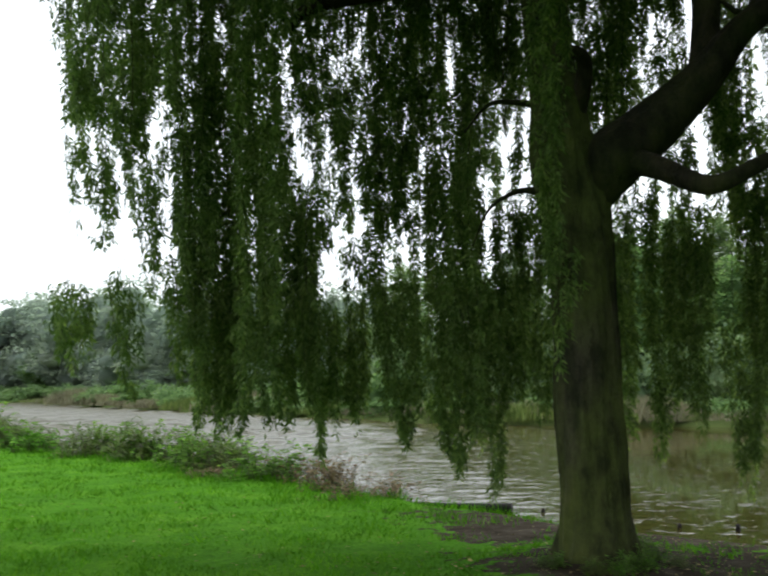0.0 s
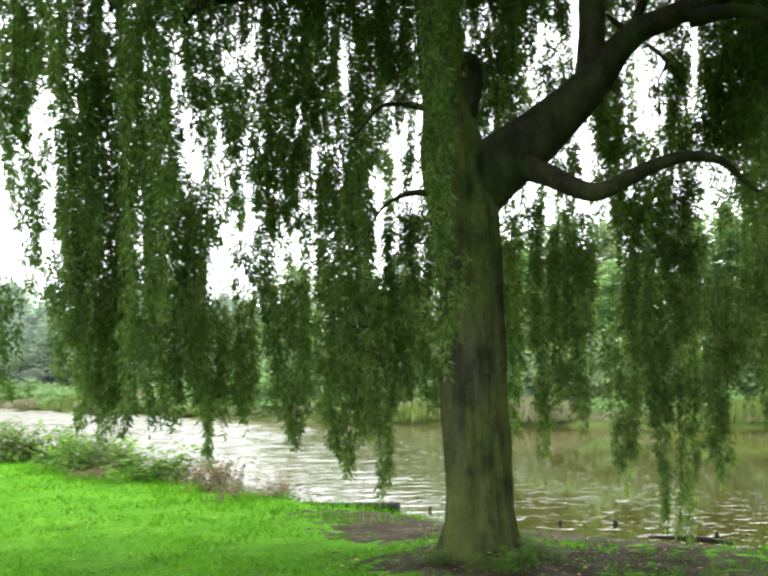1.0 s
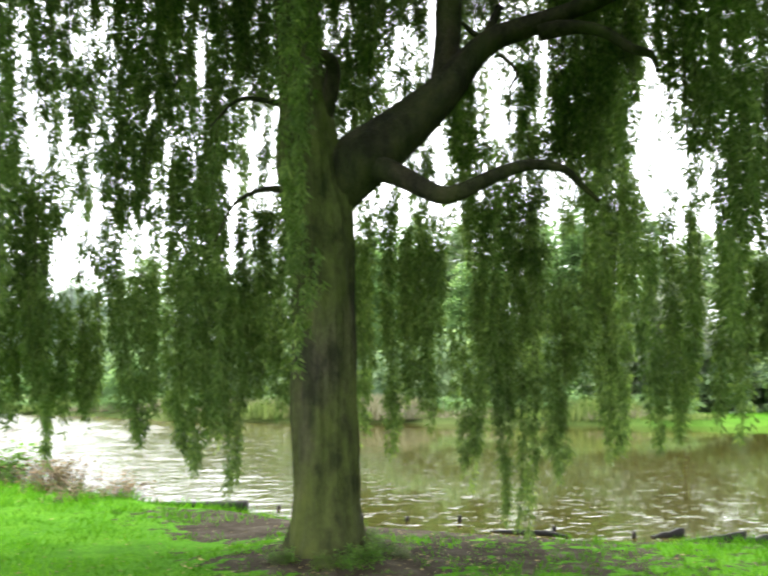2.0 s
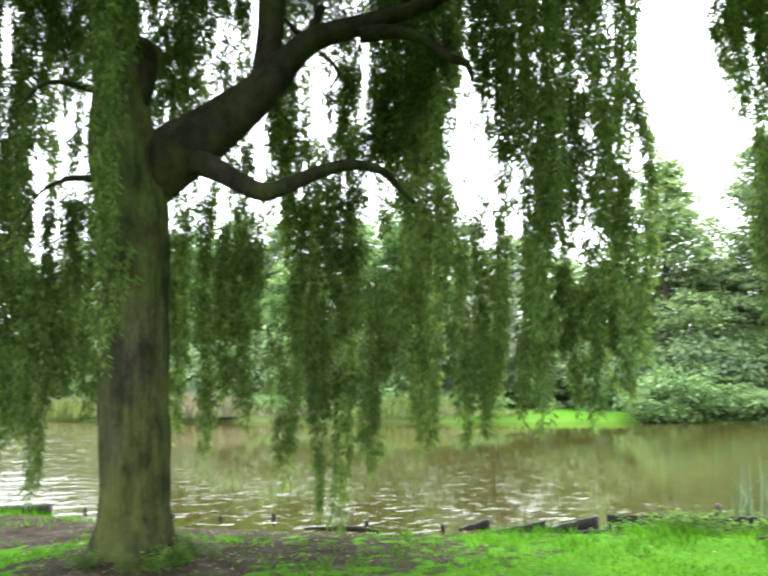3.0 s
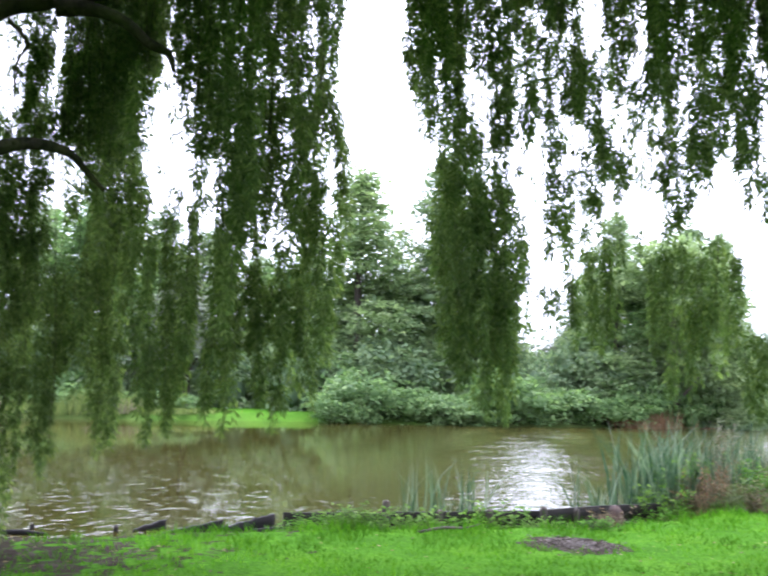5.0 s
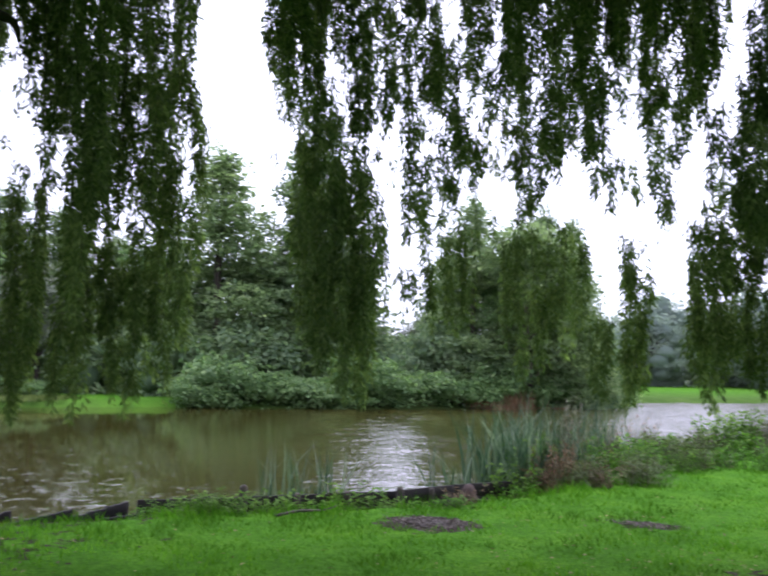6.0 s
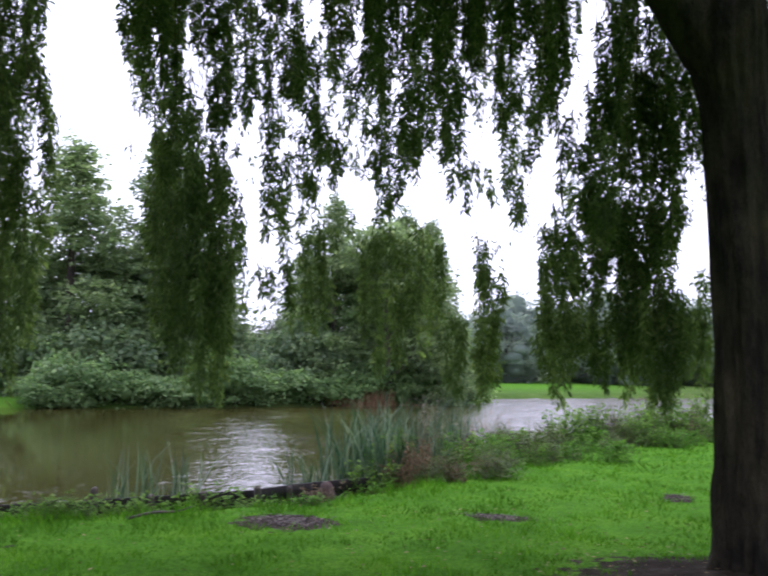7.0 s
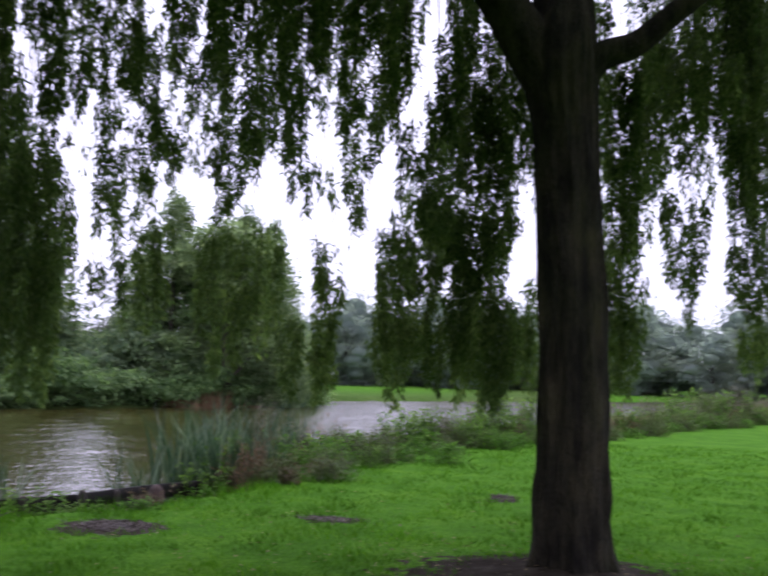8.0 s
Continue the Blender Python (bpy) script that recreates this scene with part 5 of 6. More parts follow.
def willow_by_the_beach():
    tree = thing("willow_tree", "weeping willow with mossy trunk and long hanging curtains", "tree", "willows on the lawn")
    trunk(tree, TRUNK_ONE, (2.89, 8.34, 0.33), BARK_WILLOW, 1.3, "mossy ridged grey green bark")
    for pts, sides in LIMBS_ONE:
        limb("limb", pts, tree, BARK_LIMB_BACKLIT, sides, 34, 0.16, 0.06 if sides > 10 else 0.0, seed=pts[0][0])
    centre = (2.66, 8.6, 6.0)
    for row in LAKE_SIDE_A + LAKE_SIDE_B + BEACH_SIDE_A + BEACH_SIDE_B + BEACH_SIDE_C + WATER_SIDE_A + WATER_SIDE_B + WATER_SIDE_C + WATER_SIDE_D + WATER_SIDE_E + OPEN_SIDE_A + OPEN_SIDE_B + OPEN_SIDE_C + TAIL_LAKE + TAIL_BEACH_A + TAIL_BEACH_B + TAIL_WATER_A + TAIL_WATER_B + TAIL_OPEN + VEIL_LAKE_A + VEIL_LAKE_B + VEIL_BEACH_A + VEIL_BEACH_B + VEIL_BEACH_C + VEIL_BEACH_D + VEIL_BEACH_E + VEIL_BEACH_F + VEIL_BEACH_G + VEIL_OPEN_A + VEIL_OPEN_B:
        curtain(tree, row, centre)
    shade_dome(tree, (2.66, 8.6, 6.6), 6.4, 105, 3)
    return settle(tree, 2.89, 8.34, 0.0)


def willow_by_the_reeds():
    tree = thing("willow_tree", "weeping willow with dark bare trunk forking above head height", "tree", "willows on the lawn")
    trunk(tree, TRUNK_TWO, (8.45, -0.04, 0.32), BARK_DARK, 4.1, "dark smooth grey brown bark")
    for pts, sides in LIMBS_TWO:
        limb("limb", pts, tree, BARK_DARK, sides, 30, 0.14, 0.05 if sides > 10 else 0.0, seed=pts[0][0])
    centre = (8.65, 0.1, 5.8)
    for row in POND_SIDE_A + POND_SIDE_B + POND_SIDE_C + REED_SIDE_A + REED_SIDE_B + REED_SIDE_C + TRUNK_SIDE + REED_GAP + MEADOW_SIDE_A + MEADOW_SIDE_B + MEADOW_SIDE_C + TAIL_POND + VEIL_POND_A + VEIL_POND_B + VEIL_POND_C + VEIL_POND_D + VEIL_POND_E + VEIL_MEADOW_A + VEIL_MEADOW_B + OUTER_SIDE:
        curtain(tree, row, centre)
    shade_dome(tree, (8.65, 0.1, 6.4), 6.4, 105, 5)
    return settle(tree, 8.45, -0.04, 0.0)


TRUNK_ONE = [ (2.90, 8.36, 0.69, 0.30), (2.87, 8.37, 1.51, 0.29), (2.85, 8.38, 2.42, 0.29), (2.81, 8.39, 3.11, 0.31), (2.73, 8.42, 3.67, 0.30), (2.69, 8.54, 4.42, 0.23), (2.65, 8.65, 5.25, 0.20), (2.63, 8.87, 6.21, 0.17) ]
MAIN_LIMBS = [
    ([ (2.92, 8.35, 3.25, 0.18), (3.12, 8.28, 3.60, 0.28), (3.50, 8.23, 3.90, 0.24), (3.95, 8.14, 4.32, 0.19), (4.26, 8.09, 4.72, 0.14), (4.47, 7.98, 4.93, 0.12), (4.80, 7.90, 5.08, 0.11), (5.17, 7.67, 5.22, 0.09), (5.61, 7.48, 5.44, 0.08), (6.08, 7.24, 5.93, 0.06), (6.57, 6.80, 6.28, 0.04) ], 22),
    ([ (3.95, 8.14, 4.28, 0.14), (4.10, 8.29, 4.83, 0.13), (4.21, 8.45, 5.37, 0.13), (4.31, 8.63, 6.24, 0.12) ], 16),
]
SIDE_LIMBS = [
    ([ (3.18, 8.26, 3.62, 0.14), (3.36, 7.97, 3.51, 0.11), (3.48, 7.70, 3.36, 0.09), (3.61, 7.42, 3.21, 0.08), (3.77, 7.33, 3.24, 0.07), (4.13, 7.36, 3.42, 0.06), (4.49, 7.38, 3.55, 0.05), (4.85, 7.39, 3.55, 0.04), (5.10, 7.46, 3.43, 0.03), (5.29, 7.45, 3.29, 0.02) ], 14),
    ([ (4.92, 7.83, 5.03, 0.10), (5.15, 7.56, 5.01, 0.07), (5.31, 7.33, 4.90, 0.06), (5.44, 7.10, 4.68, 0.05), (5.58, 7.00, 4.61, 0.04), (5.63, 6.96, 4.44, 0.02) ], 10),
    ([ (2.83, 8.38, 4.04, 0.10), (2.88, 8.26, 4.29, 0.08), (2.87, 8.16, 4.49, 0.07), (2.77, 8.09, 4.57, 0.06), (2.67, 8.12, 4.55, 0.05) ], 10),
]
UPPER_LIMBS = [
    ([ (2.61, 8.46, 3.35, 0.05), (2.36, 8.43, 3.36, 0.028), (2.15, 8.30, 3.28, 0.020), (1.95, 8.22, 3.12, 0.012), (1.80, 8.2, 2.8, 0.006) ], 10),
    ([ (2.67, 8.54, 4.17, 0.05), (2.35, 8.53, 4.22, 0.028), (2.05, 8.49, 4.18, 0.018), (1.8, 8.45, 3.9, 0.008) ], 10),
    ([ (4.41, 8.01, 4.87, 0.06), (4.44, 7.99, 5.04, 0.05), (4.53, 7.94, 5.27, 0.04) ], 8),
    ([ (4.40, 8.01, 4.93, 0.03), (4.29, 8.07, 5.01, 0.03), (4.20, 8.12, 5.12, 0.02) ], 6),
    ([ (4.51, 7.95, 4.78, 0.02), (4.61, 7.89, 4.68, 0.02), (4.66, 7.86, 4.57, 0.02), (4.60, 7.90, 4.41, 0.01), (4.59, 7.90, 4.06, 0.01) ], 6),
]
THIN_LIMBS = [
    ([ (2.96, 8.76, 5.95, 0.12), (1.77, 9.28, 5.73, 0.08), (0.51, 9.44, 5.48, 0.07), (0.21, 9.45, 5.21, 0.04) ], 10),
]
LIMBS_ONE = MAIN_LIMBS + SIDE_LIMBS + UPPER_LIMBS + THIN_LIMBS
TRUNK_TWO = [ (8.45, -0.04, 0.68, 0.31), (8.45, -0.05, 1.10, 0.29), (8.45, -0.02, 2.15, 0.29), (8.45, 0.02, 3.01, 0.28), (8.45, 0.07, 3.89, 0.29), (8.45, 0.13, 4.47, 0.34), (8.55, 0.10, 5.06, 0.26), (8.65, 0.08, 5.85, 0.21) ]
LIMBS_TWO = [
    ([ (8.45, 0.08, 3.98, 0.22), (8.34, 0.34, 4.49, 0.24), (8.23, 0.60, 4.90, 0.20), (8.10, 0.91, 5.31, 0.16), (7.96, 1.24, 5.71, 0.12) ], 20),
    ([ (8.45, -0.02, 4.24, 0.16), (8.44, -0.25, 4.48, 0.13), (8.43, -0.55, 4.58, 0.11), (8.40, -0.83, 4.80, 0.10), (8.37, -1.11, 5.01, 0.09), (8.40, -1.52, 5.31, 0.07) ], 16),
]
willow_by_the_beach()
willow_by_the_reeds()

# ---- the far bank: trees, shrubs, reeds ----
def crown_mesh(name, lumps, count, leaf, material, seed, droop=0.0, core=0.45):
    """A crown of many leaf clumps. lumps: x, y, z, rx, ry, rz of each mass; leaves sit towards their outsides, with gaps."""
    local = np.random.default_rng(seed)
    size = np.array([l[3] * l[4] + l[4] * l[5] + l[3] * l[5] for l in lumps])
    size = size ** 0.5
    pick = local.choice(len(lumps), count, p=size / size.sum())
    lump = np.asarray(lumps, float)[pick]
    # each twig ends in a flat spray of leaves, the sprays lying in tiers over one another
    sprays = max(60, count // 13)
    host = local.integers(0, count, sprays)
    out = unit(local.normal(0, 1, (sprays, 3)) + np.array([0, 0, 0.15]))
    heart = lump[host, :3] + out * lump[host, 3:] * (local.uniform(0.1, 1.0, (sprays, 1)) ** 0.4)
    own = local.integers(0, sprays, count)
    wide = leaf * 1.15
    base = heart[own] + local.normal(0, 1, (count, 3)) * np.array([wide, wide, wide * 0.32]) + out[own] * wide * 0.5
    d = out[own]
    along = unit(d * np.array([0.9, 0.9, 0.25]) + local.normal(0, 0.5, (count, 3)) * np.array([1, 1, 0.5]) + np.array([0, 0, -0.22 - droop]))
    side = unit(np.cross(along, unit(local.normal(0, 0.35, (count, 3)) + np.array([0, 0, 1.0]))))
    s = leaf * local.uniform(0.55, 1.3, count)
    v, f = blades(base, along * s[:, None], side * (s * 0.34)[:, None])
    pieces = [(v, f, 0)]
    # the twiggy inside of each mass, which lets no sky through
    for x, y, z, rx, ry, rz in lumps:
        t = np.linspace(-1, 1, 6)
        ring = np.stack([x + 0 * t, y + 0 * t, z + rz * core * t], 1)
        pieces.append((*tube(ring, core * rx * np.sqrt(np.maximum(1 - t ** 2, 0.02)), 8, 0.35, seed=x + z), 0))
    v, f, slots = join(pieces)
    return mesh_of(name, v, f, [material], slots)


def lumps_round(h, w, seed, count=11, low=0.25):
    local = np.random.default_rng(seed)
    out = []
    for k in range(count):
        z = h * local.uniform(low, 0.9)
        spread = w * math.sin(math.pi * min(0.97, max(0.12, (z / h) ** 0.8))) * local.uniform(0.3, 0.75)
        a = local.uniform(0, 6.28)
        r = w * local.uniform(0.32, 0.5)
        out.append((spread * math.cos(a), spread * math.sin(a), z, r, r, r * local.uniform(0.6, 0.95)))
    out.append((0, 0, h * 0.8, w * 0.4, w * 0.4, h * 0.2))
    return out


def lumps_wood(h, w, seed):
    return lumps_round(h, w, seed, 16, 0.03)


def lumps_tall(h, w, seed, tiers=12):
    """A spire-like crown: tiers of drooping side masses that narrow upwards."""
    local = np.random.default_rng(seed)
    out = []
    for k in range(tiers):
        u = k / (tiers - 1)
        z = h * (0.12 + 0.8 * u)
        reach = w * (1 - u) ** 0.85 * 0.52 + 0.12
        for q in range(4 if u < 0.8 else 3):
            a = local.uniform(0, 6.28)
            r = w * (0.38 - 0.23 * u) * local.uniform(0.75, 1.3)
            out.append((reach * math.cos(a), reach * math.sin(a), z + local.uniform(-0.4, 0.4), r, r, r * 0.5))
    out.append((0, 0, h * 0.93, w * 0.08, w * 0.08, h * 0.07))
    out.append((0.1, 0.1, h * 0.98, w * 0.04, w * 0.04, h * 0.05))
    return out


def tree(label, h, w, shape, leaf, count, material, seed, category="tree", group="trees on the far bank", core=0.45):
    t = thing("tree", label, category, group)
    lumps = shape(h, w, seed)
    limb("trunk", [(0, 0, -0.4, 0.045 * h * 0.5 + 0.1), (0.05, 0, h * 0.2, 0.02 * h + 0.06), (-0.05, 0.1, h * 0.5, 0.012 * h + 0.04), (0, 0, h * 0.86, 0.03)], t, BARK_FAR, 9, 14)
    for k in range(5):
        l = lumps[(k * 3) % len(lumps)]
        z = max(h * 0.15, l[2] - 0.25 * h)
        limb("limb", [(0, 0, z, 0.09), (l[0] * 0.5, l[1] * 0.5, (z + l[2]) / 2, 0.06), (l[0], l[1], l[2], 0.02)], t, BARK_FAR, 6, 8, 0.0)
    child("crown", crown_mesh("crown", lumps, count, leaf, material, seed, 0.0, core), t)
    return t


def polar(az, dist, z=None):
    x, y = dist * math.sin(radians(az)), dist * math.cos(radians(az))
    if z is None:
        z = float(ground_height(np.array([x]), np.array([y]))[0])
    return x, y, z


def plant(kind, az, dist, scale=1.0, turn=0.0, tall=1.0):
    x, y, z = polar(az, dist)
    ob = copy_thing(kind, pose(x, y, z, 0, 0, turn))
    ob.scale = (scale, scale, scale * tall)
    return ob


def far_trees():
    alder = tree("tall green alder with a pointed crown above the far bank", 13.6, 7.0, lumps_tall, 0.28, 32000, FAR_LEAVES[0], 11, core=0.2)
    alder.matrix_basis = pose(*polar(50.6, 53))
    fir = tree("dark green conifer-like tree on the far bank", 14.6, 6.6, lumps_tall, 0.28, 32000, FAR_LEAVES[2], 12, core=0.2)
    fir.matrix_basis = pose(*polar(55.9, 54))
    round_tree = tree("broad round leafy tree on the far bank", 10.0, 4.4, lumps_round, 0.27, 17000, FAR_LEAVES[0], 13, core=0.3)
    round_tree.matrix_basis = pose(*polar(69.5, 51.5))
    pale = tree("light green leafy tree on the far bank", 9.0, 4.2, lumps_round, 0.26, 13000, FAR_LEAVES[1], 14)
    pale.matrix_basis = pose(*polar(28.3, 57))
    silver = tree("grey silvery willow bush on the far bank", 6.4, 3.2, lumps_round, 0.24, 8000, FAR_LEAVES[3], 15)
    silver.matrix_basis = pose(*polar(40.3, 50))
    behind_willow = [
        (53.0, 56, pale, 0.95, 40, 1.0), (47.3, 57, pale, 0.95, 100, 1.05), (44.5, 60, alder, 0.72, 60, 0.95), (41.4, 58, alder, 0.8, 120, 0.95), (38.5, 60, fir, 0.85, 10, 0.95), (35.3, 56, pale, 1.15, 200, 1.1), (32.0, 60, alder, 0.85, 30, 1.0), (27.0, 60, alder, 0.8, 210, 1.05),
        (24.6, 60, fir, 0.82, 70, 1.0), (21.5, 60, pale, 1.2, 20, 1.0), (18.4, 62, alder, 0.76, 50, 1.0), (15.0, 64, fir, 0.74, 90, 1.0), (11.8, 62, pale, 1.1, 130, 0.95), (8.2, 66, alder, 0.76, 150, 0.95)]
    round_the_island = [
        (58.2, 57, fir, 0.7, 120, 0.85), (61.4, 62, silver, 0.85, 40, 0.68), (59.3, 60, silver, 0.85, 140, 0.9), (63.5, 60, silver, 0.85, 240, 0.95), (66.2, 54, alder, 0.6, 10, 1.4), (64.7, 56, fir, 0.5, 160, 1.35), (72.0, 54, alder, 0.5, 200, 1.62), (70.4, 55, fir, 0.6, 40, 1.3), (67.6, 55, pale, 0.95, 20, 1.0), (73.0, 57, pale, 0.6, 90, 1.1)]
    for az, dist, kind, scale, turn, tall in behind_willow + round_the_island:
        plant(kind, az, dist, scale, turn, tall)
    return alder, fir, round_tree, pale, silver


def distant_trees(kinds):
    pale = kinds[3]
    # the distant wood's haze is put into its leaf colour
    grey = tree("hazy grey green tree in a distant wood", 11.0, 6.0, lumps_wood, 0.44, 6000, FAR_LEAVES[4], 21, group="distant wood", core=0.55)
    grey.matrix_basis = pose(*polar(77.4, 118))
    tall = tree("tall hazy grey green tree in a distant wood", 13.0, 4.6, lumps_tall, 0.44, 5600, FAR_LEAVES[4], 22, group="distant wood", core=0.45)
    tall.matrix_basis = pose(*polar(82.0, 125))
    local = np.random.default_rng(31)
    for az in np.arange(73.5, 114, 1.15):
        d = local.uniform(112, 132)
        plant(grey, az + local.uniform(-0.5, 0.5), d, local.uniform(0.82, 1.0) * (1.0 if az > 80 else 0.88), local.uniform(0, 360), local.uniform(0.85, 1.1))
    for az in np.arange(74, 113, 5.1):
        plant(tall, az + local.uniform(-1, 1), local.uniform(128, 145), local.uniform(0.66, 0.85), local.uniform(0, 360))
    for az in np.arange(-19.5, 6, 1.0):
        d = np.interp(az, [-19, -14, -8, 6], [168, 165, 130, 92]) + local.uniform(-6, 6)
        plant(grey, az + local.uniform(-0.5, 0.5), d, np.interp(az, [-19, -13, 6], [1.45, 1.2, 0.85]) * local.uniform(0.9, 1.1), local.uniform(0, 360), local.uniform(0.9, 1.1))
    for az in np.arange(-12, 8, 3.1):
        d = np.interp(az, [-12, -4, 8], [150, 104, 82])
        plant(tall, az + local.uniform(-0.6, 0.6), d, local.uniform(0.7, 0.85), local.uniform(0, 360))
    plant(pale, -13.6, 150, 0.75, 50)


def shrub(label, h, w, material, leaf, count, seed, group="shrubs along the far bank"):
    s = thing("shrub", label, "shrub", group)
    local = np.random.default_rng(seed)
    lumps = [(local.uniform(-0.7, 0.7) * w, local.uniform(-0.5, 0.5) * w, h * local.uniform(0.2, 0.62), w * 0.42, w * 0.42, h * 0.4) for k in range(9)]
    child("foliage", crown_mesh("foliage", lumps, count, leaf, material, seed, 0.3), s, kind="stuff")
    for k in range(6):
        l = lumps[k]
        limb("stem", [(l[0] * 0.2, l[1] * 0.2, -0.2, 0.035), (l[0] * 0.6, l[1] * 0.6, l[2] * 0.5, 0.025), (l[0], l[1], l[2], 0.01)], s, BARK_FAR, 5, 7, 0.0)
    return s


def reed_bed(label, material, h, w, count, seed, group, width=0.012):
    """Dense upright grass or reed blades over a patch w across."""
    s = thing("reed_bed", label, "reeds", group)
    local = np.random.default_rng(seed)
    xy = local.normal(0, 0.42, (count, 2)) * np.array([w, w * 0.55])
    base = np.concatenate([xy, np.full((count, 1), -0.25)], 1)
    hh = h * local.uniform(0.55, 1.1, count) * np.exp(-(xy[:, 0] / w) ** 2 * 0.7) + 0.25
    along = np.concatenate([local.normal(0, 0.16, (count, 2)), np.ones((count, 1))], 1) * hh[:, None]
    ang = local.uniform(0, 6.28, count)
    side = np.stack([np.cos(ang), np.sin(ang), np.zeros(count)], 1) * width
    v, f = blades(base, along, side)
    child("reed_foliage", mesh_of("reed_foliage", v, f, [material]), s, kind="stuff")
    return s


def far_bank_plants():
    broad = shrub("broad-leaved green shrub overhanging the far water edge", 2.3, 2.6, SHRUB_LEAF, 0.27, 3000, 41)
    broad.matrix_basis = pose(*polar(50.2, 44.8))
    dark = shrub("dark green shrub under the far trees", 3.2, 2.8, FAR_LEAVES[2], 0.29, 2800, 42)
    dark.matrix_basis = pose(*polar(47.6, 49))
    pale = shrub("pale yellow green shrub on the far bank", 2.6, 2.4, FAR_LEAVES[1], 0.27, 2700, 43)
    pale.matrix_basis = pose(*polar(59.8, 46.8))
    local = np.random.default_rng(44)
    for az in np.arange(49.4, 73.5, 1.75):
        d = np.interp(az, [49, 53, 60, 66, 70, 74], [43.6, 44.0, 45.2, 49.2, 52.5, 56.5])
        kind = (broad, broad, pale)[int(local.integers(0, 3))]
        plant(kind, az, d + local.uniform(0, 0.8), local.uniform(0.62, 0.9), local.uniform(0, 360), local.uniform(0.7, 0.95))
    for az in np.arange(4, 74, 2.4):
        d = np.interp(az, [0, 8, 20, 35, 50, 66, 74], [64, 56, 50, 50, 49.5, 52, 57])
        if not 44.2 < az < 47.5 and not 38 < az < 41:
            plant((dark, pale, dark)[int(local.integers(0, 3))], az + local.uniform(-0.6, 0.6), d + local.uniform(0, 3), local.uniform(0.8, 1.25), local.uniform(0, 360), local.uniform(0.8, 1.3))
    for az in (66.9, 68.3, 69.6, 70.9):
        plant(pale if az > 68 else broad, az, 51.3 + (az - 67) * 0.5, local.uniform(0.75, 0.95), local.uniform(0, 360), 1.2)
    for az in (42.6, 44.0, 45.4, 46.8):
        plant((dark, pale)[int(local.integers(0, 2))], az, 54 + local.uniform(0, 3), local.uniform(1.0, 1.3), local.uniform(0, 360), 1.1)
    for az in np.arange(-16, 5, 2.0):
        d = np.interp(az, [-16, -10, -3, 5], [150, 100, 74, 58])
        plant((broad, pale)[int(local.integers(0, 2))], az, d + local.uniform(2, 6), local.uniform(0.8, 1.1) * (d / 75) ** 0.5, local.uniform(0, 360), 0.8)
    reed = reed_bed("pale yellow green reeds at the far water edge", PALE_REED, 0.8, 3.0, 1300, 45, "reeds along the far bank", 0.03)
    reed.matrix_basis = pose(*polar(16, 45.0))
    straw = reed_bed("grey beige reed flowers beyond the bank", STRAW, 1.3, 3.0, 1500, 47, "reeds along the far bank", 0.03)
    straw.matrix_basis = pose(*polar(95, 60))
    for az in np.arange(-16, 49.6, 1.6):
        if 41.0 < az < 48.4:      # open grass down to the water here
            continue
        d = np.interp(az, [-16, -14, -10, -3.5, 3.4, 11, 22.5, 30, 40, 46], [148, 130, 96, 68.5, 55, 46.6, 43.4, 42.8, 43.2, 43.6])
        plant(reed if local.uniform() < 0.6 else straw, az + local.uniform(-0.4, 0.4), d + local.uniform(-0.3, 2.6), local.uniform(0.5, 1.1) * max(1, (d / 55) ** 0.6), local.uniform(-50, 50), local.uniform(0.3, 1.2))
        if local.uniform() < 0.9:
            plant((broad, pale, pale)[int(local.integers(0, 3))], az + local.uniform(-0.9, 0.9), d + local.uniform(0.6, 2.0), local.uniform(0.4, 0.7) * max(1, (d / 55) ** 0.6), local.uniform(0, 360), local.uniform(0.5, 0.8))
    brown = reed_bed("mound of red brown dead reeds on the far bank", DOCK_LEAF, 1.1, 2.6, 1500, 46, "reeds along the far bank", 0.03)
    brown.matrix_basis = pose(*polar(68.2, 50.6))
    plant(brown, 66.6, 50.2, 0.8, 30, 0.6)
    plant(brown, 70.0, 52.2, 0.8, 80, 0.7)
    plant(straw, 13.3, 46.0, 0.8, 10, 0.7)
    plant(straw, -6.5, 79.0, 1.1, 10, 0.5)
    for az in np.arange(84.5, 112, 0.9):
        d = np.interp(az, [76, 84, 90, 112], [72, 66, 60, 56])
        plant(straw if local.uniform() < 0.7 else reed, az, d + local.uniform(-6, 12), local.uniform(0.9, 1.3), local.uniform(0, 60), local.uniform(0.7, 1.1))


far_bank_plants()
distant_trees(far_trees())

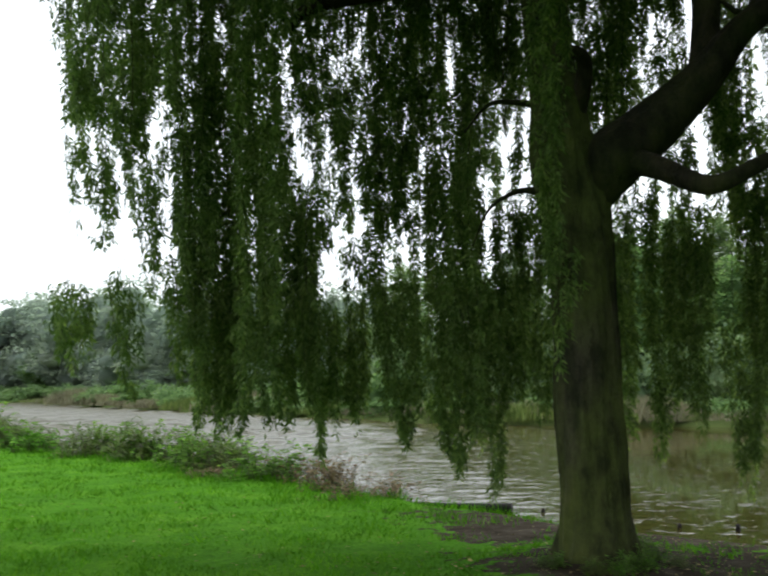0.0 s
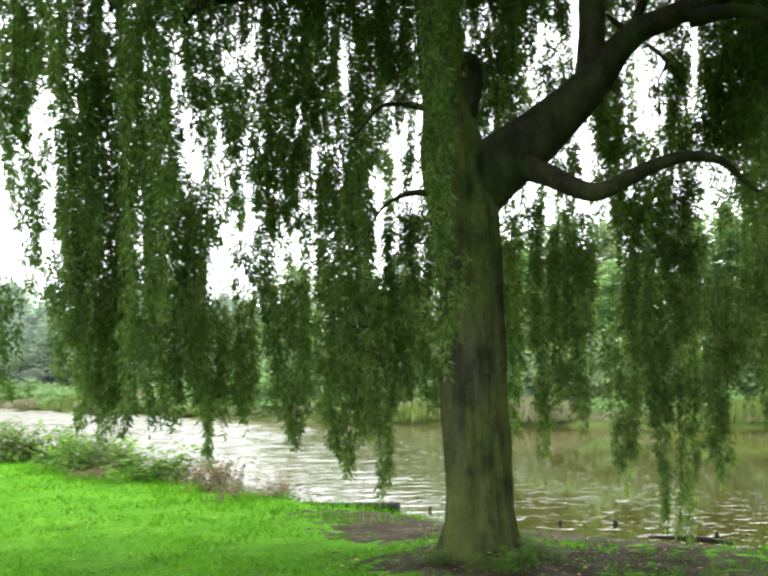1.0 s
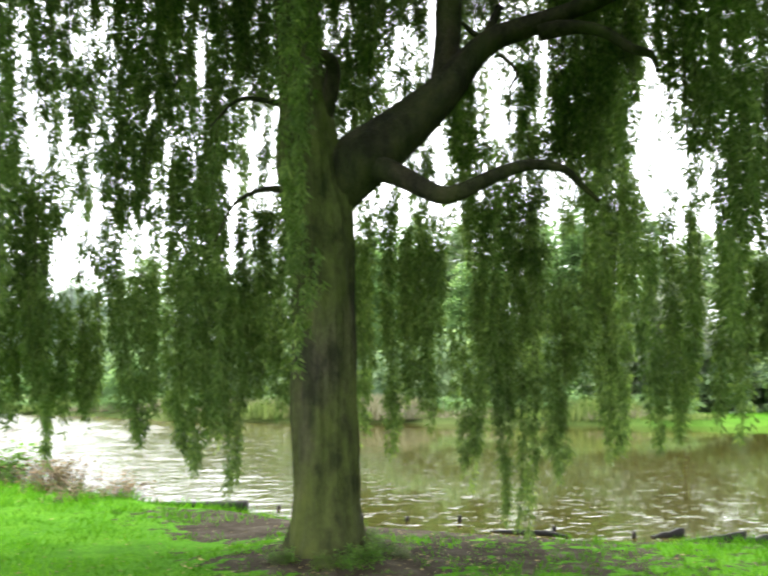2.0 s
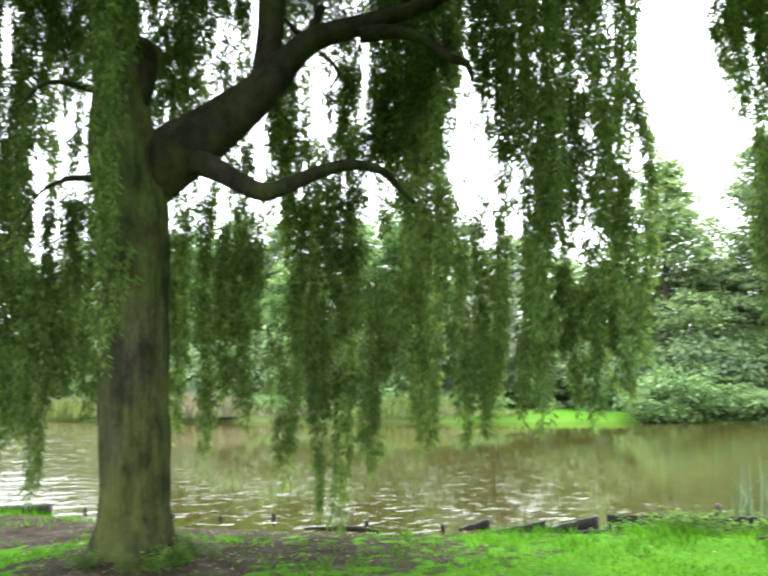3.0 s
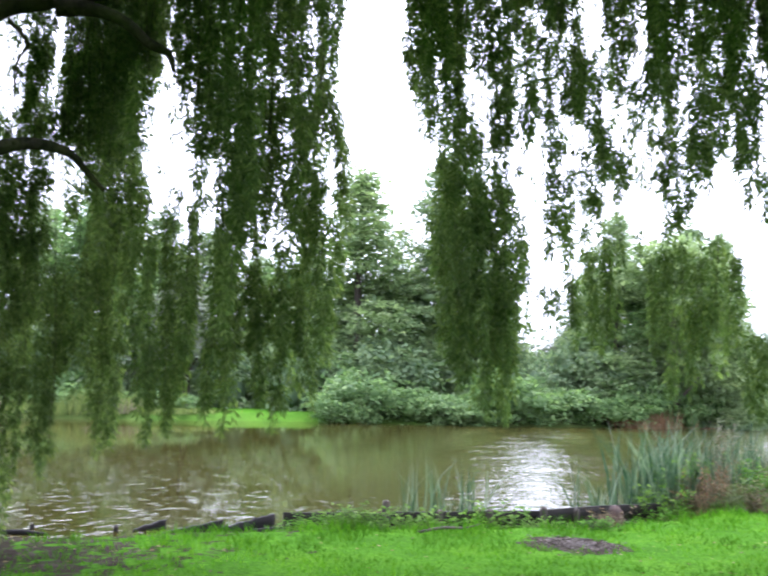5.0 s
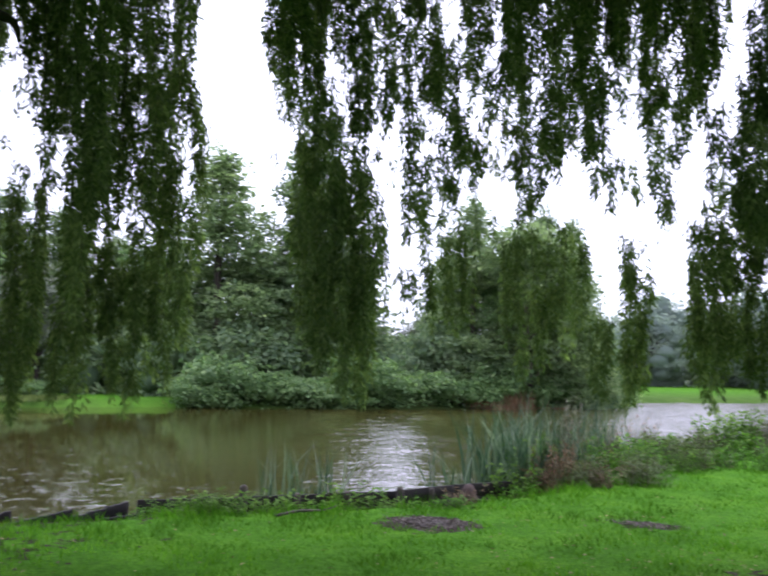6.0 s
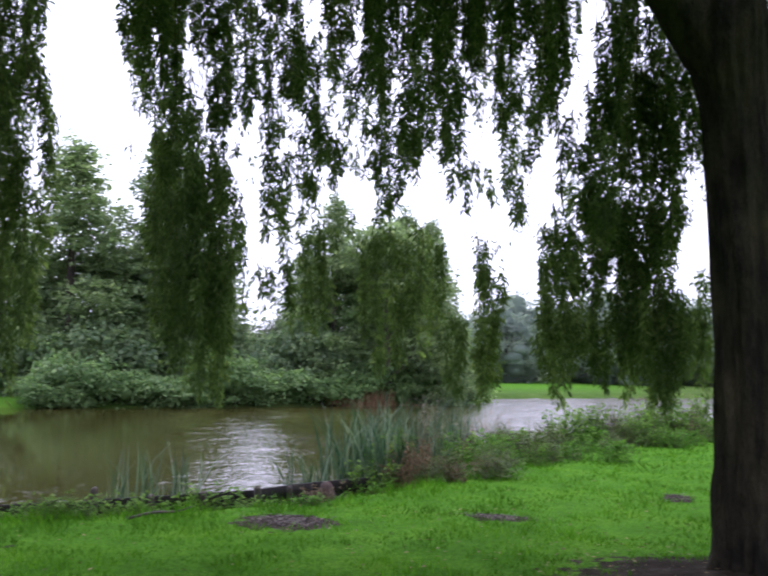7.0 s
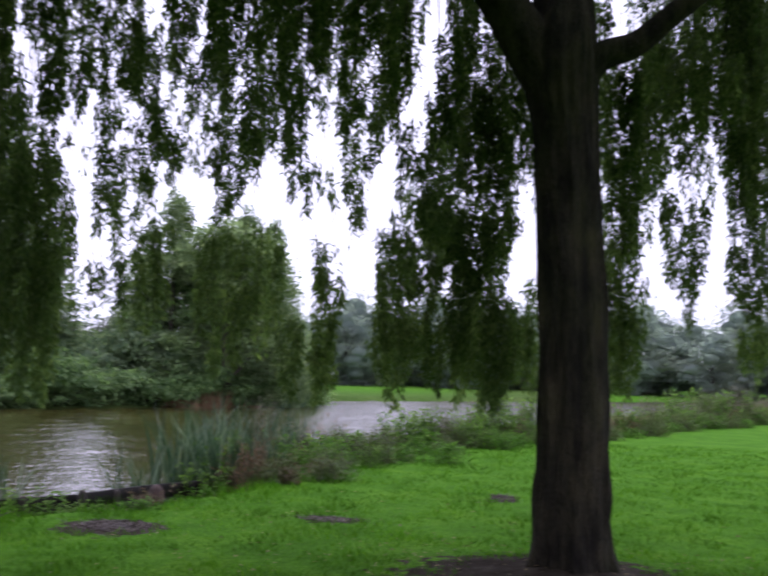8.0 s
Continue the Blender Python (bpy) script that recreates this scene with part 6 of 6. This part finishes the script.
# ---- the near bank: timber edging, posts, log, weeds, cattails ----
def board(length, height, thick, seed, jag=0.0, taper=0.0):
    """A plank lying along x, its top edge worn uneven."""
    local = np.random.default_rng(seed)
    n = 14
    xs = np.linspace(-length / 2, length / 2, n)
    top = height * (1 - taper * np.linspace(0, 1, n)) + local.normal(0, 0.0015, n)
    if jag:      # broken edge
        top = np.maximum(top * (1 - jag * np.abs(local.normal(0, 0.5, n))), 0.015)
    ring = []
    for x, z in zip(xs, top):
        ring += [(x, -thick / 2, 0), (x, thick / 2, 0), (x, thick / 2, z - 0.006), (x, thick / 4, z), (x, -thick / 4, z), (x, -thick / 2, z - 0.006)]
    v = np.array(ring)
    i, j = np.meshgrid(np.arange(n - 1), np.arange(6), indexing="ij")
    k = (j + 1) % 6
    f = np.stack([i * 6 + j, i * 6 + k, (i + 1) * 6 + k, (i + 1) * 6 + j], -1).reshape(-1, 4)
    ends = np.array([[0, 5, 2, 1], [5, 4, 3, 2]])
    ends2 = ends[:, ::-1] + (n - 1) * 6
    return v, np.concatenate([f, ends, ends2])


def stake(h, r, seed):
    """A round wooden post with a chamfered, weathered top."""
    local = np.random.default_rng(seed)
    zs = np.array([-0.5, -0.2, 0.0, h * 0.5, h - 0.03, h, h + 0.004])
    rs = r * np.array([1, 1.03, 0.98, 1.0, 0.96, 0.8, 0.3])
    pts = np.stack([local.normal(0, 0.003, 7), local.normal(0, 0.003, 7), zs], 1)
    return tube(pts, rs, 10, 0.1, seed=seed)


def moved(v, m):
    return v @ np.array(m.to_3x3()).T + np.array(m.translation)


EDGE = [(8.75, 8.3, -0.060), (9.7, 7.44, -0.040), (10.6, 6.75, -0.040), (11.4, 6.14, -0.030), (12.45, 5.78, -0.020), (13.45, 5.3, -0.030)]


def edging():
    wall = thing("timber_edging", "dark weathered timber boards edging the pond bank", "edging")
    for k, (a, b) in enumerate(zip(EDGE, EDGE[1:])):
        length = math.hypot(b[0] - a[0], b[1] - a[1])
        turn = math.degrees(math.atan2(b[1] - a[1], b[0] - a[0]))
        for row in range(2):
            v, f = board(length - 0.012, 0.19, 0.045, 60 + k * 2 + row)
            low = (a[2] + b[2]) / 2 - 0.19 * (row + 1) - 0.004 * row
            child("board", mesh_of("board", moved(v, pose((a[0] + b[0]) / 2, (a[1] + b[1]) / 2, low, 0, 0, turn)), f, [OLD_WOOD]), wall)
    for k, (x, y, h, r) in enumerate(((9.63, 7.36, 0.14, 0.05), (10.2, 6.93, 0.02, 0.04), (10.75, 6.52, 0.02, 0.045), (11.33, 6.05, 0.05, 0.05), (11.9, 5.86, 0.0, 0.04))):
        v, f = stake(h + 0.2, r, k)
        child("post", mesh_of("post", moved(v, pose(x, y, -0.23, 0, 0, 20 * k)), f, [POST_WOOD], smooth=True), wall, "pale grey wooden post")
    return settle(wall, 11.0, 6.5, WATER_Z)


def sunken_boards():
    """Planks that have broken away and lie in the shallows."""
    heap = thing("broken_boards", "black rotten boards broken off in the shallow water", "driftwood")
    rows = ((8.72, 8.87, -0.39, 168, 0.78, 0.25, 0.14, 0.45), (8.14, 9.3, -0.39, 144, 0.8, 0.2, 0.16, 0.8), (7.89, 9.79, -0.39, 163, 0.42, 0.17, 0.16, 0.6), (8.85, 8.72, -0.40, 150, 0.5, 0.12, 0.2, 0.3))
    for k, (x, y, z, turn, length, h, jag, taper) in enumerate(rows):
        v, f = board(length, h, 0.06, 80 + k, jag, taper)
        child("board", mesh_of("board", moved(v, pose(x, y, z, 0, 0, turn)), f, [BLACK_WOOD]), heap)
    low = thing("driftwood_piece", "black waterlogged branch lying at the water edge", "driftwood")
    limb("branch", [(6.75, 10.25, -0.34, 0.015), (6.55, 10.5, -0.32, 0.03), (6.3, 10.75, -0.33, 0.028), (6.05, 11.0, -0.35, 0.015)], low, BLACK_WOOD, 9, 16, 0.25)


def log():
    piece = thing("log", "dark wet log lying half in the pond", "log")
    limb("log_wood", [(1.9, 15.35, -0.33, 0.03), (2.4, 15.0, -0.31, 0.05), (3.0, 14.65, -0.31, 0.06), (3.45, 14.35, -0.3, 0.07), (3.66, 14.22, -0.29, 0.075)], piece, BLACK_WOOD, 14, 26, 0.3, 0.12)


def stubs():
    for k, (x, y, h) in enumerate(((4.11, 14.07, 0.13), (4.96, 12.8, 0.12), (5.45, 12.3, 0.12), (6.07, 11.91, 0.2), (6.85, 10.75, 0.14), (7.5, 9.95, 0.16))):
        s = thing("wooden_stub", "short black wooden post stub standing in the water", "post", "stubs in the shallows")
        v, f = stake(h * 0.4 + 0.09, 0.032, 100 + k)
        child("stake", mesh_of("stake", moved(v, pose(x, y, WATER_Z - 0.08, 4, -3, 0)), f, [OLD_WOOD], smooth=True), s)


def loose_wood():
    stump = thing("tree_stump", "small red brown rotten stump beside the boards", "stump")
    v, f = tube(np.array([(0, 0, -0.1), (0, 0, 0.02), (0.01, 0, 0.14), (0.03, 0.01, 0.2), (0.03, 0.01, 0.22)]), [0.13, 0.115, 0.09, 0.05, 0.015], 18, 0.6, 0.35, seed=3)
    child("stump_wood", mesh_of("stump_wood", moved(v, pose(12.3, 5.5, -0.2)), f, [ROT_WOOD], smooth=True), stump)
    plank = thing("plank", "pale split plank lying on the grass", "plank")
    v, f = board(0.7, 0.05, 0.14, 140)
    child("plank_wood", mesh_of("plank_wood", moved(v, pose(12.15, 5.05, float(ground_height(np.array([12.15]), np.array([5.05]))[0]) + 0.0, 0, 3, -20)), f, [PALE_WOOD]), plank)
    stone = thing("stone", "pale grey stone lying in the bank grass", "stone")
    v, f = tube(np.array([(0, 0, -0.06), (0, 0, 0.0), (0.01, 0, 0.05), (0.02, 0, 0.075)]), [0.12, 0.15, 0.11, 0.03], 10, 0.35, seed=8)
    child("stone_body", mesh_of("stone_body", moved(v, pose(10.9, 5.35, float(ground_height(np.array([10.9]), np.array([5.35]))[0]) + 0.03)), f, [PALE_WOOD], smooth=True), stone)
    for k, (x, y, turn, length) in enumerate(((8.9, 5.9, -28, 0.8), (12.9, 4.9, -8, 1.0), (13.6, 4.2, 24, 0.9), (14.6, 4.3, 10, 0.8))):
        stick = thing("fallen_branch", "bare pale dead branch lying in the grass", "branch", "dead branches on the bank")
        z = float(ground_height(np.array([x]), np.array([y]))[0])
        c, s = math.cos(radians(turn)) * length / 2, math.sin(radians(turn)) * length / 2
        limb("branch", [(x - c, y - s, z + 0.03, 0.018), (x - c * 0.3, y - s * 0.2, z + 0.07, 0.016), (x + c * 0.4, y + s * 0.5, z + 0.06, 0.012), (x + c, y + s, z + 0.10, 0.005)], stick, POST_WOOD, 6, 12, 0.1)


def weed(label, material, h, w, stems, leaf, wide, seed, group, lie=0.25):
    """A clump of leafy stems."""
    plant_ = thing("weed_clump", label, "weeds", group)
    local = np.random.default_rng(seed)
    parts, lb, la, ls = [], [], [], []
    for k in range(stems):
        x, y = local.normal(0, 0.4, 2) * w
        hh = h * local.uniform(0.5, 1.1) * math.exp(-(x * x + y * y) / (w * w) * 0.5)
        lean = local.normal(0, lie, 2) * hh
        t = np.linspace(0, 1, 4)
        path = np.stack([x + lean[0] * t ** 2, y + lean[1] * t ** 2, -0.06 + (hh + 0.06) * t], 1)
        parts.append((*tube(path, 0.006 - 0.004 * t, 3, close=False), 0))
        n = int(hh * 19) + 4
        at = local.uniform(0.08, 1, n)
        base = np.stack([np.interp(at, t, path[:, q]) for q in range(3)], 1)
        ang = local.uniform(0, 6.28, n)
        rise = local.uniform(-0.5, 0.7, n)
        along = np.stack([np.cos(ang) * np.cos(rise), np.sin(ang) * np.cos(rise), np.sin(rise)], 1) * (leaf * local.uniform(0.5, 1.25, n))[:, None]
        side = unit(np.cross(along, np.array([0, 0, 1.0]) + local.normal(0, 0.3, (n, 3)))) * (leaf * wide * local.uniform(0.7, 1.2, n))[:, None]
        lb.append(base), la.append(along), ls.append(side)
    v, f, slots = join(parts)
    child("stalk", mesh_of("stalk", v, f, [STEM], slots), plant_, kind="stuff")
    v, f = blades(np.concatenate(lb), np.concatenate(la), np.concatenate(ls))
    child("foliage", mesh_of("foliage", v, f, [material]), plant_, kind="stuff")
    return plant_


def cattails(label, h, w, count, seed, group):
    c = thing("cattail_clump", label, "cattails", group)
    local = np.random.default_rng(seed)
    parts = []
    n = 5
    for k in range(count):
        x, y = local.normal(0, 0.42, 2) * np.array([w, w * 0.6])
        hh = h * local.uniform(0.35, 1.12)
        lean, bend, ang = local.normal(0, 0.13, 2), local.uniform(0, 1) ** 1.3 * 0.95, local.uniform(0, 6.28)
        t = np.linspace(0, 1, n)
        cen = np.stack([x + (lean[0] * t + bend * np.cos(ang) * t ** 3 * 0.5) * hh, y + (lean[1] * t + bend * np.sin(ang) * t ** 3 * 0.5) * hh, -0.2 + (hh + 0.2) * (t - 0.10 * bend * t ** 4)], 1)
        wd = 0.012 * (1 - t ** 2.5) + 0.0012
        sd = np.array([-math.sin(ang + 0.8), math.cos(ang + 0.8), 0])
        v = np.concatenate([cen - sd * wd[:, None], cen + sd * wd[:, None]])
        i = np.arange(n - 1)
        parts.append((v, np.stack([i, i + n, i + n + 1, i + 1], -1), 0))
    v, f, slots = join(parts)
    child("foliage", mesh_of("foliage", v, f, [REED_BLADE], slots), c, kind="stuff")
    return c


def put(kind, x, y, scale=1.0, turn=0.0, tall=1.0, lift=0.0):
    z = max(float(ground_height(np.array([x]), np.array([y]))[0]), WATER_Z - 0.15)
    ob = copy_thing(kind, pose(x, y, z + lift, 0, 0, turn))
    ob.scale = (scale, scale, scale * tall)
    return ob


def bank_plants():
    local = np.random.default_rng(77)
    g = "weeds along the near bank"
    nettle = weed("green nettle clump on the pond bank", NETTLE_LEAF, 0.8, 0.55, 36, 0.11, 0.3, 51, g)
    bright = weed("fresh light green leafy weeds on the bank", WEED_LEAF, 0.5, 0.5, 36, 0.10, 0.33, 52, g)
    dry = weed("dry straw brown weed clump on the bank", DRY_LEAF, 0.55, 0.45, 34, 0.10, 0.16, 53, g, 0.4)
    dock = weed("red brown withered dock stalks on the bank", DOCK_LEAF, 0.8, 0.5, 26, 0.07, 0.2, 54, g)
    grass = weed("tall olive grass tuft on the bank", OLIVE_GRASS, 0.6, 0.5, 55, 0.22, 0.05, 55, g)
    for ob, x, y in ((nettle, -1.0, 19.6), (bright, -3.0, 23.0), (dry, 0.9, 14.9), (dock, 14.1, 4.9), (grass, -8.2, 28.8)):
        ob.matrix_basis = pose(x, y, float(ground_height(np.array([x]), np.array([y]))[0]))
    # along the lawn's edge by the open lake
    line = np.array([(-13, 34.5), (-8.2, 28.6), (-4.6, 24.6), (-2.0, 20.8), (-0.6, 18.4), (0.5, 16.4), (1.3, 14.5), (1.75, 13.2), (2.0, 12.4)])
    run = np.concatenate([[0], np.cumsum(np.linalg.norm(np.diff(line, axis=0), axis=1))])
    for s in np.arange(0, run[-1] * 0.97, 0.6):
        x, y = np.interp(s, run, line[:, 0]), np.interp(s, run, line[:, 1])
        u = s / run[-1]
        x, y = x + local.normal(0.1, 0.35), y + local.normal(0.1, 0.3)
        kinds = (nettle, bright, bright, grass) if u < 0.55 else (dry, nettle, grass, bright) if u < 0.86 else (dry, grass, dry, dock)
        size = np.interp(u, [0, 0.3, 0.6, 0.85, 1], [1.9, 1.7, 1.6, 1.4, 0.95]) * local.uniform(0.75, 1.2)
        put(kinds[int(local.integers(0, 4))], x, y, size, local.uniform(0, 360), local.uniform(0.5, 0.95))
    put(dry, -0.95, 17.2, 0.9, 10, 0.45)
    put(dry, -1.3, 17.4, 0.7, 60, 0.45)
    # behind the timber edging
    for k in range(28):
        u = local.uniform(0, 1)
        x, y = np.interp(u, [0, 0.35, 0.7, 1], [8.6, 9.6, 11.0, 12.8]) - local.uniform(0.2, 0.9), np.interp(u, [0, 0.35, 0.7, 1], [7.9, 7.0, 5.9, 5.1]) - local.uniform(0.1, 0.85)
        kinds = (bright, bright, bright, nettle) if u < 0.75 else (bright, dry, grass, bright)
        put(kinds[int(local.integers(0, 4))], x, y, local.uniform(0.4, 0.72), local.uniform(0, 360), local.uniform(0.45, 0.8))
    for u in np.linspace(0.03, 0.8, 20):      # leafy weeds right in front of the boards
        x, y = np.interp(u, [0, 0.25, 0.5, 0.75, 1], [e[0] for e in EDGE[:5]]) - local.uniform(0.2, 0.55), np.interp(u, [0, 0.25, 0.5, 0.75, 1], [e[1] for e in EDGE[:5]]) - local.uniform(0.2, 0.5)
        put((bright, bright, nettle)[int(local.integers(0, 3))], x, y, local.uniform(0.5, 0.85), local.uniform(0, 360), local.uniform(0.6, 0.9))
    for x, y in ((10.5, 6.1), (10.75, 5.95), (10.3, 6.25), (8.7, 7.75), (13.0, 4.9)):
        put(dry, x, y, local.uniform(0.5, 0.8), local.uniform(0, 360), 0.5)
    # the weedy bank beyond the cattails
    line = np.array([(13.2, 4.15), (14.4, 3.85), (16.6, 3.45), (20.2, 2.5), (24.2, 0.95), (28, -1.2), (35, -4.5), (44, -8.5)])
    run = np.concatenate([[0], np.cumsum(np.linalg.norm(np.diff(line, axis=0), axis=1))])
    for s in 0.5 * np.arange(0, 46) * (1 + 0.013 * np.arange(0, 46)):
        x, y = np.interp(s, run, line[:, 0]), np.interp(s, run, line[:, 1])
        for row in range(3):
            kinds = (nettle, bright, bright, grass) if local.uniform() < 0.8 else (dock, dry, grass, dock)
            size = np.interp(s, [0, 5, 15, 40], [1.0, 1.15, 1.3, 1.7]) * local.uniform(0.6, 1.15)
            put(kinds[int(local.integers(0, 4))] if row else (bright, bright, nettle, grass)[int(local.integers(0, 4))], x + local.normal(0.3, 0.4), y + row * 0.75 + local.normal(0.1, 0.4), size * (0.75, 1.0, 1.15)[row], local.uniform(0, 360), local.uniform(0.75, 1.1))
    plume = weed("grey beige flowering grasses on the pond bank", STRAW, 1.15, 0.55, 60, 0.13, 0.07, 56, g, 0.14)
    plume.matrix_basis = pose(15.2, 5.0, float(ground_height(np.array([15.2]), np.array([5.0]))[0]))
    for s in 2.5 + np.arange(0, 26) * 1.4:
        x, y = np.interp(s, run, line[:, 0]), np.interp(s, run, line[:, 1])
        put(plume, x + local.normal(0.5, 0.4), y + 1.5 + local.normal(0.1, 0.45), np.interp(s, [8, 20, 40], [0.6, 0.9, 1.4]) * local.uniform(0.75, 1.15), local.uniform(0, 360), local.uniform(0.8, 1.05))
    for k in range(4):
        put(dock, 14.0 + local.normal(0, 0.35), 4.5 + local.normal(0, 0.25), local.uniform(0.4, 0.6), 70 * k, 1.9)
    for k in range(5):
        put(dry, 13.6 + 0.28 * k + local.normal(0, 0.1), 4.4 - 0.05 * k + local.normal(0, 0.15), local.uniform(0.5, 0.8), 70 * k, 0.8)
    # a few low weeds round the trunk's foot
    for k in range(15):
        a = radians(190 + 13 * k)
        put((bright, grass, nettle)[k % 3], 2.9 + 0.55 * math.cos(a) + local.normal(0, 0.1), 8.34 + 0.52 * math.sin(a) + local.normal(0, 0.05), local.uniform(0.18, 0.34), 40 * k, 0.75)
    # cattails in the shallows
    g = "cattails in the shallows"
    thick = cattails("dense blue green cattails standing in the shallow water", 1.4, 0.6, 80, 61, g)
    thick.matrix_basis = pose(13.7, 5.75, WATER_Z)
    thin = cattails("thin blue green cattails behind the timber boards", 0.95, 0.4, 28, 62, g)
    thin.matrix_basis = pose(10.7, 7.3, WATER_Z)
    for k, (x, y, scale, kind) in enumerate(((14.3, 6.0, 1.0, thick), (14.5, 5.6, 0.95, thick), (14.0, 5.3, 0.85, thick), (15.1, 5.9, 0.95, thick), (10.35, 7.55, 0.85, thin), (11.0, 7.05, 1.05, thin),
                                             (12.65, 6.0, 0.95, thin), (12.9, 5.95, 0.7, thin), (15.9, 6.0, 1.0, thick), (16.8, 5.6, 0.8, thin), (17.6, 5.2, 0.9, thick), (14.9, 5.1, 0.9, thick), (14.6, 4.7, 0.7, thick), (13.4, 5.55, 0.6, thin))):
        ob = copy_thing(kind, pose(x, y, max(WATER_Z, float(ground_height(np.array([x]), np.array([y]))[0])), 0, 0, 47 * k))
        ob.scale = (scale, scale, scale * (0.92 + 0.04 * (k % 5)))


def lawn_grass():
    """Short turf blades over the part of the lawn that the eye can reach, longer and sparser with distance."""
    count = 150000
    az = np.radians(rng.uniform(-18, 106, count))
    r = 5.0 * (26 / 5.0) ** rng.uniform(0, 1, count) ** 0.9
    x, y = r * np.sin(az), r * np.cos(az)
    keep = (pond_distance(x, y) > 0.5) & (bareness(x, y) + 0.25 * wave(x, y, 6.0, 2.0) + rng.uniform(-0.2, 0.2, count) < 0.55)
    x, y, r = x[keep], y[keep], r[keep]
    n = len(x)
    z = ground_height(x, y)
    uneven = np.array([noise.noise((a * 1.3, b * 1.3, 0.0)) + 0.7 * noise.noise((a * 5.0, b * 5.0, 3.0)) for a, b in zip(x, y)])
    tuft = 0.8 + 0.9 * np.clip(uneven * 1.6, -0.6, 1)
    longer = 1 + 1.2 * np.clip(1.8 - np.abs(pond_distance(x, y) - 1.0), 0, 1)
    h = rng.uniform(0.025, 0.06, n) * tuft * longer * (0.8 + r * 0.025)
    lean = rng.normal(0, 0.5, (n, 2)) * h[:, None]
    along = np.concatenate([lean, h[:, None]], 1)
    ang = rng.uniform(0, 6.28, n)
    side = np.stack([np.cos(ang), np.sin(ang), np.zeros(n)], 1) * (0.0022 + 0.0005 * r)[:, None]
    v, f = spikes(np.stack([x, y, z - 0.004], 1), along, side)
    tagged(new("lawn_grass", mesh_of("lawn_grass", v, f, [GRASS_BLADE])), "short bright green lawn grass blades", "grass", kind="stuff")


def litter(name, label, category, material, centres, count, size, wide, seed):
    local = np.random.default_rng(seed)
    pos = []
    for (cx, cy, rx, ry), share in centres:
        k = int(count * share)
        pos.append(np.stack([local.normal(cx, rx, k), local.normal(cy, ry, k)], 1))
    p = np.concatenate(pos)
    p = p[pond_distance(p[:, 0], p[:, 1]) > 0.3]
    n = len(p)
    z = ground_height(p[:, 0], p[:, 1])
    ang = local.uniform(0, 6.28, n)
    s = size * local.uniform(0.5, 1.3, n)
    along = np.stack([np.cos(ang), np.sin(ang), local.normal(0.03, 0.1, n)], 1) * s[:, None]
    side = np.stack([-np.sin(ang), np.cos(ang), local.normal(0, 0.3, n)], 1) * (s * wide)[:, None]
    v, f = blades(np.stack([p[:, 0], p[:, 1], z + 0.012], 1), along, side)
    tagged(new(name, mesh_of(name, v, f, [material])), label, category, kind="stuff")


edging()
sunken_boards()
log()
stubs()
loose_wood()
bank_plants()
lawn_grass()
litter("wood_chips", "grey weathered wood chips on bare patches of lawn", "wood chips", CHIP, (((9.18, 4.55, 0.2, 0.22), 0.6), ((10.5, 2.6, 0.13, 0.2), 0.25), ((13.2, 0.85, 0.25, 0.1), 0.15)), 1300, 0.042, 0.2, 91)
litter("fallen_leaves", "scattered pale brown fallen willow leaves", "fallen leaves", FALLEN_LEAF, (((3.2, 8.0, 1.6, 1.2), 0.45), ((-1, 11, 3, 3.5), 0.25), ((8.2, 0.3, 1.0, 1.2), 0.2), ((9.5, 2.5, 2.5, 2.2), 0.2)), 2000, 0.05, 0.2, 92)
